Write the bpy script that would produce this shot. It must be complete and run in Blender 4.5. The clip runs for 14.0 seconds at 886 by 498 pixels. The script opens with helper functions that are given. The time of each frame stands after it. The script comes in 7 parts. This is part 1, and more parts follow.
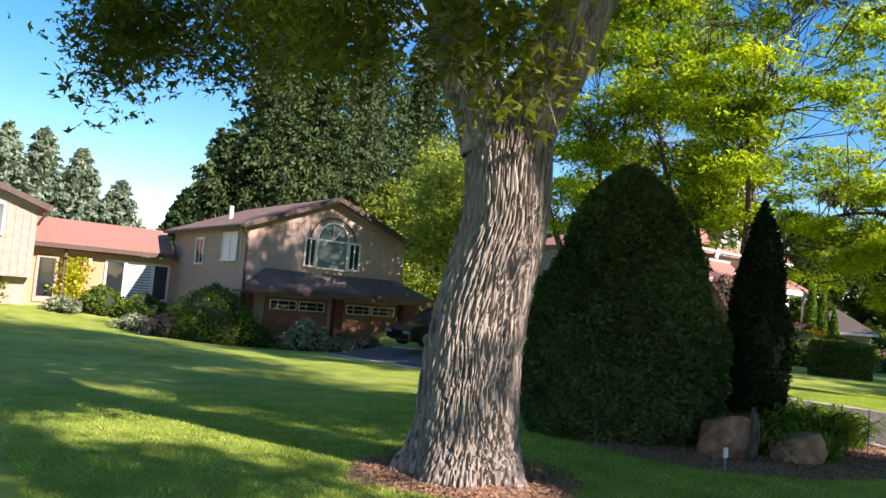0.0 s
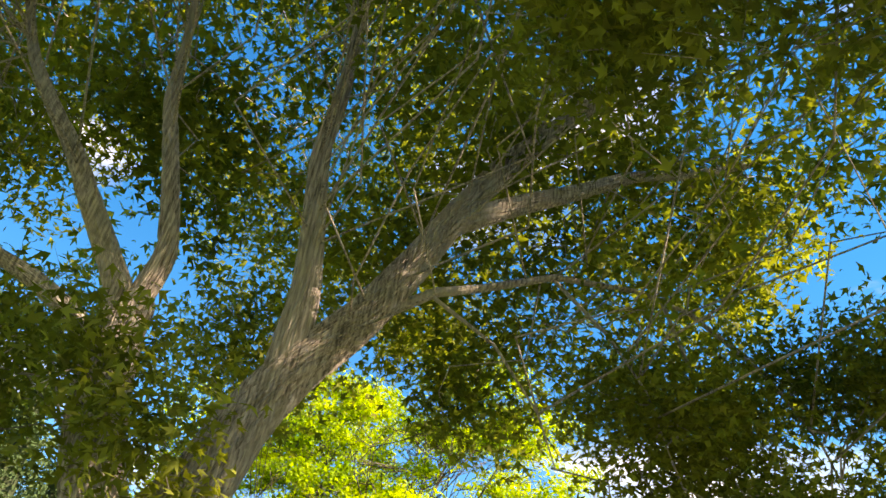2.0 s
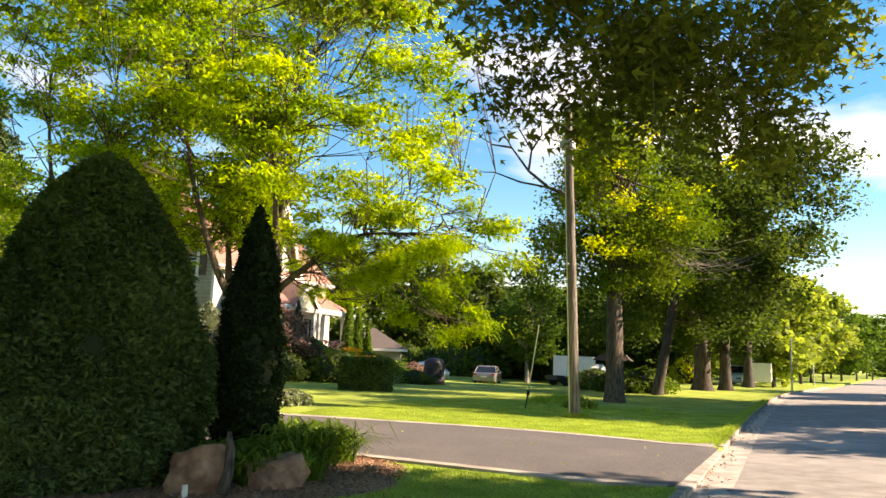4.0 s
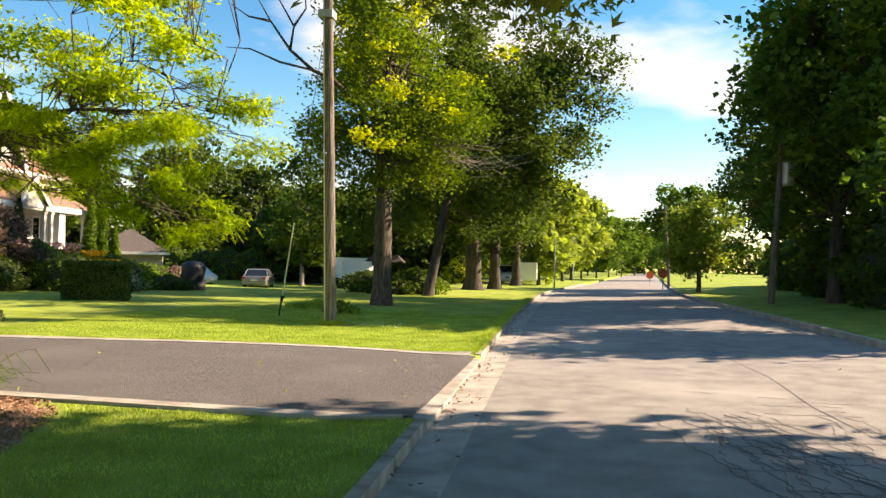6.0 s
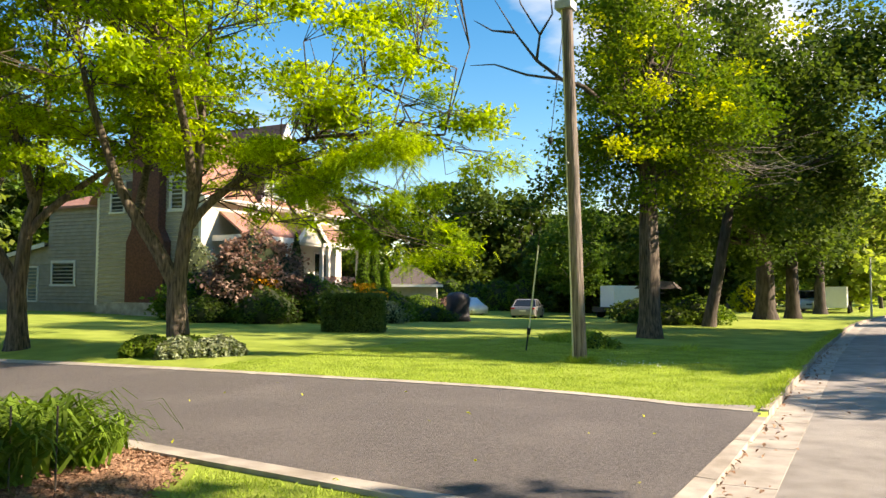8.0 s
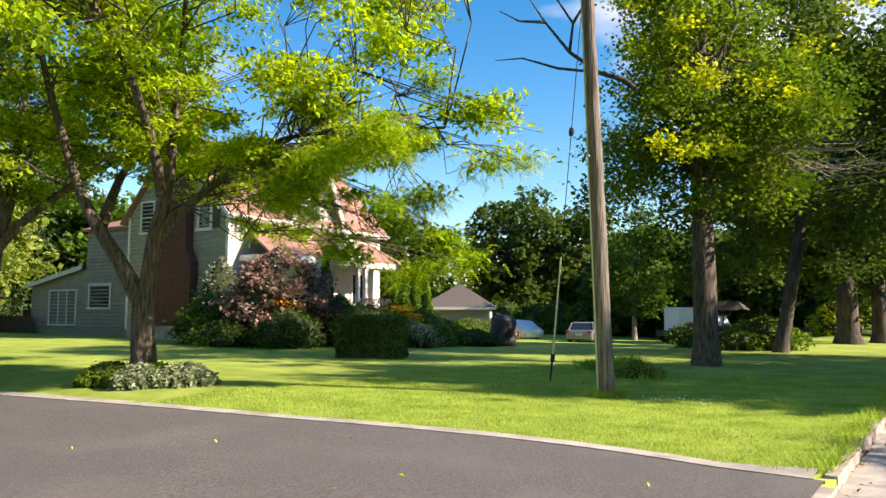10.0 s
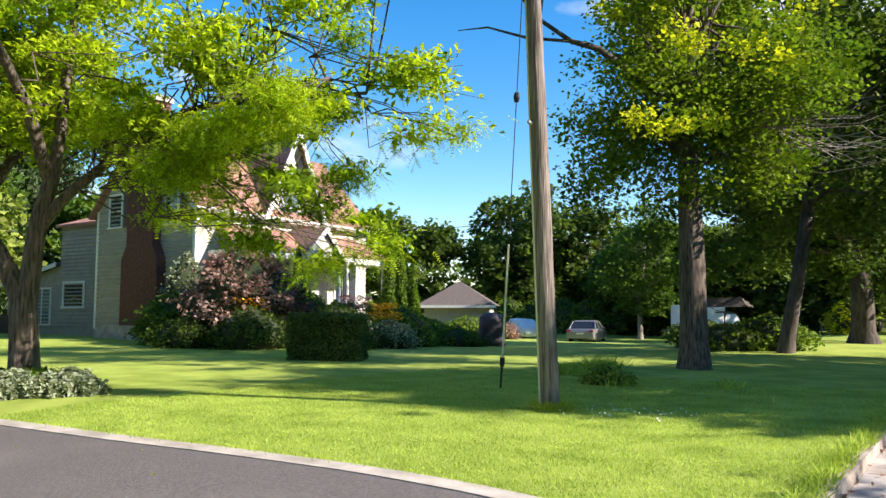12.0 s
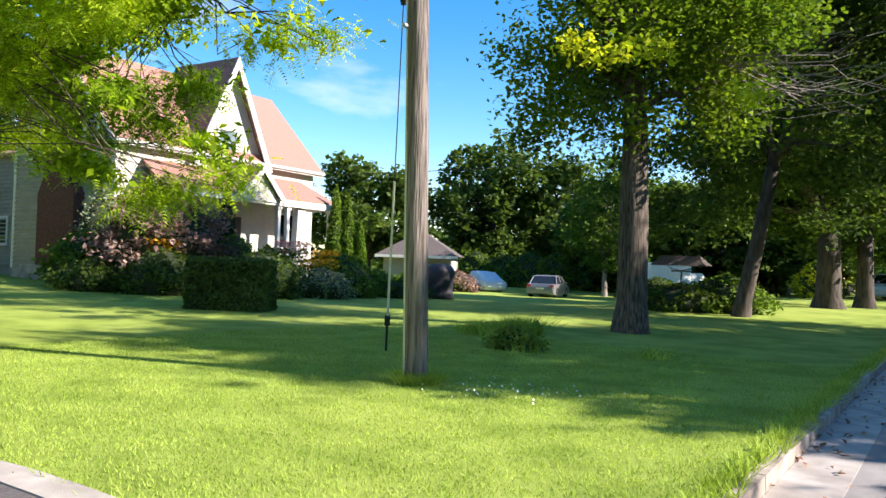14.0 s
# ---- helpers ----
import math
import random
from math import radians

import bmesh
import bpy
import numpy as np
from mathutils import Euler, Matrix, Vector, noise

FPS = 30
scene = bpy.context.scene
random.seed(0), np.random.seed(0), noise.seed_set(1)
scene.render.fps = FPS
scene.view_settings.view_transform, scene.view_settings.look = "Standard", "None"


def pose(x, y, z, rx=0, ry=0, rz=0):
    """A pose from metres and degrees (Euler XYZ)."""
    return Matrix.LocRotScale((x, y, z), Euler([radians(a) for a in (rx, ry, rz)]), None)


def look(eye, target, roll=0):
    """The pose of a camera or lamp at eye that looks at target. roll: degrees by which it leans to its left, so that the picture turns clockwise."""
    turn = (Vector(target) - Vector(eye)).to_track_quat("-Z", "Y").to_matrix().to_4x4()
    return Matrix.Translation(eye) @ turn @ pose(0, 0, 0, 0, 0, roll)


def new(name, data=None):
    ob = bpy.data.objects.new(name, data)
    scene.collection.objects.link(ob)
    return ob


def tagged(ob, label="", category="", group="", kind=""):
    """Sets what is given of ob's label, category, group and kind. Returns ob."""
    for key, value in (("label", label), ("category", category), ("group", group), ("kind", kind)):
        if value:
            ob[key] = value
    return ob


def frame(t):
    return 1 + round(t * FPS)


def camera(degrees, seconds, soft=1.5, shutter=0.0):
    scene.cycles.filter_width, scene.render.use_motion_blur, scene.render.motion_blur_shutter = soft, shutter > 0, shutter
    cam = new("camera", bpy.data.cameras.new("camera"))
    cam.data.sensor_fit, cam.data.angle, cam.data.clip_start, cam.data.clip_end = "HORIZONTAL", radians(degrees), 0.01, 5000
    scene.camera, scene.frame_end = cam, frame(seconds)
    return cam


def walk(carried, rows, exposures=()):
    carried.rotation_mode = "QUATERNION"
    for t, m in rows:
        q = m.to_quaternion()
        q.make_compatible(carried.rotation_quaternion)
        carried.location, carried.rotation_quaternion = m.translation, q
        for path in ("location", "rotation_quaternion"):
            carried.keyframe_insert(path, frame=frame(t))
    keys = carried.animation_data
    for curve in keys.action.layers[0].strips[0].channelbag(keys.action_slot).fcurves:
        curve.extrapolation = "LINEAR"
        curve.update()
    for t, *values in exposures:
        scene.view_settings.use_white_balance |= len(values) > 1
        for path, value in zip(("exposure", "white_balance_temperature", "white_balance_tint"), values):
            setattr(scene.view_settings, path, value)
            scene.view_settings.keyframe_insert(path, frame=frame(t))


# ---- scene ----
cam = camera(60.5, 14.0)
# seconds, eye, turn to the left, tilt upwards, lean to the left
ROWS = [
    (0, 0.699, -0.090, 1.801, 57.72, 4.11, 4.83),
    (0.5, 0.842, -0.016, 1.812, 49.30, 10.32, 5.61),
    (1, 0.870, -0.013, 1.974, 43.69, 20.29, 5.78),
    (1.5, 0.854, 0.029, 1.976, 40.54, 31.94, 7.07),
    (2, 0.808, 0.156, 1.984, 36.46, 37.15, 7.38),
    (2.5, 0.731, 0.366, 1.996, 33.22, 30.35, 6.10),
    (3, 0.622, 0.661, 2.014, 32.88, 18.70, 5.39),
    (3.3, 0.486, 1.035, 1.887, 32.40, 13.93, 3.51),
    (4, 0.523, 1.826, 1.747, 25.78, 8.05, 2.09),
    (6.3, 0.454, 5.229, 1.773, 9.15, 0.88, 1.33),
    (6.5, 0.409, 5.547, 1.794, 11.75, 0.81, 0.87),
    (7, 0.387, 6.279, 1.747, 19.30, 1.26, 0.32),
    (7.5, 0.327, 6.997, 1.729, 25.95, 2.26, 0.13),
    (8, 0.316, 7.685, 1.705, 30.37, 3.16, 0.28),
    (8.2, 0.277, 7.979, 1.689, 31.60, 3.55, 0.28),
    (10.3, 0.104, 11.214, 1.620, 35.76, 5.00, -0.01),
    (10.5, 0.115, 11.458, 1.622, 35.79, 5.06, -0.22),
    (11, 0.168, 12.208, 1.627, 36.21, 5.04, -0.33),
    (11.5, 0.159, 12.938, 1.608, 36.72, 5.20, -0.31),
    (12, 0.135, 13.706, 1.594, 37.02, 4.85, 0.00),
    (12.5, 0.151, 14.419, 1.617, 37.10, 3.96, 0.30),
    (13, 0.153, 15.163, 1.621, 36.80, 2.85, 0.72),
    (13.5, 0.137, 15.927, 1.616, 36.28, 1.88, 1.26),
    (14, 0.130, 16.630, 1.610, 35.70, 1.16, 1.82),
]


def aimed(x, y, z, turn, tilt, lean):
    """A camera's pose from its eye and three angles in degrees."""
    a, b = radians(turn), radians(tilt)
    return look((x, y, z), (x - math.sin(a) * math.cos(b), y + math.cos(a) * math.cos(b), z + math.sin(b)), lean)


walk(cam, [(t, aimed(*row)) for t, *row in ROWS], [(0.0, 1.27, 7100, 24), (0.8, 1.5, 8200, 24), (1.6, 1.95, 9200, 23), (2.4, 2.15, 9200, 23), (3.0, 2.0, 9400, 23), (4.0, 1.67, 9300, 22), (6.5, 1.5, 9100, 19), (8.0, 1.53, 8500, 16), (10.5, 1.38, 7300, 18), (14.0, 1.5, 6600, 18)])
# ---- world and sun ----
SUN_AZ, SUN_EL = radians(68), radians(31)
world = bpy.data.worlds.new("sky")
scene.world = world
world.use_nodes = True
wt = world.node_tree
wt.nodes.clear()
w_out = wt.nodes.new("ShaderNodeOutputWorld")
w_bg = wt.nodes.new("ShaderNodeBackground")
w_sky = wt.nodes.new("ShaderNodeTexSky")
w_sky.sky_type, w_sky.sun_disc = "NISHITA", False
w_sky.sun_elevation, w_sky.sun_rotation = SUN_EL, SUN_AZ
w_sky.air_density, w_sky.dust_density, w_sky.ozone_density = 1.1, 0.0, 3.0
w_co = wt.nodes.new("ShaderNodeTexCoord")
w_map = wt.nodes.new("ShaderNodeMapping")
w_map.inputs["Scale"].default_value = (1.6, 1.6, 4.5)
w_map.inputs["Location"].default_value = (0.538, 11.385, 14.703)
w_no = wt.nodes.new("ShaderNodeTexNoise")
w_no.inputs["Scale"].default_value, w_no.inputs["Detail"].default_value = 1.5, 7
w_rp = wt.nodes.new("ShaderNodeValToRGB")
w_rp.color_ramp.elements[0].position, w_rp.color_ramp.elements[1].position = 0.55, 0.74
w_hs = wt.nodes.new("ShaderNodeHueSaturation")
w_hs.inputs["Saturation"].default_value = 1.42
w_mx = wt.nodes.new("ShaderNodeMix")
w_mx.data_type = "RGBA"
w_mx.inputs[7].default_value = (5.6, 5.8, 6.1, 1)
for a, b in ((w_co.outputs["Generated"], w_map.inputs[0]), (w_map.outputs[0], w_no.inputs["Vector"]), (w_no.outputs["Fac"], w_rp.inputs[0]),
             (w_rp.outputs[0], w_mx.inputs[0]), (w_sky.outputs[0], w_hs.inputs["Color"]), (w_hs.outputs[0], w_mx.inputs[6]), (w_mx.outputs[2], w_bg.inputs[0]), (w_bg.outputs[0], w_out.inputs[0])):
    wt.links.new(a, b)
w_bg.inputs["Strength"].default_value = 0.095
sun = new("sun", bpy.data.lights.new("sun", "SUN"))
sun.data.energy, sun.data.angle, sun.data.color = 5.0, radians(0.6), (1.0, 0.93, 0.82)
sun.matrix_world = look((0, 0, 0), (-math.sin(SUN_AZ) * math.cos(SUN_EL), -math.cos(SUN_AZ) * math.cos(SUN_EL), -math.sin(SUN_EL)))


# ---- materials ----
def material(name, c1, c2=None, scale=4.0, rough=0.8, metal=0.0, bump=0.0, bump_scale=None, spots=None, translucent=None,
             per_island=0.0, per_object=0.0, stretch=(1, 1, 1), transmission=0.0, detail=6, specular=0.4, emit=None):
    """Two colours mixed by noise, fine relief, and optional stains, see-through leaves or variation from piece to piece."""
    m = bpy.data.materials.new(name)
    m.use_nodes = True
    nt = m.node_tree
    N, L = nt.nodes, nt.links
    bs = N["Principled BSDF"]
    bs.inputs["Roughness"].default_value, bs.inputs["Metallic"].default_value = rough, metal
    bs.inputs["Specular IOR Level"].default_value = specular
    co = N.new("ShaderNodeTexCoord")
    mp = N.new("ShaderNodeMapping")
    mp.inputs["Scale"].default_value = stretch
    L.new(co.outputs["Object"], mp.inputs[0])
    color = None
    if c2 is not None:
        no = N.new("ShaderNodeTexNoise")
        no.inputs["Scale"].default_value, no.inputs["Detail"].default_value = scale, detail
        L.new(mp.outputs[0], no.inputs["Vector"])
        rp = N.new("ShaderNodeValToRGB")
        rp.color_ramp.elements[0].position, rp.color_ramp.elements[1].position = 0.33, 0.67
        rp.color_ramp.elements[0].color, rp.color_ramp.elements[1].color = (*c1, 1), (*c2, 1)
        L.new(no.outputs["Fac"], rp.inputs[0])
        color = rp.outputs[0]
        if spots:
            sc, col, lo, hi = spots
            n2 = N.new("ShaderNodeTexNoise")
            n2.inputs["Scale"].default_value, n2.inputs["Detail"].default_value = sc, 4
            L.new(mp.outputs[0], n2.inputs["Vector"])
            r2 = N.new("ShaderNodeMapRange")
            r2.inputs["From Min"].default_value, r2.inputs["From Max"].default_value = lo, hi
            L.new(n2.outputs["Fac"], r2.inputs["Value"])
            mx = N.new("ShaderNodeMix")
            mx.data_type = "RGBA"
            mx.inputs[7].default_value = (*col, 1)
            L.new(r2.outputs[0], mx.inputs[0])
            L.new(color, mx.inputs[6])
            color = mx.outputs[2]
        if per_island or per_object:
            src = N.new("ShaderNodeNewGeometry").outputs["Random Per Island"] if per_island else N.new("ShaderNodeObjectInfo").outputs["Random"]
            amt = per_island or per_object
            mr = N.new("ShaderNodeMapRange")
            mr.inputs["To Min"].default_value, mr.inputs["To Max"].default_value = 1 - amt, 1 + amt
            L.new(src, mr.inputs["Value"])
            hv = N.new("ShaderNodeHueSaturation")
            L.new(mr.outputs[0], hv.inputs["Value"])
            L.new(color, hv.inputs["Color"])
            color = hv.outputs[0]
        L.new(color, bs.inputs["Base Color"])
    else:
        bs.inputs["Base Color"].default_value = (*c1, 1)
    if bump:
        nb = N.new("ShaderNodeTexNoise")
        nb.inputs["Scale"].default_value, nb.inputs["Detail"].default_value = bump_scale or scale * 6, 5
        L.new(mp.outputs[0], nb.inputs["Vector"])
        bp = N.new("ShaderNodeBump")
        bp.inputs["Strength"].default_value, bp.inputs["Distance"].default_value = bump, 0.02
        L.new(nb.outputs["Fac"], bp.inputs["Height"])
        L.new(bp.outputs[0], bs.inputs["Normal"])
    if transmission:
        bs.inputs["Transmission Weight"].default_value = transmission
    if translucent:
        tr = N.new("ShaderNodeBsdfTranslucent")
        hs = N.new("ShaderNodeMix")
        hs.data_type, hs.blend_type = "RGBA", "MULTIPLY"
        hs.inputs[0].default_value = 1
        hs.inputs[7].default_value = (*translucent[1], 1)
        if color is not None:
            L.new(color, hs.inputs[6])
        else:
            hs.inputs[6].default_value = (*c1, 1)
        L.new(hs.outputs[2], tr.inputs[0])
        ms = N.new("ShaderNodeMixShader")
        ms.inputs[0].default_value = translucent[0]
        L.new(bs.outputs[0], ms.inputs[1])
        L.new(tr.outputs[0], ms.inputs[2])
        L.new(ms.outputs[0], N["Material Output"].inputs[0])
    return m


def leafy(name, c1, c2, glow=(1.6, 1.7, 0.7), mixed=0.4, vary=0.35, scale=0.5):
    return material(name, c1, c2, scale=scale, rough=0.75, translucent=(mixed, glow), per_island=vary, detail=3, specular=0.12)


GRASS = material("lawn_soil_and_grass", (0.19, 0.265, 0.045), (0.30, 0.385, 0.08), scale=1.3, rough=0.9, bump=0.8, bump_scale=70, spots=(0.25, (0.36, 0.43, 0.10), 0.5, 0.75), specular=0.1)
BLADE = leafy("grass_blade", (0.21, 0.31, 0.045), (0.40, 0.51, 0.11), glow=(1.3, 1.35, 0.6), mixed=0.35, vary=0.3, scale=1.5)
ASPHALT = material("old_grey_asphalt", (0.205, 0.193, 0.187), (0.305, 0.288, 0.278), scale=2.2, rough=0.9, bump=0.5, bump_scale=160, spots=(0.35, (0.39, 0.368, 0.352), 0.52, 0.75))
BLACKTOP = material("dark_driveway_asphalt", (0.082, 0.075, 0.077), (0.15, 0.138, 0.14), scale=34, rough=0.85, bump=0.7, bump_scale=180, spots=(0.5, (0.165, 0.15, 0.15), 0.48, 0.85))
CONCRETE = material("weathered_concrete", (0.28, 0.255, 0.232), (0.45, 0.415, 0.382), scale=3, rough=0.9, bump=0.4, bump_scale=90, spots=(1.2, (0.24, 0.21, 0.18), 0.58, 0.75))
KERB = material("dirty_kerb_concrete", (0.20, 0.165, 0.14), (0.40, 0.35, 0.30), scale=4, rough=0.95, bump=0.6, bump_scale=60, per_object=0.15)
CRACK = material("crack_filler", (0.05, 0.047, 0.045), (0.10, 0.095, 0.09), rough=0.7)
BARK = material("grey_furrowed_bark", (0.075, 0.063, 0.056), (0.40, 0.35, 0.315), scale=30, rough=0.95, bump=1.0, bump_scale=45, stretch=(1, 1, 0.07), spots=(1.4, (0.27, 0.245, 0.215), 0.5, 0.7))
BARK_DARK = material("dark_bark", (0.035, 0.028, 0.023), (0.10, 0.082, 0.07), scale=7, rough=0.95, bump=1.0, bump_scale=18, stretch=(1, 1, 0.25))
BARK_LOCUST = material("brown_locust_bark", (0.025, 0.02, 0.016), (0.15, 0.12, 0.096), scale=22, rough=0.95, bump=1.0, bump_scale=34, stretch=(1, 1, 0.12))
MAPLE_LEAF = leafy("maple_leaf", (0.068, 0.094, 0.02), (0.18, 0.20, 0.036), glow=(1.65, 1.7, 0.55), mixed=0.42)
LOCUST_LEAF = leafy("honey_locust_leaf", (0.14, 0.26, 0.02), (0.44, 0.55, 0.03), glow=(1.35, 1.35, 0.5), mixed=0.5, vary=0.5)
NORWAY_LEAF = leafy("street_maple_leaf", (0.06, 0.12, 0.015), (0.17, 0.235, 0.02), mixed=0.4)
# Yellow leaves; on the street maple this colour stands for sunlight.
YELLOW_LEAF = leafy("yellow_and_sunlit_leaf", (0.34, 0.38, 0.025), (0.52, 0.52, 0.035), mixed=0.4)
DARK_LEAF = leafy("dark_maple_leaf", (0.038, 0.072, 0.02), (0.10, 0.15, 0.03), mixed=0.33)
MID_LEAF = leafy("garden_tree_leaf", (0.05, 0.11, 0.02), (0.11, 0.18, 0.03), mixed=0.35)
PALE_LEAF = leafy("pale_tree_leaf", (0.16, 0.22, 0.05), (0.26, 0.31, 0.07), mixed=0.4)
SPRUCE_LEAF = leafy("spruce_needle", (0.032, 0.062, 0.024), (0.075, 0.12, 0.048), mixed=0.12, vary=0.2)
BLUE_SPRUCE = leafy("blue_spruce_needle", (0.13, 0.19, 0.15), (0.26, 0.32, 0.25), mixed=0.2)
CEDAR_LEAF = leafy("clipped_cedar_leaf", (0.04, 0.08, 0.026), (0.12, 0.18, 0.06), mixed=0.2)
CEDAR_LIGHT = leafy("young_cedar_leaf", (0.08, 0.16, 0.02), (0.16, 0.25, 0.03), mixed=0.3)
CYPRESS_LEAF = leafy("dark_juniper_leaf", (0.012, 0.03, 0.012), (0.03, 0.055, 0.018), mixed=0.1)
BUSH_LEAF = leafy("shrub_leaf", (0.06, 0.12, 0.02), (0.14, 0.21, 0.035), mixed=0.35)
PURPLE_LEAF = leafy("smoke_bush_leaf", (0.13, 0.07, 0.06), (0.42, 0.30, 0.25), glow=(1.3, 1.0, 0.8), mixed=0.3)
SILVER_LEAF = leafy("silvery_ground_cover_leaf", (0.16, 0.20, 0.13), (0.30, 0.34, 0.24), mixed=0.25)
HOSTA_LEAF = leafy("day_lily_leaf", (0.07, 0.14, 0.02), (0.17, 0.25, 0.04), mixed=0.3)
ORANGE_FLOWER = leafy("orange_petal", (0.6, 0.25, 0.02), (0.75, 0.42, 0.03), mixed=0.3)
PINK_FLOWER = leafy("pink_petal", (0.75, 0.25, 0.28), (0.8, 0.5, 0.45), mixed=0.3)
MULCH = material("brown_bark_mulch", (0.16, 0.085, 0.055), (0.48, 0.29, 0.19), scale=25, rough=1.0, bump=1.0, bump_scale=60)
ROCK = material("red_brown_boulder", (0.23, 0.115, 0.075), (0.44, 0.25, 0.165), scale=4, rough=0.9, bump=0.9, bump_scale=14)
POLE_WOOD = material("weathered_pole_wood", (0.07, 0.056, 0.048), (0.25, 0.215, 0.19), scale=26, rough=0.95, bump=1.0, bump_scale=50, stretch=(1, 1, 0.06))
SIDING_GREY = material("warm_grey_siding", (0.26, 0.24, 0.20), (0.32, 0.295, 0.25), scale=3, rough=0.7, per_island=0.05)
SIDING_WHITE = material("cream_siding", (0.48, 0.455, 0.40), (0.55, 0.525, 0.46), scale=3, rough=0.7)
WHITE_TRIM = material("white_painted_trim", (0.62, 0.60, 0.57), (0.72, 0.70, 0.67), scale=4, rough=0.5)
BRICK_DARK = material("dark_red_brick", (0.08, 0.032, 0.026), (0.15, 0.06, 0.046), scale=9, rough=0.9, bump=0.7, bump_scale=40)
ROOF_RED = material("faded_red_shingle", (0.27, 0.13, 0.10), (0.36, 0.185, 0.15), scale=12, rough=0.9, bump=0.6, bump_scale=50, stretch=(1, 1, 3))
ROOF_BROWN = material("brown_shingle", (0.15, 0.09, 0.075), (0.26, 0.16, 0.135), scale=12, rough=0.9, bump=0.6, bump_scale=50, stretch=(1, 1, 3))
ROOF_GREY = material("grey_brown_shingle", (0.07, 0.058, 0.053), (0.14, 0.115, 0.105), scale=12, rough=0.9, bump=0.6, bump_scale=50)
BOARD_PINK = material("pinkish_grey_board", (0.33, 0.25, 0.22), (0.40, 0.31, 0.275), scale=4, rough=0.8, per_island=0.06)
BRICK_BUFF = material("buff_brick", (0.42, 0.24, 0.15), (0.55, 0.34, 0.22), scale=14, rough=0.9, bump=0.5)
FASCIA_BROWN = material("dark_brown_fascia", (0.06, 0.04, 0.035), (0.10, 0.065, 0.055), scale=5, rough=0.6)
GARAGE_WOOD = material("brown_garage_panel", (0.17, 0.085, 0.06), (0.25, 0.13, 0.095), scale=3, rough=0.6, stretch=(1, 1, 6))
GLASS = material("window_glass", (0.10, 0.14, 0.15), (0.16, 0.21, 0.22), scale=0.8, rough=0.05, specular=0.8)
GLASS_DARK = material("dark_window_glass", (0.02, 0.025, 0.03), rough=0.04, specular=0.8)
BLIND = material("white_slat_blind", (0.62, 0.64, 0.66), (0.7, 0.72, 0.74), scale=3, rough=0.6)
BLACK_PAINT = material("black_car_paint", (0.006, 0.006, 0.009), rough=0.22, specular=0.35)
BLUE_PAINT = material("blue_car_paint", (0.05, 0.13, 0.38), rough=0.18, specular=0.6)
SILVER_PAINT = material("silver_car_paint", (0.26, 0.26, 0.27), rough=0.28, metal=0.4)
WHITE_PAINT = material("white_vehicle_paint", (0.78, 0.79, 0.80), (0.82, 0.83, 0.84), rough=0.35)
COVER = material("pale_grey_car_cover", (0.62, 0.65, 0.66), (0.76, 0.78, 0.78), scale=2, rough=0.8, bump=0.6, bump_scale=6)
BLACK_COVER = material("black_vinyl_cover", (0.012, 0.012, 0.016), (0.025, 0.025, 0.034), scale=3, rough=0.6, bump=0.6, bump_scale=5)
RUBBER = material("tyre_rubber", (0.015, 0.015, 0.015), rough=0.85)
ALLOY = material("alloy_rim", (0.45, 0.45, 0.46), rough=0.35, metal=0.9)
RED_LAMP = material("red_lamp_lens", (0.55, 0.02, 0.02), rough=0.2)
SIGN_RED = material("faded_red_sign", (0.72, 0.10, 0.03), (0.80, 0.16, 0.05), rough=0.5)
STEEL = material("galvanised_steel", (0.42, 0.43, 0.43), (0.52, 0.53, 0.53), scale=10, rough=0.5, metal=0.7)
WIRE = material("black_cable", (0.02, 0.02, 0.02), rough=0.6)
GUARD = material("pale_yellow_guy_guard", (0.60, 0.60, 0.42), (0.70, 0.69, 0.52), scale=3, rough=0.5)
IRON = material("black_iron", (0.02, 0.02, 0.022), rough=0.5)


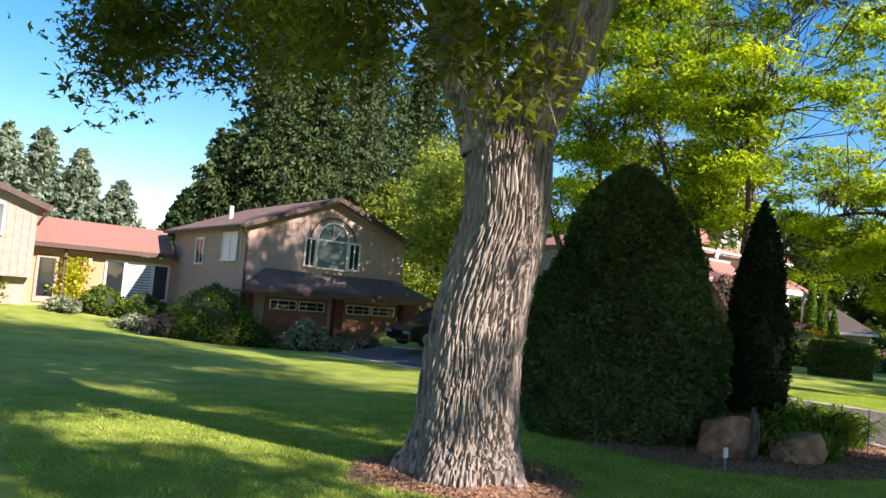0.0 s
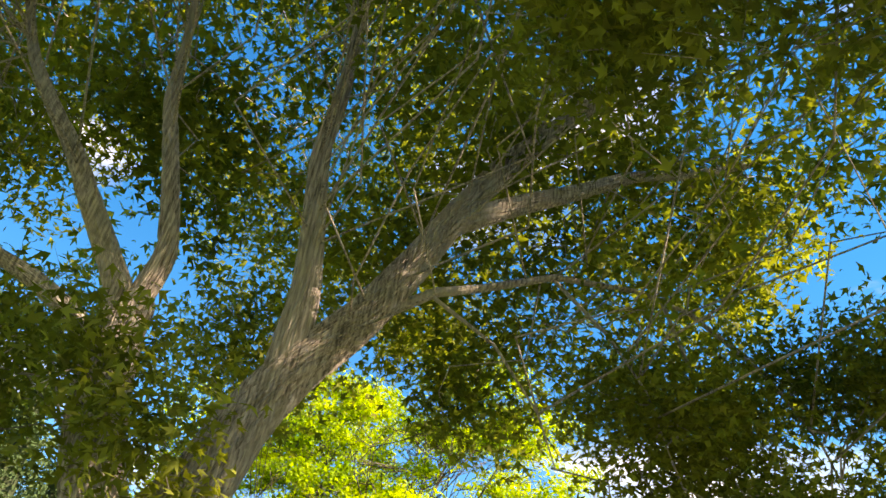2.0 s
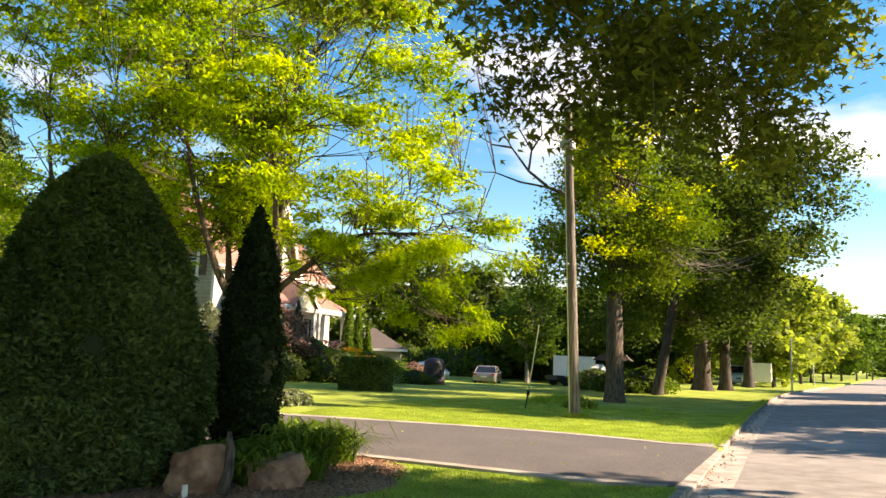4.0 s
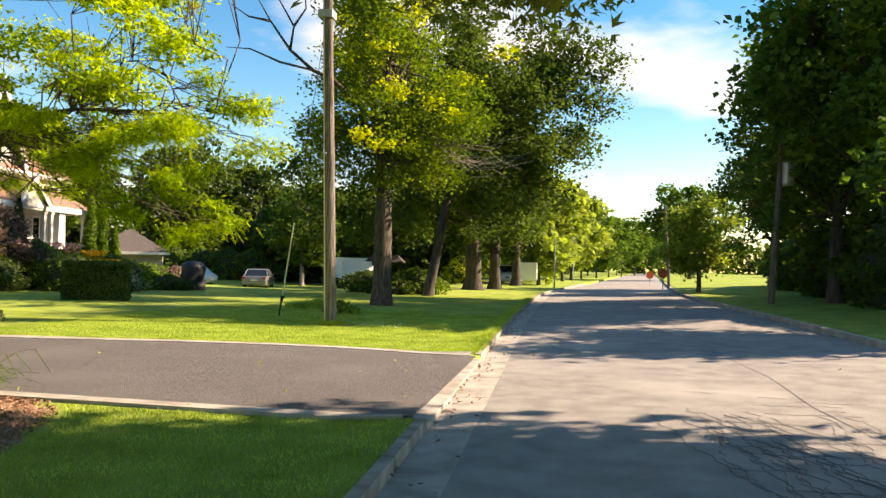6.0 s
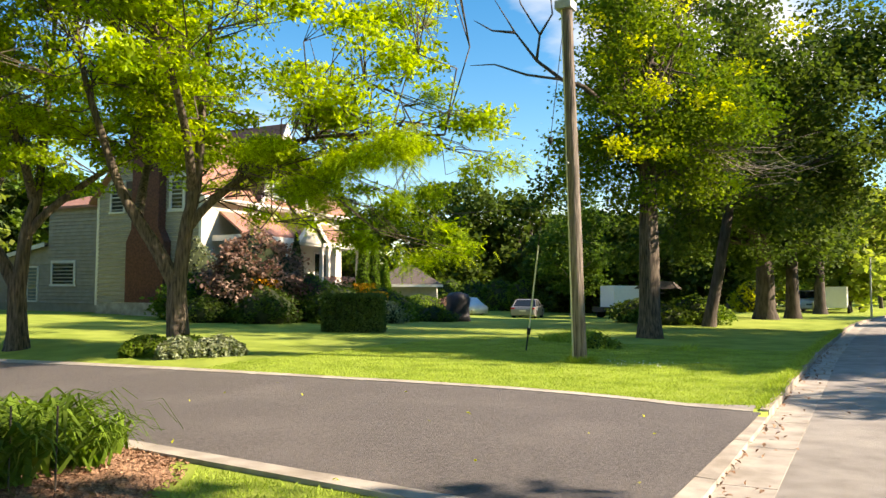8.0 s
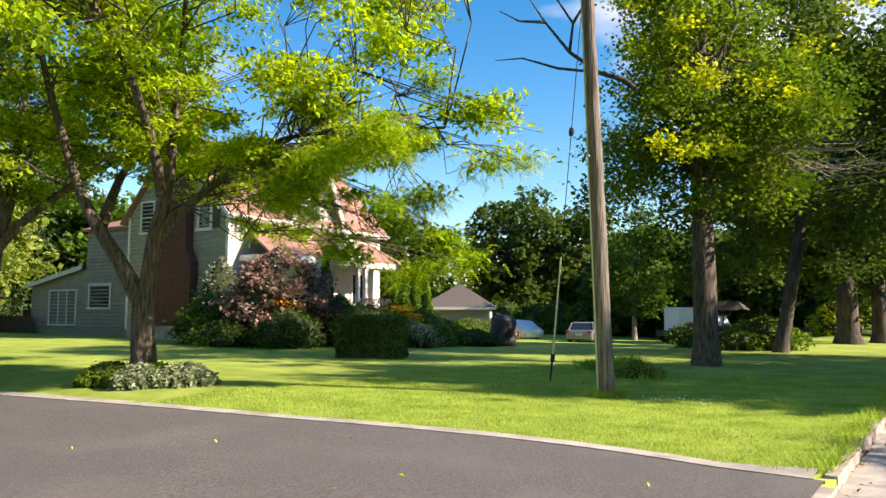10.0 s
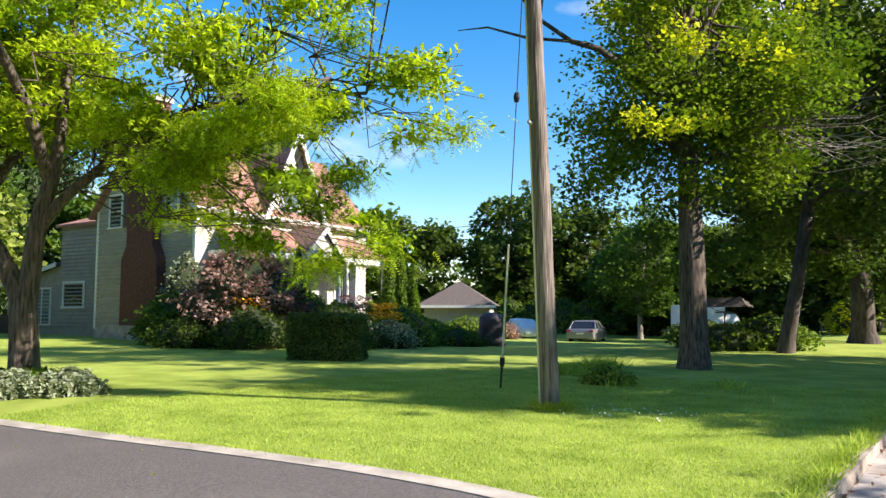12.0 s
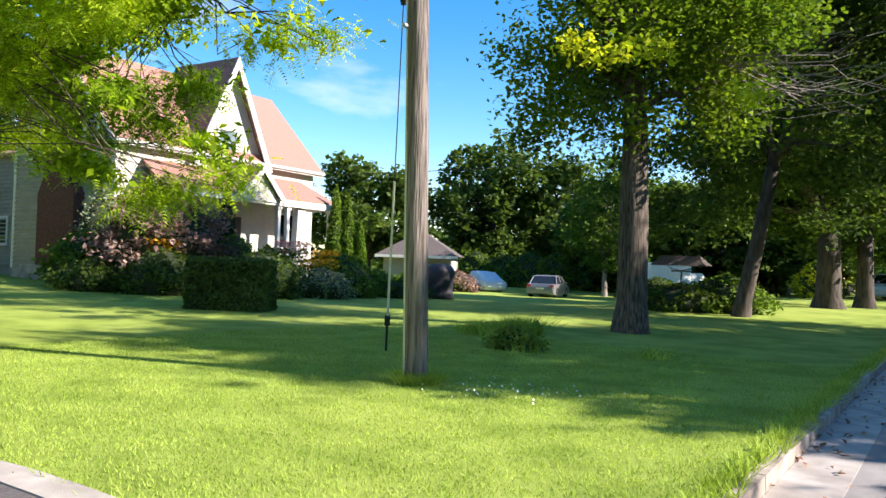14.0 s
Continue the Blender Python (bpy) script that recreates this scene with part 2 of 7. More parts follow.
# ---- mesh helpers ----
class Shape:
    """Collects the vertices and faces of one mesh."""

    def __init__(self):
        self.v, self.f = [], []

    def add(self, verts, faces):
        o = len(self.v)
        self.v += [tuple(p) for p in verts]
        self.f += [tuple(i + o for i in f) for f in faces]
        return self

    def box(self, x0, x1, y0, y1, z0, z1):
        p = [(x, y, z) for z in (z0, z1) for x, y in ((x0, y0), (x1, y0), (x1, y1), (x0, y1))]
        return self.add(p, [(3, 2, 1, 0), (4, 5, 6, 7), (0, 1, 5, 4), (1, 2, 6, 5), (2, 3, 7, 6), (3, 0, 4, 7)])

    def prism(self, low, high):
        """Two rings of equally many points, joined and closed."""
        n = len(low)
        return self.add([*low, *high], [tuple(reversed(range(n))), tuple(range(n, 2 * n)), *((i, (i + 1) % n, n + (i + 1) % n, n + i) for i in range(n))])

    def slab(self, quad, thick):
        """A sloping plate: four points of its top and its thickness downwards."""
        return self.prism([(x, y, z - thick) for x, y, z in quad], quad)

    def tube(self, points, radii, sides=8, lumpy=0.0, seed=0):
        P = [Vector(p) for p in points]
        ring0 = None
        verts, faces = [], []
        side = Vector((1, 0.3, 0.1))
        for i, p in enumerate(P):
            d = (P[min(i + 1, len(P) - 1)] - P[max(i - 1, 0)]).normalized()
            side = (side - d * side.dot(d)).normalized()
            up = d.cross(side)
            for k in range(sides):
                a = 2 * math.pi * k / sides
                q = p + (side * math.cos(a) + up * math.sin(a)) * radii[i]
                if lumpy:
                    q += (q - p) * lumpy * noise.noise(Vector((q.x * 2.5 + seed, q.y * 2.5, q.z * 0.9)))
                verts.append(q)
        for i in range(len(P) - 1):
            for k in range(sides):
                a, b = i * sides + k, i * sides + (k + 1) % sides
                faces.append((a, b, b + sides, a + sides))
        faces.append(tuple(reversed(range(sides))))
        faces.append(tuple(range((len(P) - 1) * sides, len(P) * sides)))
        return self.add(verts, faces)

    def bark_tube(self, points, radii, sides=90, rings=70, depth=0.03, seed=0.0, flare=None):
        """A trunk whose surface is split into long upright ridges; flare: buttress roots at its foot."""
        P = [Vector(p) for p in points]
        cum = [0.0]
        for a, b in zip(P, P[1:]):
            cum.append(cum[-1] + (b - a).length)
        verts, faces = [], []
        side = Vector((1, 0.3, 0.1))
        for i in range(rings):
            s = cum[-1] * i / (rings - 1)
            k = max(j for j in range(len(P) - 1) if cum[j] <= s + 1e-9)
            t = (s - cum[k]) / (cum[k + 1] - cum[k])
            p0, p1, p2, p3 = P[max(k - 1, 0)], P[k], P[k + 1], P[min(k + 2, len(P) - 1)]
            p = 0.5 * (2 * p1 + (p2 - p0) * t + (2 * p0 - 5 * p1 + 4 * p2 - p3) * t * t + (3 * p1 - p0 - 3 * p2 + p3) * t ** 3)
            d = p1.lerp(p2, t) - p0.lerp(p1, t) if k else p2 - p1
            d.normalize()
            r = radii[k] + (radii[k + 1] - radii[k]) * t
            side = (side - d * side.dot(d)).normalized()
            up = d.cross(side)
            for j in range(sides):
                a = 2 * math.pi * j / sides
                o = side * math.cos(a) + up * math.sin(a)
                w = noise.noise(Vector((s * 1.6, a * 1.3, seed))) * 0.5
                n1 = noise.noise(Vector((math.cos(a + w * 0.3) * r * 38, math.sin(a + w * 0.3) * r * 38, s * 2.6 + seed)))
                n2 = noise.noise(Vector((math.cos(a) * r * 60, math.sin(a) * r * 60, s * 6 + seed)))
                big = noise.noise(Vector((math.cos(a) * 1.3 + seed, math.sin(a) * 1.3, s * 0.8)))
                rr = r * (1 + 0.09 * big) - depth * (1 - min(1.0, abs(n1) * 3.8)) * 1.0 + depth * 0.35 * n2
                if flare:
                    rr += flare * max(0.0, 1 - s / 0.75) ** 2 * (0.6 + 0.6 * math.sin(a * 5 + 1) + 0.3 * math.sin(a * 9 + 2))
                verts.append(p + o * rr)
        for i in range(rings - 1):
            for j in range(sides):
                a, b = i * sides + j, i * sides + (j + 1) % sides
                faces.append((a, b, b + sides, a + sides))
        return self.add(verts, faces)

    def rod(self, a, b, r, sides=6):
        return self.tube([a, b], [r, r], sides)

    def disc(self, c, r, depth, axis="x", sides=16):
        """A short cylinder round c along an axis."""
        e = {"x": Vector((1, 0, 0)), "y": Vector((0, 1, 0)), "z": Vector((0, 0, 1))}[axis]
        c = Vector(c)
        return self.tube([c - e * depth / 2, c + e * depth / 2], [r, r], sides)

    def mesh(self, name, mat, smooth=False):
        me = bpy.data.meshes.new(name)
        me.from_pydata(self.v, [], self.f)
        me.materials.append(mat)
        if smooth:
            me.polygons.foreach_set("use_smooth", [True] * len(me.polygons))
        me.update()
        return me


def thing(name, at, label, category, group="", kind="", turn=0.0):
    ob = new(name)
    ob.matrix_world = pose(*at, 0, 0, turn)
    return tagged(ob, label, category, group, kind)


def part(name, shape, mat, parent=None, label="", smooth=False):
    ob = new(name, shape.mesh(name, mat, smooth) if isinstance(shape, Shape) else shape)
    if parent is not None:
        ob.parent = parent
    return tagged(ob, label)


RNG = np.random.default_rng(7)


def smooth(a, b, x):
    t = min(1.0, max(0.0, (x - a) / (b - a)))
    return t * t * (3 - 2 * t)


def leaf_cloud(name, centres, size, mat, aspect=0.6, droop=0.3, spread=0.4, fold=0.12, lobes=False):
    """One mesh of small folded leaves, one at each centre; lobes: each leaf has three pointed lobes."""
    n = len(centres)
    d = RNG.normal(size=(n, 3))
    d[:, 2] = d[:, 2] * 0.6 - droop
    d /= np.linalg.norm(d, axis=1)[:, None]
    up = RNG.normal(size=(n, 3)) * spread + np.array((0, 0, 0.9))
    s = np.cross(d, up)
    s /= np.linalg.norm(s, axis=1)[:, None] + 1e-9
    nn = np.cross(s, d)
    ln = size * RNG.uniform(0.6, 1.35, n)[:, None]
    w = ln * aspect * 0.5
    base = centres - d * ln * 0.5
    if lobes:
        p = base
        q = [p, p + (0.52 * s + 0.6 * d) * ln, p + (0.15 * s + 0.4 * d + 0.08 * nn) * ln, p + d * ln, p + (-0.15 * s + 0.4 * d + 0.08 * nn) * ln, p + (-0.52 * s + 0.6 * d) * ln]
        v = np.stack(q, 1).reshape(-1, 3)
        i = np.arange(n)[:, None] * 6
        f = np.concatenate([i + np.array(k)[None] for k in ((0, 1, 2), (0, 2, 4), (2, 3, 4), (0, 4, 5))], 0)
        return quads(name, v, f, mat)
    v = np.stack([base, base + d * ln * 0.45 + s * w + nn * ln * fold, base + d * ln, base + d * ln * 0.45 - s * w + nn * ln * fold], 1).reshape(-1, 3)
    f = np.arange(4 * n).reshape(n, 4)
    return quads(name, v, f, mat)


def feather_cloud(name, centres, size, mat, pairs=7):
    """One mesh of feathery leaves: each has pairs of narrow leaflets along a drooping stalk."""
    n = len(centres)
    d = RNG.normal(size=(n, 3))
    d[:, 2] = d[:, 2] * 0.35 - 0.45
    d /= np.linalg.norm(d, axis=1)[:, None]
    s = np.cross(d, RNG.normal(size=(n, 3)) * 0.35 + np.array((0, 0, 1.0)))
    s /= np.linalg.norm(s, axis=1)[:, None] + 1e-9
    ln = size * RNG.uniform(0.7, 1.3, n)[:, None]
    v = []
    for k in range(pairs):
        a = (k + 0.6) / pairs
        p = centres + d * ln * a - np.array((0, 0, 0.25)) * ln * a * a
        half = 0.20 * (1.1 - 0.5 * a)
        for e in (-1, 1):
            v += [p - d * ln * 0.035, p + d * ln * 0.045, p + (s * e * half + d * 0.06) * ln - np.array((0, 0, 0.04)) * ln]
    v = np.stack(v, 1).reshape(-1, 3)
    return quads(name, v, np.arange(len(v)).reshape(-1, 3), mat)


def quads(name, v, f, mat):
    me = bpy.data.meshes.new(name)
    k = f.shape[1]
    me.vertices.add(len(v))
    me.vertices.foreach_set("co", np.ascontiguousarray(v, dtype=np.float32).ravel())
    me.loops.add(f.size)
    me.loops.foreach_set("vertex_index", f.astype(np.int32).ravel())
    me.polygons.add(len(f))
    me.polygons.foreach_set("loop_start", np.arange(0, f.size, k, dtype=np.int32))
    me.materials.append(mat)
    me.update(calc_edges=True)
    return me


def sprays(clumps, count, spray=0.35, per=9, shell=0.5, flat=0.6):
    """Leaf places: clumps are rows (x, y, z, rx, ry, rz); leaves gather in small sprays, most of them near a clump's outside."""
    c = np.array(clumps, dtype=float)
    vol = (c[:, 3] * c[:, 4] * c[:, 5]) ** 0.75
    m = max(1, count // per)
    pick = RNG.choice(len(c), m, p=vol / vol.sum())
    u = RNG.normal(size=(m, 3))
    u /= np.linalg.norm(u, axis=1)[:, None]
    r = RNG.uniform(0, 1, m) ** (shell / 1.5)
    p = c[pick, :3] + u * r[:, None] * c[pick, 3:6]
    q = np.repeat(p, per, 0) + RNG.normal(size=(m * per, 3)) * spray * np.array((1, 1, flat))
    return q


def bent(a, b, sag=0.0, wig=0.25, n=5):
    """A crooked way from a to b."""
    a, b = Vector(a), Vector(b)
    out = []
    L = (b - a).length
    for i in range(n + 1):
        t = i / n
        p = a.lerp(b, t)
        k = math.sin(t * math.pi)
        p.z += sag * k * L
        if 0 < i < n:
            p += Vector((random.uniform(-1, 1), random.uniform(-1, 1), random.uniform(-1, 1))) * wig * L * 0.12
        out.append(p)
    return out


def taper(r0, r1, n):
    return [r0 + (r1 - r0) * i / (n - 1) for i in range(n)]


def ball_clumps(centre, radii, n, size, low=-1.0, jitter=0.3, hollow=0.35):
    """Clumps spread unevenly through an egg-shaped crown."""
    out = []
    while len(out) < n:
        u = [random.uniform(-1, 1) for _ in range(3)]
        L = math.sqrt(sum(k * k for k in u))
        if L > 1 or L < hollow or u[2] < low:
            continue
        s = size * random.uniform(1 - jitter, 1 + jitter)
        out.append((centre[0] + u[0] * radii[0], centre[1] + u[1] * radii[1], centre[2] + u[2] * radii[2], s, s, s * 0.7))
    return out


def leafy_tree(name, at, height, trunk_r, fork_z, crown, clump_n, clump_size, leaves, leaf_size, bark, leaf, label, lean=(0, 0), low=-1.0,
               aspect=0.6, droop=0.3, spray=0.35, category="tree", group="", limbs=7, extra=(), sides=10):
    """A tree with a tapered trunk, crooked limbs that reach for its clumps, and a crown of separate leaves. crown: centre above the base, radii."""
    root = thing(name, at, label, category, group)
    (cx, cy, cz), radii = crown
    clumps = ball_clumps((cx, cy, cz), radii, clump_n, clump_size, low) + list(extra)
    s = Shape()
    top = Vector((lean[0] * 1.0 + cx * 0.3, lean[1] + cy * 0.3, cz + radii[2] * 0.4))
    fork = Vector((lean[0], lean[1], fork_z))
    s.tube([(0, 0, -0.25), (0, 0, 0.05), (lean[0] * 0.1, lean[1] * 0.1, fork_z * 0.15), (lean[0] * 0.5, lean[1] * 0.5, fork_z * 0.5), fork],
           [trunk_r * 1.7, trunk_r * 1.35, trunk_r * 1.05, trunk_r * 0.92, trunk_r * 0.85], sides + 4, 0.22, random.random() * 9)
    way = bent(fork, top, 0, 0.3)
    s.tube(way, taper(trunk_r * 0.75, trunk_r * 0.12, len(way)), sides, 0.1)
    for i, c in enumerate(clumps):
        t = random.uniform(0.0, 0.75)
        k = t * (len(way) - 1)
        a = way[int(k)].lerp(way[min(int(k) + 1, len(way) - 1)], k - int(k))
        if i < limbs:
            a, r = fork.lerp(way[1], random.uniform(0, 0.6)), trunk_r * random.uniform(0.3, 0.5)
        else:
            r = trunk_r * random.uniform(0.08, 0.18)
        b = bent(a, c[:3], 0.08, 0.5)
        s.tube(b, taper(r, max(0.012, r * 0.2), len(b)), 6)
        for _ in range(2):
            e = Vector(c[:3]) + Vector((random.uniform(-1, 1) * c[3], random.uniform(-1, 1) * c[4], random.uniform(-0.9, 0.6) * c[5]))
            b2 = bent(b[3], e, 0.05, 0.5, 3)
            s.tube(b2, taper(max(0.012, r * 0.3), 0.008, len(b2)), 4)
    part("trunk", s, bark, root, smooth=True)
    part("crown", leaf_cloud("crown", sprays(clumps, leaves, spray), leaf_size, leaf, aspect, droop), leaf, root)
    return root


def spruce(at, height, radius, leaves, leaf, label, blade=0.4, bark=BARK_DARK, name="spruce_tree", bare=0.03):
    """A conifer: a straight trunk and whorls of drooping boughs set with narrow needle sprays."""
    root = thing(name, at, label, "tree", "conifers behind the house")
    s = Shape()
    s.tube([(0, 0, -0.3), (0, 0, height * 0.5), (0, 0, height)], [height * 0.016, height * 0.006, 0.015], 8)
    n = leaves
    boughs = max(60, n // 28)
    bh = height * (bare + (1 - bare) * (1 - RNG.uniform(0, 1, boughs) ** 0.68))
    ba = RNG.uniform(0, 2 * np.pi, boughs)
    bl = radius * (1 - bh / height) ** 0.6 * RNG.uniform(0.65, 1.12, boughs) + 0.15
    for i in range(0, boughs, max(1, boughs // 90)):
        s.tube([(0, 0, bh[i]), (math.cos(ba[i]) * bl[i] * 0.95, math.sin(ba[i]) * bl[i] * 0.95, bh[i] - bl[i] * 0.25)], [0.05, 0.01], 4)
    k = RNG.integers(0, boughs, n)
    t = RNG.uniform(0.25, 1.0, n)
    w = RNG.normal(size=n) * 0.2 * (1.2 - t) * bl[k]
    x = np.cos(ba[k]) * bl[k] * t - np.sin(ba[k]) * w
    y = np.sin(ba[k]) * bl[k] * t + np.cos(ba[k]) * w
    z = bh[k] - bl[k] * 0.32 * t ** 1.5 - np.abs(w) * 0.3 + RNG.normal(size=n) * 0.08
    part("trunk", s, bark, root)
    # A solid dark cone paints the shade between the boughs and blocks the sky.
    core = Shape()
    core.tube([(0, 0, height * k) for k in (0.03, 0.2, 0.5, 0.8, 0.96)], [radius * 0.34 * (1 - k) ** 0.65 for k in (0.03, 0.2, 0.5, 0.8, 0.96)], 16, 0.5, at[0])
    part("dark_cone", core, CORE, root)
    part("crown", leaf_cloud("crown", np.stack([x, y, z], 1), blade, leaf, 0.42, 0.75, 0.6), leaf, root)
    return root


def clipped(name, at, profile, leaves, leaf, label, category, blade=0.09, aspect=0.55, squash=(1, 1), lump=0.08, group="", droop=0.1, fuzz=0.07):
    """A dense clipped evergreen or shrub: profile is rows (height, radius); a solid core, painted dark as inner shade,
    under a thick skin of leaf sprays.
    """
    root = thing(name, at, label, category, group)
    hs, rs = zip(*profile)
    hh = np.linspace(hs[0], hs[-1], 200)
    rr = np.interp(hh, hs, rs)
    h = RNG.choice(hh, leaves, p=(rr + 0.05) / (rr + 0.05).sum())
    a = RNG.uniform(0, 2 * np.pi, leaves)
    r = np.interp(h, hs, rs)
    uneven = 1 + lump * (np.sin(a * 3 + h * 4.0) * 0.5 + np.sin(a * 7 - h * 6 + 1.3) * 0.35 + np.sin(a * 13 + h * 11) * 0.3)
    q = r * uneven * (1 - np.abs(RNG.normal(size=leaves)) * fuzz) * (1 + np.maximum(0, fuzz - 0.08) * 1.6 * RNG.normal(size=leaves)) + RNG.normal(size=leaves) * 0.02
    p = np.stack([np.cos(a) * q * squash[0], np.sin(a) * q * squash[1], h + RNG.normal(size=leaves) * 0.03], 1)
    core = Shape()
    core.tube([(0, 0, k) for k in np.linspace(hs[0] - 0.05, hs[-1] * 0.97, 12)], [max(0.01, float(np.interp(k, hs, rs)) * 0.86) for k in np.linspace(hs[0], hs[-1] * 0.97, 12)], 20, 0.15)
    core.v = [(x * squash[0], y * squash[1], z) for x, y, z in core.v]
    part("dark_core", core, CORE, root, smooth=True)
    part("foliage", leaf_cloud("foliage", p, blade, leaf, aspect, droop, 0.9), leaf, root)
    return root


# Dark colour of the solid cores, standing in for shade inside the foliage.
CORE = material("painted_inner_shade", (0.018, 0.026, 0.012), (0.035, 0.05, 0.02), scale=9, rough=1.0)


# ---- the lie of the land ----
ROAD_R = 7.3


def bend(y):
    """The street swings gently to the right beyond the old maples."""
    return 0.0 if y < 45 else 0.0025 * (y - 45) ** 2 if y < 65 else 1.0 + 0.1 * (y - 65)


def xc(y):
    """Left kerb line."""
    return (-0.75 - 0.02 * y if y < 30 else -1.35) + bend(y)


def gz(x, y):
    """Height of the ground beside the road."""
    c = xc(y)
    if x <= c:
        near = 0.04 + 0.07 * (1 - smooth(0, 1.2, c - x))
        za = near - 0.036 * min(30, max(0, -x - 7)) + 0.5 * smooth(-16, -30, x) * (1 - smooth(2, 13, y))
        if x < -36:
            za += 0.6 * smooth(-36, -43, x) * (1 - smooth(11, 14, y))
        zb = near + 0.011 * min(34, max(0, c - x)) - 0.024 * min(30, max(0, y - 34)) * smooth(-8, -20, x)
        z = za + (zb - za) * smooth(14.5, 21, y)
        drive = smooth(12.8, 13.1, y) * (1 - smooth(18.6, 18.9, y))
        return z - drive * 0.07 * (1 - smooth(0, 1.2, c - x))
    r = x - ROAD_R - bend(y)
    if r >= 0:
        return 0.30 + 0.05 * min(8.0, r)
    return rz(x, y) - 0.25


def rz(x, y):
    """The road's surface, a little crowned towards its far side."""
    return 0.02 * (x - xc(y) - 0.5)


def strip(name, xs, ys, zf, mat, label, category, kind="structure", thick=0.0):
    """A sheet over a grid whose x may depend on y."""
    v = [(xf(y), y, zf(xf(y), y)) for y in ys for xf in xs]
    nx = len(xs)
    f = [(j * nx + i, j * nx + i + 1, (j + 1) * nx + i + 1, (j + 1) * nx + i) for j in range(len(ys) - 1) for i in range(nx - 1)]
    s = Shape()
    s.add(v, f)
    ob = part(name, s, mat, smooth=True)
    return tagged(ob, label, category, "", kind)


YS = sorted({*[round(-60 + 6 * i, 2) for i in range(11)], *[round(i * 0.5, 2) for i in range(0, 81)], 12.8, 12.95, *[40 + 2.5 * i for i in range(1, 33)], *[120 + 12 * i for i in range(1, 30)], 13.1, 18.6, 18.75, 18.9, 600, 900, 1500, -120, -300, -900})
LEFT = [0, 0.25, 0.6, 1, 1.5, 2, 2.5, 3, 3.5, 4, 5, 6, 7, 8, 10, 12, 14, 16, 19, 22, 25, 28, 31, 34, 37, 41, 46, 52, 60, 75, 100, 150, 250, 500, 1200]
RIGHT = [0, 0.5, 1.5, 3, 4.5, 8, 15, 30, 80, 200, 500, 1200]
cols = [(lambda y, d=d: xc(y) - d) for d in reversed(LEFT)] + [(lambda y: xc(y) + 0.02), (lambda y: ROAD_R + bend(y) - 0.02)] + [(lambda y, d=d: ROAD_R + bend(y) + d) for d in RIGHT]
strip("ground", cols, YS, gz, GRASS, "mown green lawn with sunlit and shaded patches", "lawn")
RY = [y for y in YS if -60 <= y <= 468]
strip("road", [(lambda y, k=k: xc(y) + 0.5 + (ROAD_R + bend(y) - xc(y) - 0.5 - 0.0) * k / 12) for k in range(13)], RY, rz, ASPHALT, "worn pale grey asphalt street with cracks", "road")


def edge_strip(name, y0, y1, a, b, zf, mat, label, step=1.5, top=None):
    """A run of concrete slabs between two x offsets from the kerb line, with joints."""
    root = thing(name, (0, 0, 0), label, name, kind="structure")
    y = y0
    while y < y1 - 0.01:
        e = min(y + step, y1)
        s = Shape()
        lo, hi = y + 0.008, e - 0.008
        ring = [(xc(lo) + a, lo), (xc(lo) + b, lo), (xc(hi) + b, hi), (xc(hi) + a, hi)]
        s.prism([(x, yy, zf(x, yy) - 0.25) for x, yy in ring], [(x, yy, zf(x, yy)) for x, yy in ring])
        part("slab", s, mat, root)
        y = e
    return root


edge_strip("gutter", -6, 90, 0.02, 0.5, lambda x, y: 0.006 - 0.03 * (0.5 - (x - xc(y))), CONCRETE, "pale concrete gutter strip along the street", 1.9)
edge_strip("kerb", -6, 12.75, -0.1, 0.015, lambda x, y: 0.125, KERB, "low weathered concrete kerb", 1.9)
edge_strip("kerb", 18.85, 90, -0.1, 0.015, lambda x, y: 0.125, KERB, "low weathered concrete kerb", 1.9)
edge_strip("driveway_apron", 12.77, 18.83, -0.25, 0.015, lambda x, y: 0.052 + 0.03 * (xc(y) - x), CONCRETE, "flush concrete apron where the driveway meets the street", 2.02)


def far_edge(x):
    """The driveway's far edge."""
    return 18.72 + 0.12 * smooth(1.2, 3.2, -x) + 0.2 * smooth(1.4, 4.0, -x) * (1 - smooth(4, 9, -x)) - 0.075 * max(0, -x - 5)


def sheet_between(name, near, far, x0, x1, n, lift, mat, label, category, rows=8):
    s = Shape()
    v, f = [], []
    for i in range(n + 1):
        x = x0 + (x1 - x0) * i / n
        for j in range(rows + 1):
            y = near(x) + (far(x) - near(x)) * j / rows
            v.append((x, y, gz(x, y) + lift))
    for i in range(n):
        for j in range(rows):
            a = i * (rows + 1) + j
            f.append((a, a + 1, a + rows + 2, a + rows + 1))
    k = len(v)
    v += [(x, y, z - 0.2) for x, y, z in v]
    rim = [(i * (rows + 1), (i + 1) * (rows + 1)) for i in range(n)] + [((i + 1) * (rows + 1) + rows, i * (rows + 1) + rows) for i in range(n)]
    f += [(a, a + k, b + k, b) for a, b in rim]
    s.add(v, f)
    return tagged(part(name, s, mat), label, category, "", "structure")


sheet_between("driveway", lambda x: 12.98 + 0.03 * max(0, -x - 1.5), far_edge, -1.2, -34, 66, 0.034, BLACKTOP, "smooth dark asphalt driveway", "driveway")
sheet_between("driveway_border", lambda x: far_edge(x) - 0.01, lambda x: far_edge(x) + 0.27, -1.3, -30, 60, 0.045, CONCRETE, "pale concrete edging of the driveway", "edging", 1)
sheet_between("driveway_border", lambda x: 12.74 + 0.03 * max(0, -x - 1.5), lambda x: 12.99 + 0.03 * max(0, -x - 1.5), -1.25, -30, 60, 0.045, CONCRETE, "pale concrete edging of the driveway", "edging", 1)
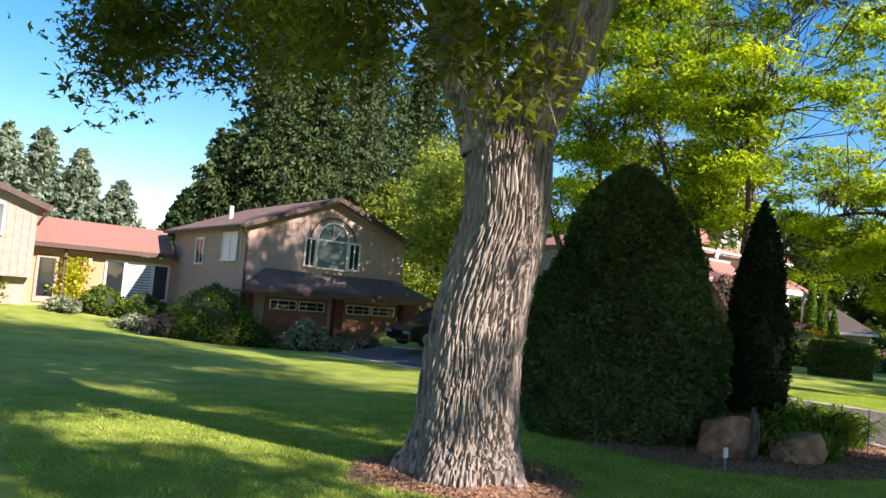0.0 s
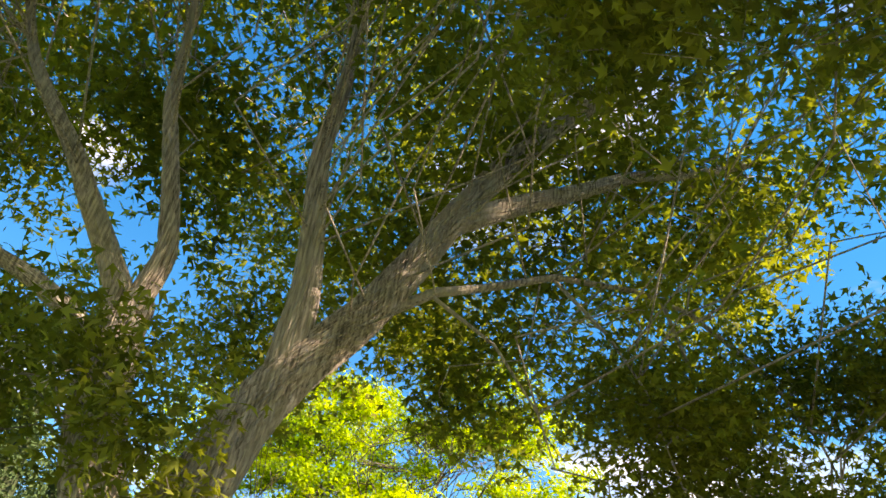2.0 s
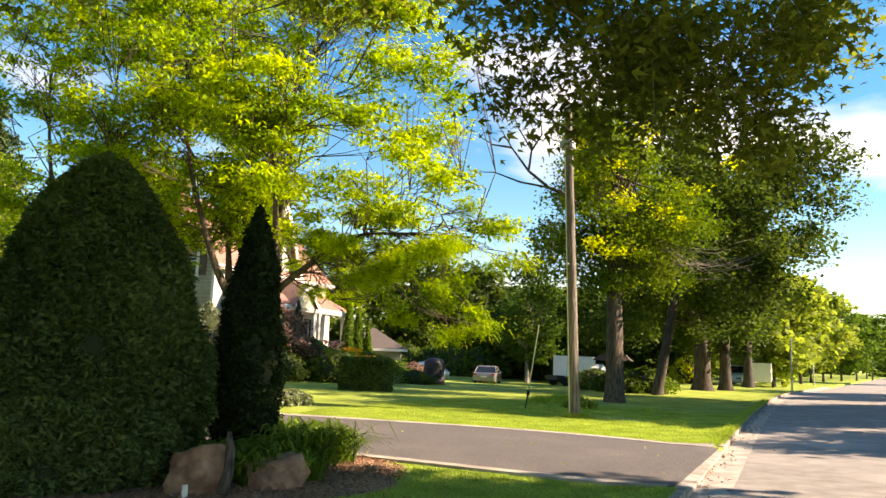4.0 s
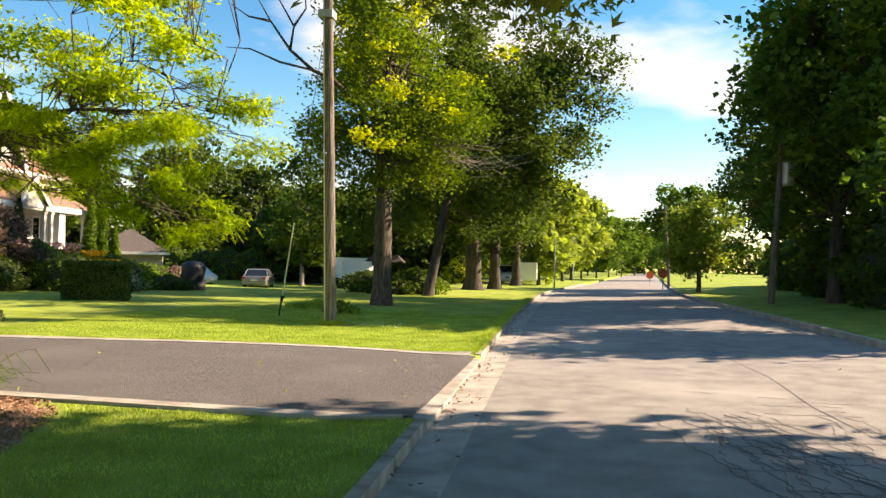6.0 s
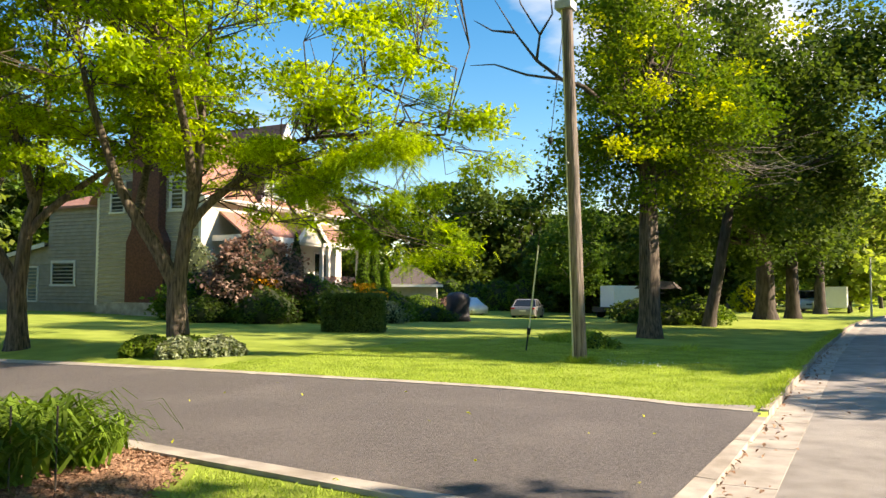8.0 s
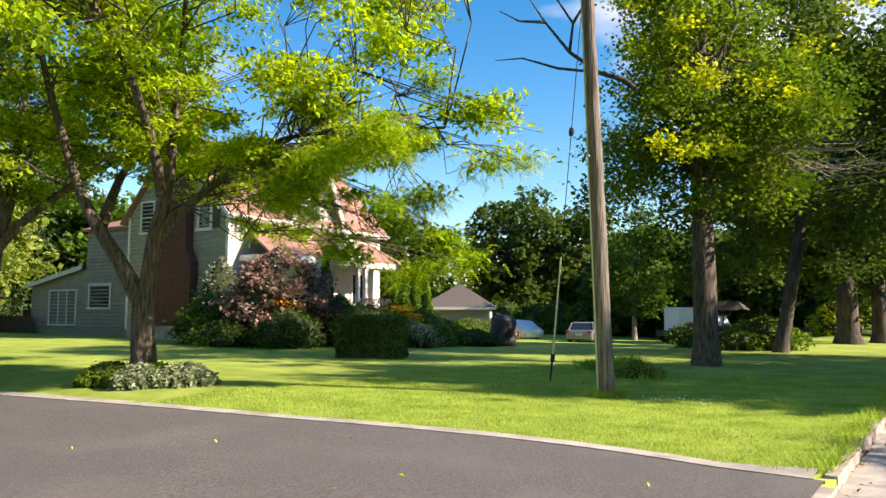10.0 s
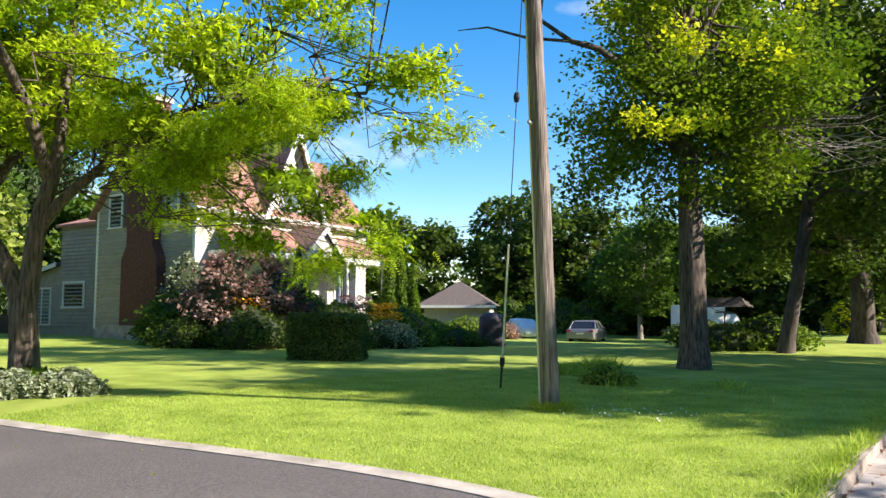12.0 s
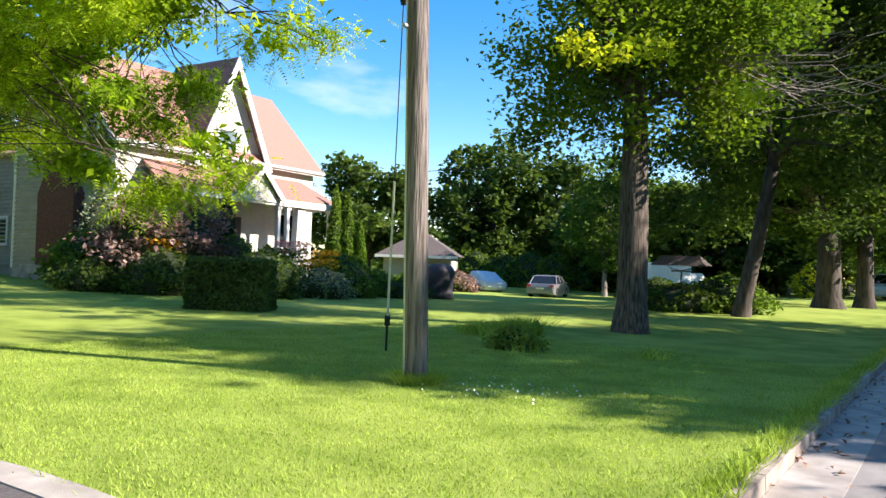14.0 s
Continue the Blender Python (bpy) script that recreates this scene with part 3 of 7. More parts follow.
edge_r = thing("kerb", (0, 0, 0), "concrete kerb on the far side of the street", "kerb", kind="structure")
for k in range(24):
    y = 4 + k * 4
    s = Shape()
    ring = [(ROAD_R - 0.02 + bend(y), y + 0.01), (ROAD_R + 0.18 + bend(y), y + 0.01), (ROAD_R + 0.18 + bend(y + 4), y + 3.99), (ROAD_R - 0.02 + bend(y + 4), y + 3.99)]
    s.prism([(x, q, 0.0) for x, q in ring], [(x, q, 0.31) for x, q in ring])
    part("slab", s, CONCRETE, edge_r)

# ---- houses ----
def window(parent, wall, a0, a1, z0, z1, at, out, mullions=1, glass=GLASS_DARK, bars=0, frame_mat=WHITE_TRIM, w=0.09):
    """A framed window lying in a wall. wall 'x': plane x = at, a along y; wall 'y': plane y = at, a along x. out: +1 or -1."""
    def box(s, p0, p1, q0, q1, d0, d1):
        d0, d1 = sorted((at + out * d0, at + out * d1))
        return s.box(d0, d1, p0, p1, q0, q1) if wall == "x" else s.box(p0, p1, d0, d1, q0, q1)
    win = part("window", box(Shape(), a0, a1, z0, z1, 0.005, 0.02), glass, parent)
    fr = Shape()
    box(fr, a0 - w, a1 + w, z1, z1 + w, 0.0, 0.07)
    box(fr, a0 - w, a0, z0, z1, 0.0, 0.07)
    box(fr, a1, a1 + w, z0, z1, 0.0, 0.07)
    part("window_frame", fr, frame_mat, win)
    part("window_sill", box(Shape(), a0 - w * 1.3, a1 + w * 1.3, z0 - w, z0, 0.0, 0.11), frame_mat, win)
    for i in range(mullions):
        c = a0 + (a1 - a0) * (i + 1) / (mullions + 1)
        part("mullion", box(Shape(), c - 0.03, c + 0.03, z0, z1, 0.0, 0.05), frame_mat, win)
    for i in range(bars):
        c = z0 + (z1 - z0) * (i + 1) / (bars + 1)
        part("glazing_bar", box(Shape(), a0, a1, c - 0.02, c + 0.02, 0.0, 0.045), frame_mat, win)
    return win


def clapboard(x0, x1, y, z0, z1, top=None, course=0.2, out=-1):
    """Courses of lapped siding on a wall that faces -y; top(z) narrows it under a gable."""
    s = Shape()
    z = z0
    while z < z1:
        e = min(z + course, z1)
        a0, a1 = (x0, x1) if top is None else top(e)
        if a1 - a0 > 0.05:
            s.prism([(a0, y, z + 0.025), (a1, y, z + 0.025), (a1, y + out * 0.06, z + 0.03), (a0, y + out * 0.06, z + 0.03)], [(a0, y, e), (a1, y, e), (a1, y + out * 0.004, e), (a0, y + out * 0.004, e)])
        z = e
    return s


def battens(wall, a0, a1, z0, ztop, at, out, step=0.3):
    """One shape for each upright batten."""
    out_list = []
    a = a0
    while a < a1:
        s = Shape()
        d0, d1 = sorted((at, at + out * 0.025))
        zt = ztop(a)
        if wall == "x":
            s.box(d0, d1, a, a + 0.045, z0, zt)
        else:
            s.box(a, a + 0.045, d0, d1, z0, zt)
        out_list.append(s)
        a += step
    return out_list


def turned(shift, degrees, centre):
    """Turns a point of a plan round a centre and shifts it."""
    c, n = math.cos(radians(degrees)), math.sin(radians(degrees))
    return lambda x, y: (centre[0] + shift[0] + (x - centre[0]) * c - (y - centre[1]) * n, centre[1] + shift[1] + (x - centre[0]) * n + (y - centre[1]) * c)


farm = turned((-1.24, -0.43), 3.82, (-30, 39))
home = turned((0.0, -1.94), 4.0, (-38, 15))


def farmhouse():
    h = thing("farmhouse", (0, 0, 0), "two-storey farmhouse with grey siding, faded red roof and white trim", "house")
    g = 0.1
    X0, X1, Y0, Y1, EV, RG, XM = -35.2, -28.0, 34.3, 46.0, 6.1, 9.85, -31.6
    # body
    s = Shape()
    s.prism([(X0, Y0, g), (X1, Y0, g), (X1, Y0, EV), (XM, Y0, RG), (X0, Y0, EV)][::-1], [(X0, Y1, g), (X1, Y1, g), (X1, Y1, EV), (XM, Y1, RG), (X0, Y1, EV)][::-1])
    part("wall", s, SIDING_WHITE, h, "cream front wall")
    def under(z):
        k = 0 if z < EV else (z - EV) / (RG - EV)
        return X0 + (XM - X0) * k, X1 + (XM - X1) * k
    part("siding", clapboard(X0, X1, Y0, 0.75, RG - 0.1, under), SIDING_GREY, h, "lapped grey siding")
    part("foundation", Shape().box(X0 - 0.03, X1 + 0.03, Y0 - 0.05, Y0, g, 0.75), CONCRETE, h)
    part("corner_board", Shape().box(X0 - 0.06, X0 + 0.1, Y0 - 0.06, Y0 + 0.1, 0.6, EV), WHITE_TRIM, h)
    part("corner_board", Shape().box(X1 - 0.12, X1 + 0.06, Y0 - 0.06, Y0 + 0.1, 0.6, EV), WHITE_TRIM, h)
    # main roof
    ov = 0.35
    drop = ov * (RG - EV) / (X1 - XM)
    s = Shape()
    s.slab([(X1 + ov, Y0 - ov, EV - drop + 0.14), (X1 + ov, Y1 + ov, EV - drop + 0.14), (XM, Y1 + ov, RG + 0.14), (XM, Y0 - ov, RG + 0.14)], 0.14)
    s.slab([(XM, Y0 - ov, RG + 0.14), (XM, Y1 + ov, RG + 0.14), (X0 - ov, Y1 + ov, EV - drop + 0.14), (X0 - ov, Y0 - ov, EV - drop + 0.14)], 0.14)
    part("roof", s, ROOF_RED, h, "faded red shingle roof")
    part("fascia", Shape().box(X1 + ov - 0.02, X1 + ov + 0.04, Y0 - ov, Y1 + ov, EV - drop - 0.12, EV - drop + 0.1), WHITE_TRIM, h)
    part("gutter", Shape().rod((X1 + ov + 0.1, Y0 - ov, EV - drop + 0.02), (X1 + ov + 0.1, Y1 + ov, EV - drop + 0.02), 0.07), WHITE_TRIM, h)
    for y in (Y0 - ov, Y1 + ov):
        s = Shape()
        s.prism([(X1 + ov, y - 0.03, EV - drop - 0.12), (X1 + ov, y + 0.03, EV - drop - 0.12), (XM, y + 0.03, RG - 0.12), (XM, y - 0.03, RG - 0.12)], [(X1 + ov, y - 0.03, EV - drop + 0.12), (X1 + ov, y + 0.03, EV - drop + 0.12), (XM, y + 0.03, RG + 0.12), (XM, y - 0.03, RG + 0.12)])
        part("bargeboard", s, WHITE_TRIM, h)
    # steep front gable
    gy, gw, gp, gb = 40.1, 2.05, 10.25, 6.0
    s = Shape()
    s.prism([(X1 + 0.02, gy - gw, gb), (X1 + 0.02, gy + gw, gb), (X1 + 0.02, gy, gp)][::-1], [(XM, gy - gw, gb), (XM, gy + gw, gb), (XM, gy, gp)][::-1])
    part("gable_wall", s, SIDING_WHITE, h)
    s = Shape()
    for k in (-1, 1):
        q = [(X1 + 0.45, gy + k * (gw + 0.3), gb - 0.5), (X1 + 0.45, gy, gp + 0.12), (XM - 0.3, gy, gp + 0.12), (XM - 0.3, gy + k * (gw + 0.3), gb - 0.5)]
        s.slab(q, 0.1)
    part("gable_roof", s, ROOF_BROWN, h, "dark shingled gable roof")
    for k in (-1, 1):
        s = Shape()
        o = [(X1 + 0.46, gy + k * (gw + 0.32), gb - 0.55), (X1 + 0.46, gy, gp + 0.14), (X1 + 0.46, gy, gp - 0.42), (X1 + 0.46, gy + k * (gw + 0.1), gb - 0.75)]
        s.prism(o, [(x + 0.07, y, z) for x, y, z in o])
        part("bargeboard", s, WHITE_TRIM, h)
    window(h, "x", 39.5, 40.5, 5.75, 7.05, X1 + 0.02, 1, 0, GLASS, 1, w=0.16)
    part("finial", Shape().rod((X1 + 0.4, gy, gp), (X1 + 0.4, gy, gp + 1.1), 0.02), IRON, h)
    # porch
    px, pe, pt = -26.0, 4.15, 5.25
    s = Shape()
    s.slab([(px, 34.9, pe), (px, 45.6, pe), (X1, 45.6 - 0.6, pt), (X1, 34.9 + 0.6, pt)], 0.12)
    part("porch_roof", s, ROOF_RED, h)
    part("porch_beam", Shape().box(px + 0.0, px + 0.12, 35.0, 45.5, pe - 0.4, pe - 0.11), WHITE_TRIM, h)
    part("porch_beam", Shape().box(X1, px, 45.35, 45.5, pe - 0.4, pe - 0.13), WHITE_TRIM, h)
    part("porch_beam", Shape().box(X1, px, 35.0, 35.15, pe - 0.4, pe - 0.13), WHITE_TRIM, h)
    part("porch_deck", Shape().box(X1, px + 0.1, 35.0, 45.5, g, 1.1), WHITE_TRIM, h)
    for y in (35.2, 38.4, 41.55, 42.15, 45.2):
        s = Shape()
        s.box(px - 0.2, px - 0.02, y - 0.09, y + 0.09, 1.1, pe - 0.4)
        s.box(px - 0.25, px + 0.03, y - 0.14, y + 0.14, 1.1, 1.3)
        s.box(px - 0.25, px + 0.03, y - 0.14, y + 0.14, pe - 0.55, pe - 0.4)
        part("porch_post", s, WHITE_TRIM, h)
    part("porch_column", Shape().prism([(px - 0.4, 42.75, 1.1), (px - 0.05, 42.75, 1.1), (px - 0.05, 43.45, 1.1), (px - 0.4, 43.45, 1.1)], [(px - 0.4, 42.85, pe - 0.4), (px - 0.05, 42.85, pe - 0.4), (px - 0.05, 43.35, pe - 0.4), (px - 0.4, 43.35, pe - 0.4)]), WHITE_TRIM, h)
    ey = 40.1
    s = Shape()
    for k in (-1, 1):
        s.slab([(px + 0.35, ey + k * 1.35, pe - 0.1), (px + 0.35, ey, 5.35), (X1, ey, 5.35), (X1, ey + k * 1.35, pe - 0.1)], 0.1)
    part("porch_gable_roof", s, ROOF_BROWN, h)
    s = Shape()
    s.prism([(px + 0.1, ey - 1.2, pe - 0.3), (px + 0.1, ey + 1.2, pe - 0.3), (px + 0.1, ey, 5.2)], [(px + 0.2, ey - 1.2, pe - 0.3), (px + 0.2, ey + 1.2, pe - 0.3), (px + 0.2, ey, 5.2)])
    part("porch_gable", s, SIDING_WHITE, h)
    for k in (-1, 1):
        o = [(px + 0.36, ey + k * 1.4, pe - 0.15), (px + 0.36, ey, 5.37), (px + 0.36, ey, 5.1), (px + 0.36, ey + k * 1.3, pe - 0.38)]
        part("bargeboard", Shape().prism(o, [(x + 0.06, y, z) for x, y, z in o]), WHITE_TRIM, h)
    part("downpipe", Shape().tube([(px + 0.1, 45.55, pe), (px + 0.1, 45.6, pe - 0.3), (px - 0.1, 45.35, pe - 0.7), (px - 0.1, 45.35, 1.0)], [0.05] * 4, 6), WHITE_TRIM, h)
    window(h, "x", 36.2, 37.6, 1.9, 3.6, X1, 1, 1)
    part("front_door", Shape().box(X1, X1 + 0.06, 40.0, 41.0, 1.1, 3.2), FASCIA_BROWN, h, "dark front door")
    window(h, "x", 43.4, 44.6, 1.9, 3.5, X1, 1, 1)
    # chimney on the side wall
    cy = Y0 - 0.5
    c = part("chimney", Shape().box(-32.55, -29.95, cy, Y0, 0.75, 3.7), BRICK_DARK, h, "dark red brick chimney")
    part("shoulder", Shape().prism([(-32.55, cy, 3.7), (-29.95, cy, 3.7), (-29.95, Y0, 3.7), (-32.55, Y0, 3.7)], [(-32.2, cy, 4.35), (-30.35, cy, 4.35), (-30.35, Y0, 4.35), (-32.2, Y0, 4.35)]), BRICK_DARK, c)
    part("flue", Shape().box(-32.2, -30.35, cy, Y0 + 0.3, 4.35, 10.7), BRICK_DARK, c)
    part("cap", Shape().box(-32.3, -30.25, cy - 0.08, Y0 + 0.38, 10.7, 10.95), CONCRETE, c)
    part("chimney_base", Shape().box(-32.65, -29.85, cy - 0.08, Y0, g, 0.78), CONCRETE, c)
    w = window(h, "y", -29.95, -29.2, 5.3, 6.75, Y0 - 0.02, -1, 0, GLASS_DARK, 1, w=0.15)
    part("shutter", Shape().box(-29.0, -28.55, Y0 - 0.08, Y0 - 0.02, 5.25, 6.8), FASCIA_BROWN, h, "dark shutter")
    w = window(h, "y", -34.2, -33.3, 5.3, 6.75, Y0 - 0.02, -1, 0, GLASS_DARK, 1)
    part("shutter", Shape().box(-33.1, -32.7, Y0 - 0.08, Y0 - 0.02, 5.25, 6.8), FASCIA_BROWN, h, "dark shutter")
    # rear wing
    EY = 36.5
    s = Shape()
    s.prism([(-42.1, EY, g), (X0, EY, g), (X0, EY, 6.0), (-42.1, EY, 6.0)][::-1], [(-42.1, 44, g), (X0, 44, g), (X0, 44, 6.0), (-42.1, 44, 6.0)][::-1])
    s.prism([(-47.6, EY, g), (-42.1, EY, g), (-42.1, EY, 3.9), (-47.6, EY, 2.95)][::-1], [(-47.6, 44, g), (-42.1, 44, g), (-42.1, 44, 3.9), (-47.6, 44, 2.95)][::-1])
    part("rear_wall", s, SIDING_GREY, h)
    part("rear_siding", clapboard(-42.1, X0, EY, 0.6, 6.0), SIDING_GREY, h)
    part("rear_siding", clapboard(-47.6, -42.1, EY, 0.6, 3.0), SIDING_GREY, h)
    part("rear_roof", Shape().slab([(-48.0, EY - 0.3, 3.05), (-42.1, EY - 0.3, 4.08), (-42.1, 44.3, 4.08), (-48.0, 44.3, 3.05)], 0.16), ROOF_GREY, h)
    part("rear_roof", Shape().slab([(-42.3, EY - 0.3, 6.1), (X0, EY - 0.3, 6.1), (X0, 40.3, 7.4), (-42.3, 40.3, 7.4)], 0.16), ROOF_RED, h)
    part("bargeboard", Shape().slab([(-48.0, EY - 0.36, 3.05), (-42.1, EY - 0.36, 4.08), (-42.1, EY - 0.3, 4.08), (-48.0, EY - 0.3, 3.05)], 0.24), WHITE_TRIM, h)
    window(h, "y", -45.6, -43.0, 0.75, 2.65, EY - 0.02, -1, 2, GLASS)
    window(h, "y", -41.65, -39.8, 1.7, 2.9, EY - 0.02, -1, 0, GLASS_DARK, w=0.13)
    h.matrix_world = Matrix.Translation((*farm(-30, 39), 0.22)) @ pose(0, 0, 0, 0, 0, 3.82) @ Matrix.Diagonal((1.022, 1.022, 1.05, 1)) @ Matrix.Translation((30, -39, 0))


farmhouse()


def split_level():
    h = thing("split_level_house", (0, 0, 0), "pinkish-grey boarded split-level house with double garage", "house")
    X, Y0, Y1, YM, EV, PK, g = -34.0, 12.7, 21.4, 17.05, 4.35, 6.05, -1.3
    s = Shape()
    s.prism([(X, Y0, 1.3), (X, Y1, 1.3), (X, Y1, EV), (X, YM, PK), (X, Y0, EV)], [(-45.0, Y0, 1.3), (-45.0, Y1, 1.3), (-45.0, Y1, EV), (-45.0, YM, PK), (-45.0, Y0, EV)])
    s.box(-45, X - 0.35, Y0, Y1, g, 1.3)
    part("wall", s, BOARD_PINK, h)
    for strip in battens("x", Y0 + 0.05, Y1, 1.9, lambda a: EV + (PK - EV) * (1 - abs(a - YM) / (YM - Y0)) - 0.03, X, 1, 0.34):
        part("batten", strip, BOARD_PINK, h)
    for strip in battens("y", -44.9, X, g, lambda a: EV - 0.05, Y0, -1, 0.34):
        part("batten", strip, BOARD_PINK, h)
    s = Shape()
    ov = 0.5
    dr = ov * (PK - EV) / (YM - Y0)
    for k, ya in ((-1, Y0), (1, Y1)):
        s.slab([(X + 0.5, ya + k * ov, EV - dr + 0.16), (X + 0.5, YM, PK + 0.16), (-45.5, YM, PK + 0.16), (-45.5, ya + k * ov, EV - dr + 0.16)], 0.16)
    part("roof", s, ROOF_BROWN, h, "brown shingle roof")
    for k, ya in ((-1, Y0), (1, Y1)):
        o = [(X + 0.5, ya + k * ov, EV - dr + 0.2), (X + 0.5, YM, PK + 0.2), (X + 0.5, YM, PK - 0.06), (X + 0.5, ya + k * ov, EV - dr - 0.06)]
        part("bargeboard", Shape().prism(o, [(x + 0.05, y, z) for x, y, z in o]), FASCIA_BROWN, h)
    part("gutter", Shape().rod((X + 0.5, Y0 - ov - 0.06, EV - dr + 0.06), (-45.3, Y0 - ov - 0.06, EV - dr + 0.06), 0.07), FASCIA_BROWN, h)
    part("downpipe", Shape().tube([(X + 0.4, Y0 - 0.5, EV - 0.2), (X + 0.15, Y0 - 0.15, EV - 0.55), (X + 0.08, Y0 - 0.06, EV - 0.7), (X + 0.08, Y0 - 0.06, g)], [0.055] * 4, 6), FASCIA_BROWN, h)
    # arched window group
    window(h, "x", 16.3, 17.9, 2.7, 4.0, X + 0.02, 1, 0, GLASS)
    window(h, "x", 15.65, 16.12, 2.75, 4.0, X + 0.02, 1, 1, GLASS_DARK, 0)
    window(h, "x", 18.08, 18.6, 2.75, 4.0, X + 0.02, 1, 1, GLASS_DARK, 0)
    s, fr = Shape(), Shape()
    n = 14
    arc = [(17.1 + 0.8 * math.cos(math.pi * i / n), 4.08 + 0.8 * math.sin(math.pi * i / n)) for i in range(n + 1)]
    s.prism([(X + 0.02, y, z) for y, z in arc], [(X + 0.04, y, z) for y, z in arc])
    a = part("arched_window", s, GLASS, h)
    arc2 = [(17.1 + 0.86 * math.cos(math.pi * i / n), 4.08 + 0.86 * math.sin(math.pi * i / n)) for i in range(n + 1)]
    fr.tube([(X + 0.05, y, z) for y, z in arc2], [0.055] * (n + 1), 6)
    part("window_frame", fr, WHITE_TRIM, a)
    part("arch_moulding", Shape().tube([(X + 0.03, 17.1 + 1.25 * math.cos(math.pi * i / n), 4.0 + 1.2 * math.sin(math.pi * i / n)) for i in range(n + 1)], [0.035] * (n + 1), 5), FASCIA_BROWN, a)
    for k in (-1, 1):
        part("glazing_bar", Shape().rod((X + 0.05, 17.1, 4.08), (X + 0.05, 17.1 + k * 0.5, 4.7), 0.02, 4), WHITE_TRIM, a)
    part("glazing_bar", Shape().rod((X + 0.05, 17.1, 4.08), (X + 0.05, 17.1, 4.88), 0.02, 4), WHITE_TRIM, a)
    # skirt roof over the garage
    s = Shape()
    s.slab([(X + 1.3, Y0 - 0.5, 1.55), (X + 1.3, Y1 + 1.2, 1.55), (X, Y1 - 0.4, 2.4), (X, Y0 + 0.9, 2.4)], 0.14)
    part("skirt_roof", s, ROOF_GREY, h)
    part("fascia", Shape().box(X + 1.28, X + 1.34, Y0 - 0.5, Y1 + 1.2, 1.2, 1.5), FASCIA_BROWN, h)
    part("soffit", Shape().box(X - 0.3, X + 1.28, Y0 - 0.4, Y1 + 1.1, 1.2, 1.3), FASCIA_BROWN, h)
    for y in (Y0 + 0.1, 17.55, 21.55):
        part("brick_pier", Shape().box(X - 0.4, X + 0.12, y, y + 0.42 if y < 21 else y + 0.9, g, 1.25), BRICK_DARK, h)
    for y0 in (13.95, 18.1):
        d = part("garage_door", Shape().box(X - 0.3, X - 0.2, y0, y0 + 3.3, -1.1, 1.1), GARAGE_WOOD, h, "brown panelled garage door")
        for r in range(4):
            z = -1.0 + r * 0.5
            for c in range(2):
                if r == 3:
                    fr = Shape()
                    a0, a1, b0, b1 = y0 + 0.25 + c * 1.5, y0 + 1.55 + c * 1.5, z + 0.04, z + 0.42
                    fr.box(X - 0.2, X - 0.15, a0 - 0.05, a1 + 0.05, b0 - 0.05, b0)
                    fr.box(X - 0.2, X - 0.15, a0 - 0.05, a1 + 0.05, b1, b1 + 0.05)
                    fr.box(X - 0.2, X - 0.15, a0 - 0.05, a0, b0, b1)
                    fr.box(X - 0.2, X - 0.15, a1, a1 + 0.05, b0, b1)
                    for q in (0.28, 0.72):
                        fr.box(X - 0.2, X - 0.165, a0 + (a1 - a0) * q - 0.012, a0 + (a1 - a0) * q + 0.012, b0, b1)
                    fr.box(X - 0.2, X - 0.165, a0, a1, (b0 + b1) / 2 - 0.012, (b0 + b1) / 2 + 0.012)
                    w = part("door_window", Shape().box(X - 0.2, X - 0.18, a0, a1, b0, b1), GLASS_DARK, d)
                    part("window_frame", fr, WHITE_TRIM, w)
                else:
                    part("panel", Shape().box(X - 0.2, X - 0.17, y0 + 0.15 + c * 1.55, y0 + 1.6 + c * 1.55, z + 0.06, z + 0.42), GARAGE_WOOD, d)
    window(h, "y", -40.9, -39.8, 2.5, 3.75, Y0 - 0.02, -1, 1, GLASS_DARK)
    window(h, "y", -37.0, -35.2, 2.7, 3.95, Y0 - 0.02, -1, 1, BLIND)
    part("vent_pipe", Shape().rod((-40, 14.0, 4.8), (-40, 14.0, 5.7), 0.13), WHITE_TRIM, h)
    # low middle part
    s = Shape()
    s.box(-52, -44.0, 5.0, Y0, g, 2.6)
    part("middle_wall", s, BRICK_BUFF, h)
    s = Shape()
    s.slab([(-43.2, 4.8, 2.95), (-43.2, 12.2, 2.95), (-46.8, 12.7, 4.35), (-46.8, 4.8, 4.35)], 0.15)
    s.slab([(-46.8, 4.8, 4.35), (-46.8, 12.7, 4.35), (-52, 12.7, 2.9), (-52, 4.8, 2.9)], 0.15)
    part("middle_roof", s, ROOF_RED, h)
    part("fascia", Shape().box(-43.25, -43.18, 4.8, 12.3, 2.62, 2.86), FASCIA_BROWN, h)
    w = window(h, "x", 8.95, 12.2, 0.3, 2.2, -43.98, 1, 0, BLIND)
    for c in (9.9, 11.35):
        part("mullion", Shape().box(-43.97, -43.86, c - 0.09, c + 0.09, 0.3, 2.2), WHITE_TRIM, w)
    for k in range(12):
        part("slat", Shape().box(-43.96, -43.94, 9.99, 11.26, 0.4 + k * 0.15, 0.45 + k * 0.15), GLASS, w)
    for a, b in ((8.99, 9.8), (11.45, 12.16)):
        part("side_pane", Shape().box(-43.96, -43.93, a, b, 0.34, 2.16), GLASS_DARK, w)
    d = part("entrance_door", Shape().box(-44.0, -43.92, 5.55, 6.6, -0.2, 2.2), BOARD_PINK, h)
    part("door_pane", Shape().box(-43.93, -43.9, 5.7, 6.45, 0.1, 2.08), GLASS_DARK, d)
    part("porch_pillar", Shape().box(-43.7, -43.5, 6.75, 6.9, -0.4, 2.65), FASCIA_BROWN, h)
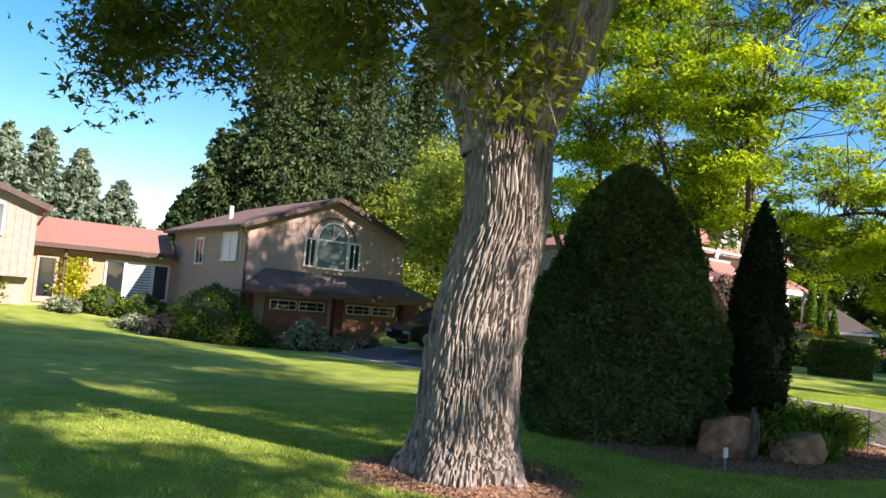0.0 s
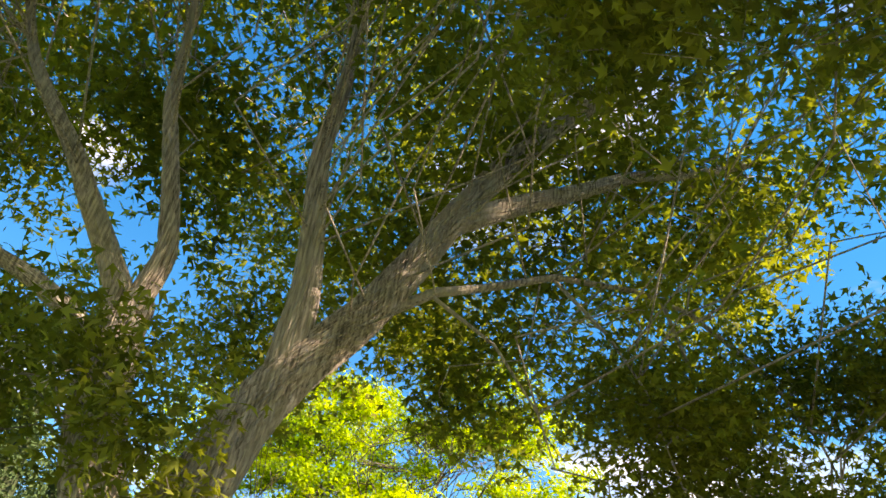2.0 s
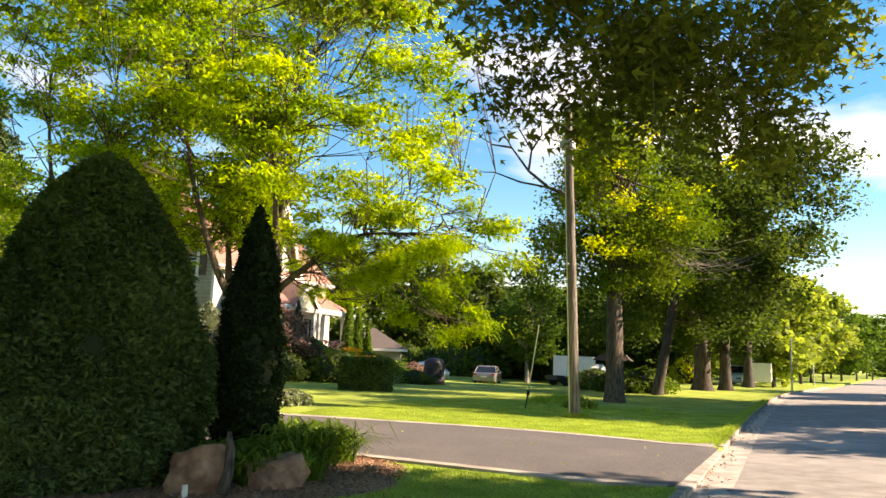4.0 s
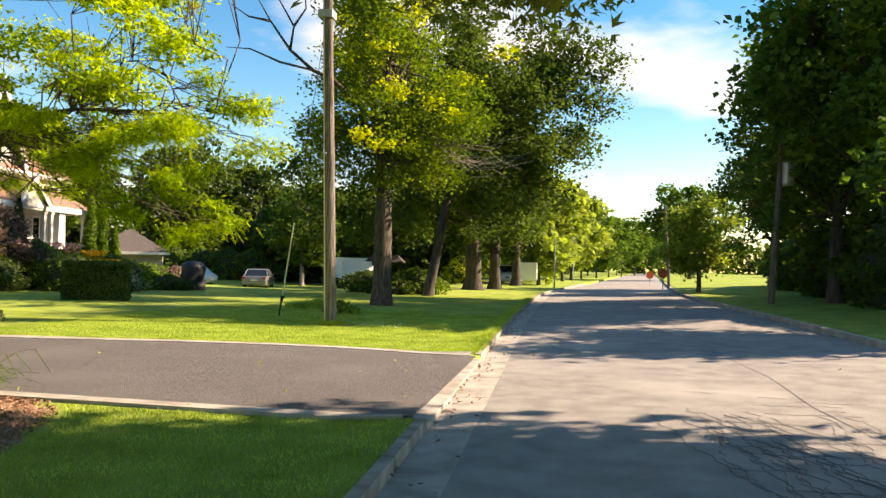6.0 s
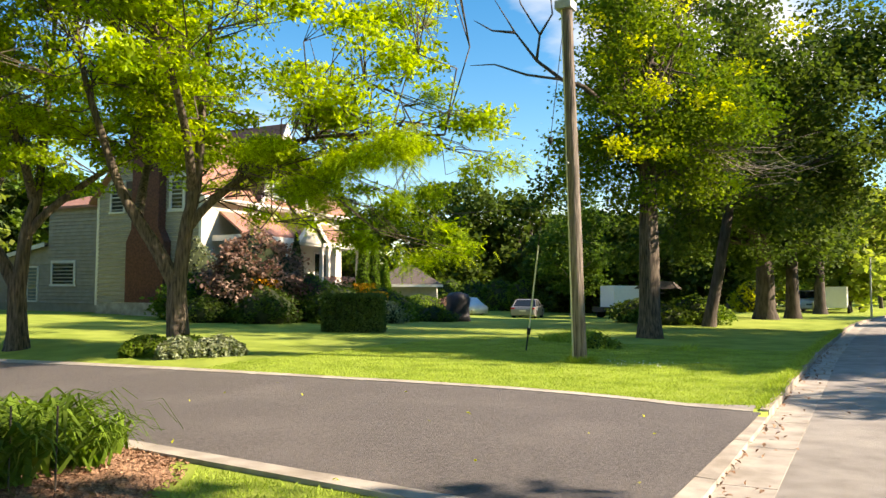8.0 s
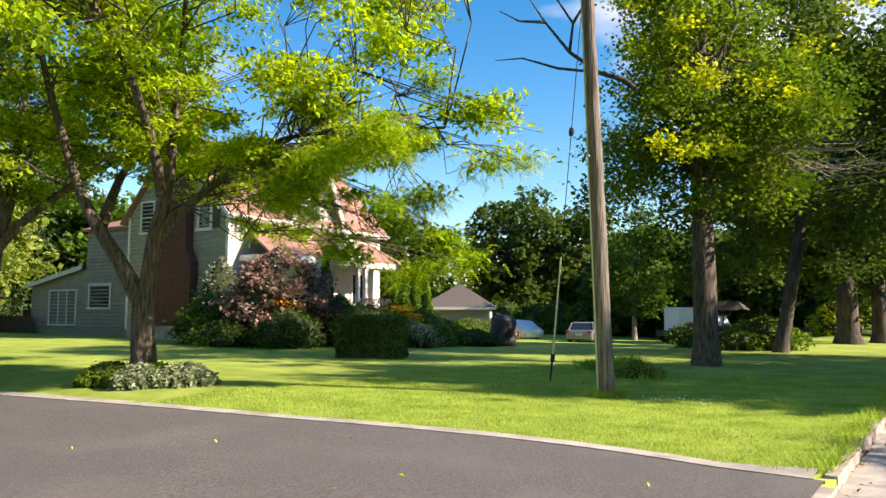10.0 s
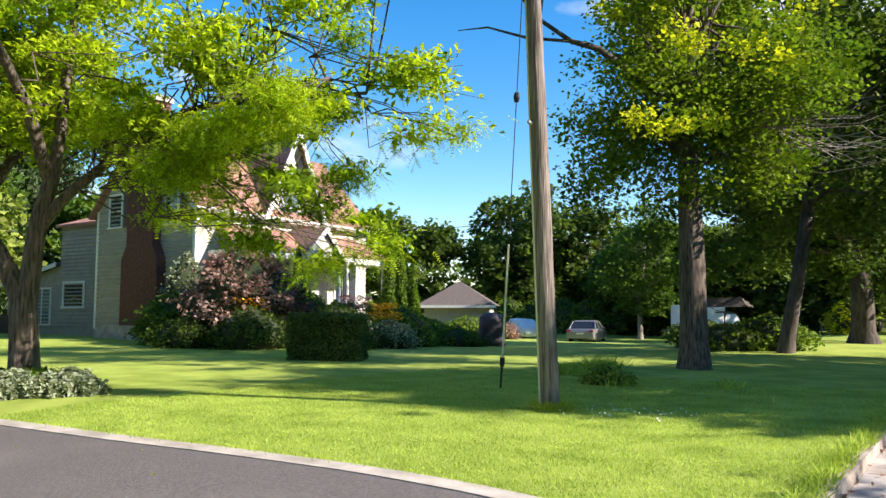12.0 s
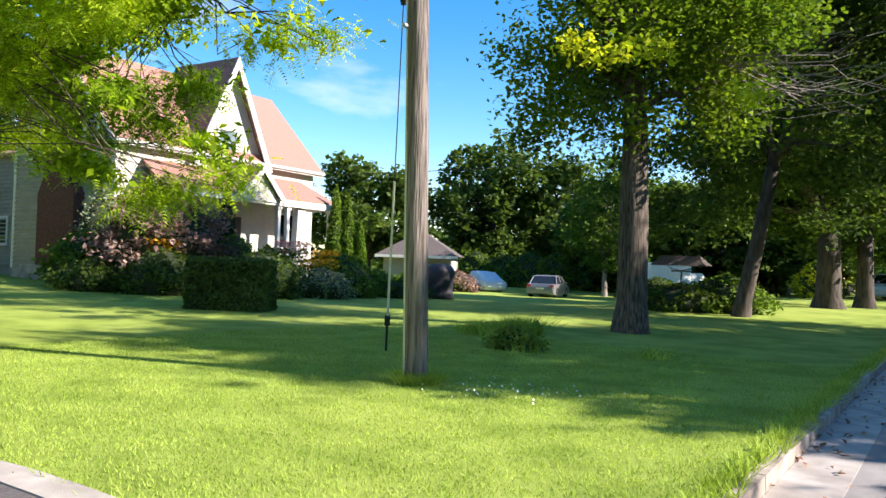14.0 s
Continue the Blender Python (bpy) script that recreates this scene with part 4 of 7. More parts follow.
    l = part("wall_lantern", Shape().box(-43.98, -43.8, 8.0, 8.16, 1.9, 2.25), WHITE_TRIM, h)
    # left wing
    s = Shape()
    s.box(-54, -42.0, -6.5, 5.1, 1.0, 4.5)
    s.box(-54, -42.6, -6.5, 5.05, g, 1.0)
    s.prism([(-42, -6.5, 4.5), (-42, 5.1, 4.5), (-42, -0.7, 6.6)], [(-54, -6.5, 4.5), (-54, 5.1, 4.5), (-54, -0.7, 6.6)])
    part("wing_wall", s, BOARD_PINK, h)
    for strip in battens("x", -6.4, 5.1, 1.0, lambda a: 4.5, -42, 1, 0.34):
        part("batten", strip, BOARD_PINK, h)
    s = Shape()
    for k, ya in ((-1, -6.5), (1, 5.1)):
        s.slab([(-41.5, ya + k * 0.5, 4.5), (-41.5, -0.7, 6.75), (-54.5, -0.7, 6.75), (-54.5, ya + k * 0.5, 4.5)], 0.18)
    part("wing_roof", s, ROOF_RED, h)
    o = [(-41.5, 5.65, 4.55), (-41.5, -0.7, 6.85), (-41.5, -0.7, 6.55), (-41.5, 5.65, 4.25)]
    part("bargeboard", Shape().prism(o, [(x + 0.06, y, z) for x, y, z in o]), FASCIA_BROWN, h)
    part("downpipe", Shape().tube([(-41.5, 5.5, 4.3), (-41.8, 5.2, 3.8), (-41.95, 5.15, 3.6)], [0.06] * 3, 6), FASCIA_BROWN, h)
    window(h, "x", 2.4, 3.6, 3.0, 4.4, -41.98, 1, 1, GLASS)
    h.matrix_world = Matrix.Translation((*home(-38, 15), 0.38)) @ pose(0, 0, 0, 0, 0, 4.0) @ Matrix.Translation((38, -15, 0))


split_level()
# ---- trees ----
def along(ways, start=0.3):
    """Points all along the limbs, from which smaller branches can spring."""
    out = []
    for w in ways:
        w = [Vector(p) for p in w]
        for i, (a, b) in enumerate(zip(w, w[1:])):
            for k in range(5):
                if (i + k / 5) / (len(w) - 1) >= start:
                    out.append(a.lerp(b, k / 5))
        out.append(w[-1])
    return out


def nearest(points, c):
    """One of the nearer points, a little way off and below the clump."""
    c = Vector(c[:3])
    ranked = sorted(points, key=lambda p: (p - c).length + 1.5 * max(0, p.z - c.z))
    return ranked[random.randint(0, min(6, len(ranked) - 1))]


def big_maple():
    """The leaning silver maple with its two great limbs over the kerb."""
    bx, by, bz = -5.86, 4.64, 0.0
    root = thing("maple_tree", (bx, by, bz), "large leaning maple with grey furrowed bark beside the kerb", "tree")
    s = Shape()
    L = lambda *p: [(x - bx, y - by, z - bz) for x, y, z in p]
    s.bark_tube(L((-5.92, 4.56, -0.15), (-5.92, 4.56, 0.2), (-5.91, 4.56, 0.7), (-5.91, 4.57, 1.4), (-5.85, 4.65, 2.1), (-5.78, 4.75, 2.7), (-5.78, 4.75, 3.3), (-5.77, 4.77, 3.85)),
                [0.66, 0.62, 0.55, 0.50, 0.47, 0.46, 0.47, 0.40], 300, 270, 0.05, 3.0, 0.30)
    limbs = [
        ([(-5.9, 4.58, 3.5), (-5.98, 4.47, 3.9), (-6.12, 4.27, 4.45), (-6.22, 4.14, 5.1), (-6.27, 4.07, 5.8), (-6.27, 4.07, 6.3)], 0.33, 0.27),
        ([(-6.27, 4.07, 6.1), (-6.49, 3.76, 6.7), (-6.77, 3.37, 7.4), (-7.02, 3.01, 8.05), (-7.33, 2.58, 8.7), (-7.64, 2.15, 9.5), (-8.1, 1.6, 11.2)], 0.17, 0.05),
        ([(-6.26, 4.08, 6.1), (-6.18, 4.19, 6.9), (-6.24, 4.11, 7.45), (-6.43, 3.84, 8.55), (-6.58, 3.63, 9.4), (-6.65, 3.54, 10.3), (-6.8, 3.3, 12.2)], 0.16, 0.05),
        ([(-6.25, 4.1, 5.45), (-6.5, 3.75, 5.85), (-6.84, 3.27, 6.2), (-7.16, 2.82, 6.41), (-7.47, 2.39, 6.71), (-8.6, 1.2, 7.6)], 0.15, 0.04),
        ([(-5.76, 4.78, 3.5), (-5.66, 4.92, 4.0), (-5.5, 5.12, 4.5), (-5.36, 5.33, 5.25), (-5.11, 5.68, 6.06), (-4.76, 6.16, 6.87), (-4.47, 6.58, 7.82), (-4.13, 7.04, 9.0), (-3.69, 7.66, 10.4), (-3.04, 8.57, 12.0), (-2.3, 9.5, 13.6)], 0.40, 0.13),
        ([(-5.2, 5.56, 6.0), (-5.2, 5.57, 6.6), (-5.2, 5.57, 7.1), (-5.25, 5.49, 7.9), (-5.35, 5.35, 9.3), (-5.31, 5.4, 10.5), (-5.32, 5.39, 12.4)], 0.24, 0.09),
        ([(-4.2, 6.95, 8.8), (-3.57, 7.84, 9.64), (-2.94, 8.71, 10.39), (-2.3, 9.6, 11.2), (-1.6, 10.56, 11.8), (-0.6, 11.9, 12.8)], 0.19, 0.05),
        ([(-4.6, 6.4, 7.1), (-4.22, 6.92, 7.63), (-3.84, 7.45, 7.93), (-3.18, 8.37, 8.53), (-2.35, 9.54, 8.79), (-1.83, 10.25, 8.7), (-1.2, 11.0, 8.2)], 0.08, 0.02),
        ([(-2.1, 9.9, 8.75), (-1.85, 10.23, 7.65), (-1.64, 10.52, 6.84), (-1.5, 10.7, 5.7)], 0.035, 0.01),
        ([(-3.2, 8.4, 8.5), (-2.6, 8.9, 7.7), (-2.2, 9.2, 6.9), (-2.0, 9.4, 6.0)], 0.03, 0.008),
        ([(-1.8, 10.3, 8.7), (-0.9, 10.6, 7.6), (-0.4, 10.9, 6.6), (-0.1, 11.2, 5.4)], 0.04, 0.008),
        ([(-7.5, 2.3, 6.7), (-8.8, 2.5, 6.5), (-9.9, 2.6, 5.9), (-10.7, 2.5, 4.9)], 0.045, 0.01),
        ([(-7.2, 2.7, 6.4), (-8.4, 3.2, 6.3), (-9.5, 3.5, 5.7), (-10.2, 3.5, 5.0)], 0.04, 0.01),
        ([(-4.3, 6.8, 7.6), (-3.6, 7.5, 7.0), (-3.2, 8.0, 6.2), (-3.1, 8.3, 5.6)], 0.03, 0.008),
    ]
    for way, r0, r1 in limbs:
        pts = L(*way)
        if r0 > 0.12:
            s.bark_tube(pts, taper(r0, r1, len(pts)), 120 if r0 > 0.3 else 70, 230 if r0 > 0.3 else 130, 0.036 if r0 > 0.3 else 0.02, r0 * 40)
        else:
            s.tube(pts, taper(r0, r1, len(pts)), 10, 0.15, r0 * 40)
    clumps = ball_clumps((-3.9, 3.2, 8.6), (7.2, 7.2, 4.4), 200, 1.3, low=-0.85, hollow=0.2)
    clumps = [c for c in clumps if c[2] > 7.2 or math.hypot(c[0] + 4, c[1] - 3.2) > 4.2]
    for _ in range(34):
        a = random.uniform(-0.35, 2.0)
        d = random.uniform(3.6, 6.6)
        clumps.append((-4 + d * math.cos(a), 3.2 + d * math.sin(a), random.uniform(4.7, 6.4) + (0.5 if d > 5 and a < 0.7 else 0), 0.7, 0.7, 0.7))
    for _ in range(13):
        a = random.uniform(3.3, 4.2)
        d = random.uniform(3.0, 6.2)
        clumps.append((-4 + d * math.cos(a), 3.2 + d * math.sin(a), random.uniform(3.5, 5.8), 0.7, 0.7, 0.6))
    # Foliage over the street, out of view, added to shade the near lawn.
    for _ in range(30):
        a = random.uniform(-1.1, 0.25)
        d = random.uniform(5.2, 8.2)
        clumps.append((-4 + d * math.cos(a), 3.2 + d * math.sin(a), random.uniform(5.4, 8.0), 0.85, 0.85, 0.7))
    for _ in range(14):
        a = random.uniform(2.5, 4.3)
        d = random.uniform(1.8, 5.2)
        clumps.append((-4 + d * math.cos(a), 3.2 + d * math.sin(a), random.uniform(6.0, 8.6), 0.9, 0.9, 0.8))
    for _ in range(18):
        a = random.uniform(0.25, 1.2)
        d = random.uniform(5.0, 8.5)
        clumps.append((-4 + d * math.cos(a), 3.2 + d * math.sin(a), random.uniform(4.6, 6.4), 0.7, 0.7, 0.7))
    for x, y, z in ((-2.1, 6.9, 4.1), (-1.6, 7.3, 3.9), (-1.0, 7.4, 3.6), (-0.6, 7.3, 4.0), (-0.2, 7.5, 3.5), (0.25, 7.5, 3.8), (0.4, 7.9, 3.4), (0.6, 7.3, 4.1), (-1.7, 6.0, 4.9), (-1.0, 6.4, 4.7), (-0.7, 6.8, 3.9), (-0.2, 6.3, 4.9), (-0.2, 6.8, 4.0), (-1.5, 6.5, 4.3), (0.6, 8.4, 4.4), (-0.6, 8.3, 4.4), (-1.9, 8.0, 4.6),
                    (-7.66, 1.15, 3.5), (-7.66, 1.7, 3.15), (-7.5, 2.1, 3.5), (-7.2, 2.4, 3.9), (-7.4, 1.8, 3.95), (-7.9, 1.5, 4.2), (-6.9, 2.2, 4.4), (-7.0, 1.3, 4.1), (-6.6, 2.6, 4.6), (-3.3, 2.7, 3.15), (-3.2, 3.0, 3.35), (-3.45, 2.5, 3.4), (-3.0, 3.2, 3.0), (-2.9, 2.8, 3.4), (-4.6, 2.2, 3.5), (-4.4, 1.9, 3.7), (-5.0, 2.4, 3.6), (-3.6, 2.2, 3.75), (-2.6, 3.6, 3.7), (-5.4, 2.0, 3.8), (-2.4, 4.2, 3.9)):
        clumps.append((x, y, z, 0.42, 0.42, 0.42))
    def over_foot(c):
        """True where a clump would crowd the open sides of the crown, towards the sun and towards the driveway."""
        dx, dy = c[0] + 3.98, c[1] - 3.2
        along_way, off = dx * 0.927 + dy * 0.375, abs(dx * 0.375 - dy * 0.927)
        side, out = math.atan2(dy, dx), math.hypot(dx, dy)
        if 1.1 < side < 2.4 and out > 2.0 and c[2] < 6.2 or -3.0 < side < -1.4 and out > 2.5 and c[2] < 7.8 and random.random() < 0.55:
            return True
        rise = c[2] - 0.36 - 0.6 * along_way
        return along_way > 0.6 and (off < 1.7 and -0.9 < rise < 3.0 or off < 1.4 and 3.0 <= rise < 4.6 and random.random() < 0.35)

    def grown(x, y, z, a, b, c):
        """The crown's plan, drawn for a smaller tree, at this tree's size and place."""
        u, v = x + 3.98, y - 3.2
        return (1.46 * (u * 0.9986 - v * 0.0523), 1.46 * (u * 0.0523 + v * 0.9986), 0.2 + 1.43 * (z - 0.36), a * 1.46, b * 1.46, c * 1.46)

    clumps = [grown(*c) for c in clumps if not over_foot(c[:3])]
    ends = along([L(*w) for w, _, _ in limbs], 0.4)
    for c in clumps:
        e = nearest(ends, c)
        b = bent(e, c[:3], 0.06, 1.1, 4)
        s.tube(b, taper(0.016, 0.006, len(b)), 5)
        for _ in range(2):
            q = Vector(c[:3]) + Vector((random.uniform(-0.8, 0.8), random.uniform(-0.8, 0.8), random.uniform(-0.9, 0.4)))
            s.tube([b[3], b[3].lerp(q, 0.6) + Vector((0, 0, 0.1)), q], [0.008, 0.006, 0.003], 4)
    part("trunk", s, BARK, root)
    low = [c for c in clumps if c[2] < 8.2]
    high = [c for c in clumps if c[2] >= 8.2]
    part("crown", leaf_cloud("crown", sprays(high, 84000, 0.34, 12, 0.9, 0.8), 0.24, MAPLE_LEAF, 0.8, 0.35, 0.7, lobes=True), MAPLE_LEAF, root)
    part("lower_foliage", leaf_cloud("lower_foliage", sprays(low, 70000, 0.27, 12, 0.9, 0.8), 0.15, MAPLE_LEAF, 0.8, 0.35, 0.7, lobes=True), MAPLE_LEAF, root)


big_maple()


def locust(at, label, reach, leaves, low_branches=(), wide=6.4):
    """A honey locust: short trunk, fork, long level limbs and flat feathery sprays."""
    root = thing("honey_locust_tree", at, label, "tree", "honey locusts on the lawn")
    s = Shape()
    s.bark_tube([(0, 0, -0.2), (0, 0, 0.05), (0, 0.0, 0.5), (-0.03, -0.02, 1.1), (-0.05, -0.03, 1.7), (-0.06, -0.02, 2.0)], [0.42, 0.32, 0.255, 0.235, 0.22, 0.13], 60, 60, 0.016, at[0])
    top = [((-0.05, -0.03, 1.6), (-0.4, -0.35, 2.5), (-1.0, -0.8, 3.7), (-1.4, -1.15, 5.1), (-1.9, -1.5, 7.2), (-2.3, -1.6, 10.4)), ((-0.02, 0, 1.6), (0.1, 0.1, 3.1), (0.2, 0.3, 4.2), (0.1, 0.5, 6.0), (0.2, 0.6, 8.2), (0.5, 0.4, 12.0)),
           ((0.1, 0.1, 3.0), (0.6, 0.5, 3.75), (1.6, 1.35, 4.8), (2.5, 2.0, 5.35), (reach, reach * 0.55, 5.3)), ((0.15, 0.2, 4.0), (0.8, -0.6, 5.2), (1.6, -1.8, 6.4), (2.4, -3.0, 7.0)),
           ((-0.8, -0.6, 3.3), (-1.8, 0.4, 4.6), (-3.0, 1.6, 5.6), (-4.2, 2.6, 6.0))]
    for k, w in enumerate(top):
        s.bark_tube(w, taper(0.19 if k < 2 else 0.13, 0.03, len(w)), 28, 70, 0.008, at[0] + k)
    clumps = []
    for x, y, z in [w[k] for w in top for k in (2, 3, -1)]:
        for _ in range(5):
            r = random.uniform(0.8, 1.4)
            clumps.append((x + random.gauss(0, 1.5), y + random.gauss(0, 1.5), z + random.gauss(0.6, 0.9), r, r, 0.38))
    for c in ball_clumps((0.2, 0, 9.6), (wide, wide, 6.3), 84, 1.1, low=-0.62):
        clumps.append((*c[:5], 0.45))
    clumps = [c for c in clumps if c[2] > 4.3 + 0.1 * abs(c[0])]
    clumps += list(low_branches)
    tips = along(top, 0.25)
    for c in clumps:
        e = nearest(tips, c)
        b = bent(e, c[:3], 0.12, 1.4, 6)
        s.tube(b, taper(0.022, 0.006, len(b)), 5)
        for _ in range(3):
            q = Vector(c[:3]) + Vector((random.uniform(-1, 1) * c[3], random.uniform(-1, 1) * c[4], random.uniform(-1, 0.6) * c[5]))
            s.tube([b[2], b[3].lerp(q, 0.5), q], [0.014, 0.01, 0.005], 4)
    part("trunk", s, BARK_LOCUST, root, smooth=True)
    places = sprays(clumps, leaves, 0.17, 18, 1.1, 0.4)
    if low_branches:
        part("hanging_foliage", feather_cloud("hanging_foliage", sprays(low_branches, 9000, 0.2, 9, 1.1, 0.5), 0.27, LOCUST_LEAF), LOCUST_LEAF, root)
    part("crown", leaf_cloud("crown", places, 0.165, LOCUST_LEAF, 0.42, 0.35, 0.5), LOCUST_LEAF, root)


locust((-14.45, 20.3, gz(-14.45, 20.3)), "honey locust with yellow-green feathery leaves beside the driveway", 5.6, 84000,
       [(x, y, z, 0.55, 0.55, 0.28) for x, y, z in ((4.9, 2.1, 3.6), (5.8, 2.9, 3.0), (6.3, 3.2, 4.5), (7.0, 3.7, 4.6), (6.6, 3.4, 5.6), (5.6, 2.6, 6.2), (3.6, 1.0, 3.9), (4.2, 1.5, 4.6), (5.2, 2.6, 5.0), (6.1, 3.0, 2.5))] + [(random.uniform(0.5, 5.5), random.uniform(0.2, 3.4), random.uniform(3.9, 5.3), 0.75, 0.75, 0.3) for _ in range(16)] + [(x + 14.2 + random.gauss(0, 0.25), random.uniform(2.2, 3.6), z - gz(-14.2, 20.5), 0.6, 0.6, 0.28) for x, z in ((-15.1, 4.7), (-13.6, 4.6), (-12.1, 4.0), (-11.0, 4.3), (-10.0, 3.5), (-10.6, 2.9), (-8.9, 2.45), (-12.9, 3.6), (-14.4, 3.8), (-11.6, 3.4), (-13.2, 5.2), (-11.6, 5.0))])
locust((-19.4, 19.3, gz(-19.4, 19.3)), "honey locust with yellow-green feathery leaves on the lawn", 3.4, 60000, (), 5.2)

leafy_tree("maple_tree", (-6.95, 34.4, 0.1), 15, 0.36, 5.2, ((0.4, 0.2, 9.5), (3.5, 3.5, 4.8)), 54, 0.9, 42000, 0.145, BARK_LOCUST, NORWAY_LEAF, "tall street maple with green leaves and sprays coloured as sunlit", low=-0.75, group="street trees", aspect=0.8,
           extra=[(-0.9, -0.4, 5.0, 0.5, 0.5, 0.5), (0.2, -0.6, 5.0, 0.8, 0.8, 0.6), (-1.9, -1.2, 5.6, 0.8, 0.8, 0.6), (1.9, 1.0, 5.2, 0.9, 0.9, 0.6)])
leafy_tree("maple_tree", (-6.95, 44.6, -0.1), 17, 0.27, 5.5, ((1.2, 0.6, 10), (7.2, 6.5, 6.8)), 90, 1.35, 60000, 0.22, BARK_DARK, DARK_LEAF, "tall dark-leaved maple leaning over the lawn", lean=(0.9, 0.3), low=-0.85, group="street trees", aspect=0.8,
           extra=[(-3.2, 1.0, 4.0, 1.2, 1.2, 0.9), (-4.6, 2.6, 3.6, 1.2, 1.2, 0.8), (-1.6, 3.0, 3.7, 1.1, 1.1, 0.8), (2.2, 3.4, 3.8, 1.2, 1.2, 0.8), (-6.4, 1.0, 4.6, 1.3, 1.3, 1.0), (-6.2, -3.4, 6.6, 1.4, 1.4, 1.2), (-5.0, -2.6, 8.5, 1.4, 1.4, 1.2), (3.6, 2.2, 5.6, 1.6, 1.6, 1.2), (7.5, 2, 8.5, 1.6, 1.6, 1.3), (5.5, 1.0, 6.5, 1.4, 1.4, 1.0), (7.4, 0, 13.4, 1.4, 1.4, 1.3), (8.6, 0, 10.6, 1.3, 1.3, 1.3), (7.5, 0, 8.2, 1.2, 1.2, 1.1), (6.4, 0, 6.3, 1.1, 1.1, 1.0), (4.7, 0, 7.0, 1.3, 1.3, 1.2), (8.8, 0, 12.6, 1.3, 1.3, 1.2), (6.3, 0, 11.5, 1.5, 1.5, 1.4)])
for x, y, r in ((-6.1, 57, 0.55), (-4.9, 60, 0.42), (-4.2, 72, 0.4)):
    wide = 5.4 if y < 70 else 3.2
    leafy_tree("maple_tree", (x, y, gz(x, y)), 15, r, 4.0, ((-1.2, 0, 8.2), (wide, wide, 5.6)), 52, 1.6 if y < 70 else 1.1, 26000, 0.32, BARK_DARK, DARK_LEAF, "old street maple with a thick grey trunk", group="street trees", aspect=0.8)
for x, y, h in ((-5, 80, 11), (-5.5, 90, 11), (-5, 101, 12), (-5, 113, 12), (-4.5, 128, 13), (-2.5, 145, 13), (0, 165, 13), (4, 190, 14), (11, 225, 15), (19, 258, 15), (28, 292, 16), (38, 325, 16), (50, 360, 17), (-12, 85, 11), (-14, 125, 13), (-9, 150, 14), (-4, 185, 15), (5, 215, 16), (26, 240, 15), (36, 262, 16), (46, 290, 16)):
    x += bend(y) - 0.0006 * max(0, y - 100) ** 2
    leafy_tree("street_tree", (x, y, gz(x, y)), h, 0.16, h * 0.3, ((0, 0, h * 0.55), (h * 0.38, h * 0.38, h * 0.46)), 30, 1.5, 4000, 0.65, BARK_LOCUST, PALE_LEAF if y < 130 else MID_LEAF, "young street tree with pale green leaves", group="trees along the street", aspect=0.8)
# Yellow leaf colour paints the sunlit outer clumps of the street maple.
gold = thing("painted_sunlit_spray", (-6.75, 34.35, 0.28), "street maple sprays coloured yellow to look sunlit", "foliage")
for x, y, z, r in ((-5.7, 31.0, 7.8, 0.55), (-5.2, 31.0, 5.9, 0.45), (-6.3, 31.0, 5.95, 0.35), (-2.4, 31.2, 6.9, 0.5), (-4.35, 31.0, 7.6, 0.5), (-7.1, 31.2, 6.4, 0.35), (-3.4, 31.2, 4.85, 0.5), (-3.6, 31.0, 7.0, 0.5), (-7.7, 31.0, 9.2, 0.6), (-6.4, 30.8, 9.4, 0.7), (-5.8, 31.0, 8.1, 0.5), (-3.4, 31.0, 8.3, 0.6), (-1.9, 31.3, 9.3, 0.6), (-7.8, 31.2, 10.5, 0.7), (-5.0, 30.8, 10.6, 0.7), (-3.4, 31.0, 11.4, 0.7)):
    part("spray", leaf_cloud("spray", sprays([(x + 6.75, y - 34.35, z - 0.28, r, r, r * 0.6)], 132, 0.2, 12, 1.0, 0.6), 0.14, YELLOW_LEAF, 0.8), YELLOW_LEAF, gold)["kind"] = "stuff"
bare = thing("bare_twig_tangle", (-5.2, 35.6, 0.3), "tangle of bare grey twigs under the street maple", "branch")
s = Shape()
for k in range(46):
    a = Vector((random.uniform(-1.5, 0.6), random.uniform(-0.5, 1.5), random.uniform(5.6, 7.2)))
    b = a + Vector((random.uniform(1.2, 3.6), random.uniform(-1.2, 1.0), random.uniform(-1.2, 0.8)))
    w = bent(a, b, -0.06, 0.8, 4)
    s.tube(w, taper(0.022, 0.006, len(w)), 4)
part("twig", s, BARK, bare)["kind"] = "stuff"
# far side of the street
def across(x, y):
    """The far side lies nearer than its spacing along the street suggests."""
    y = 5 + (y - 5) * 0.83
    return x - 3.7 + bend(y), y


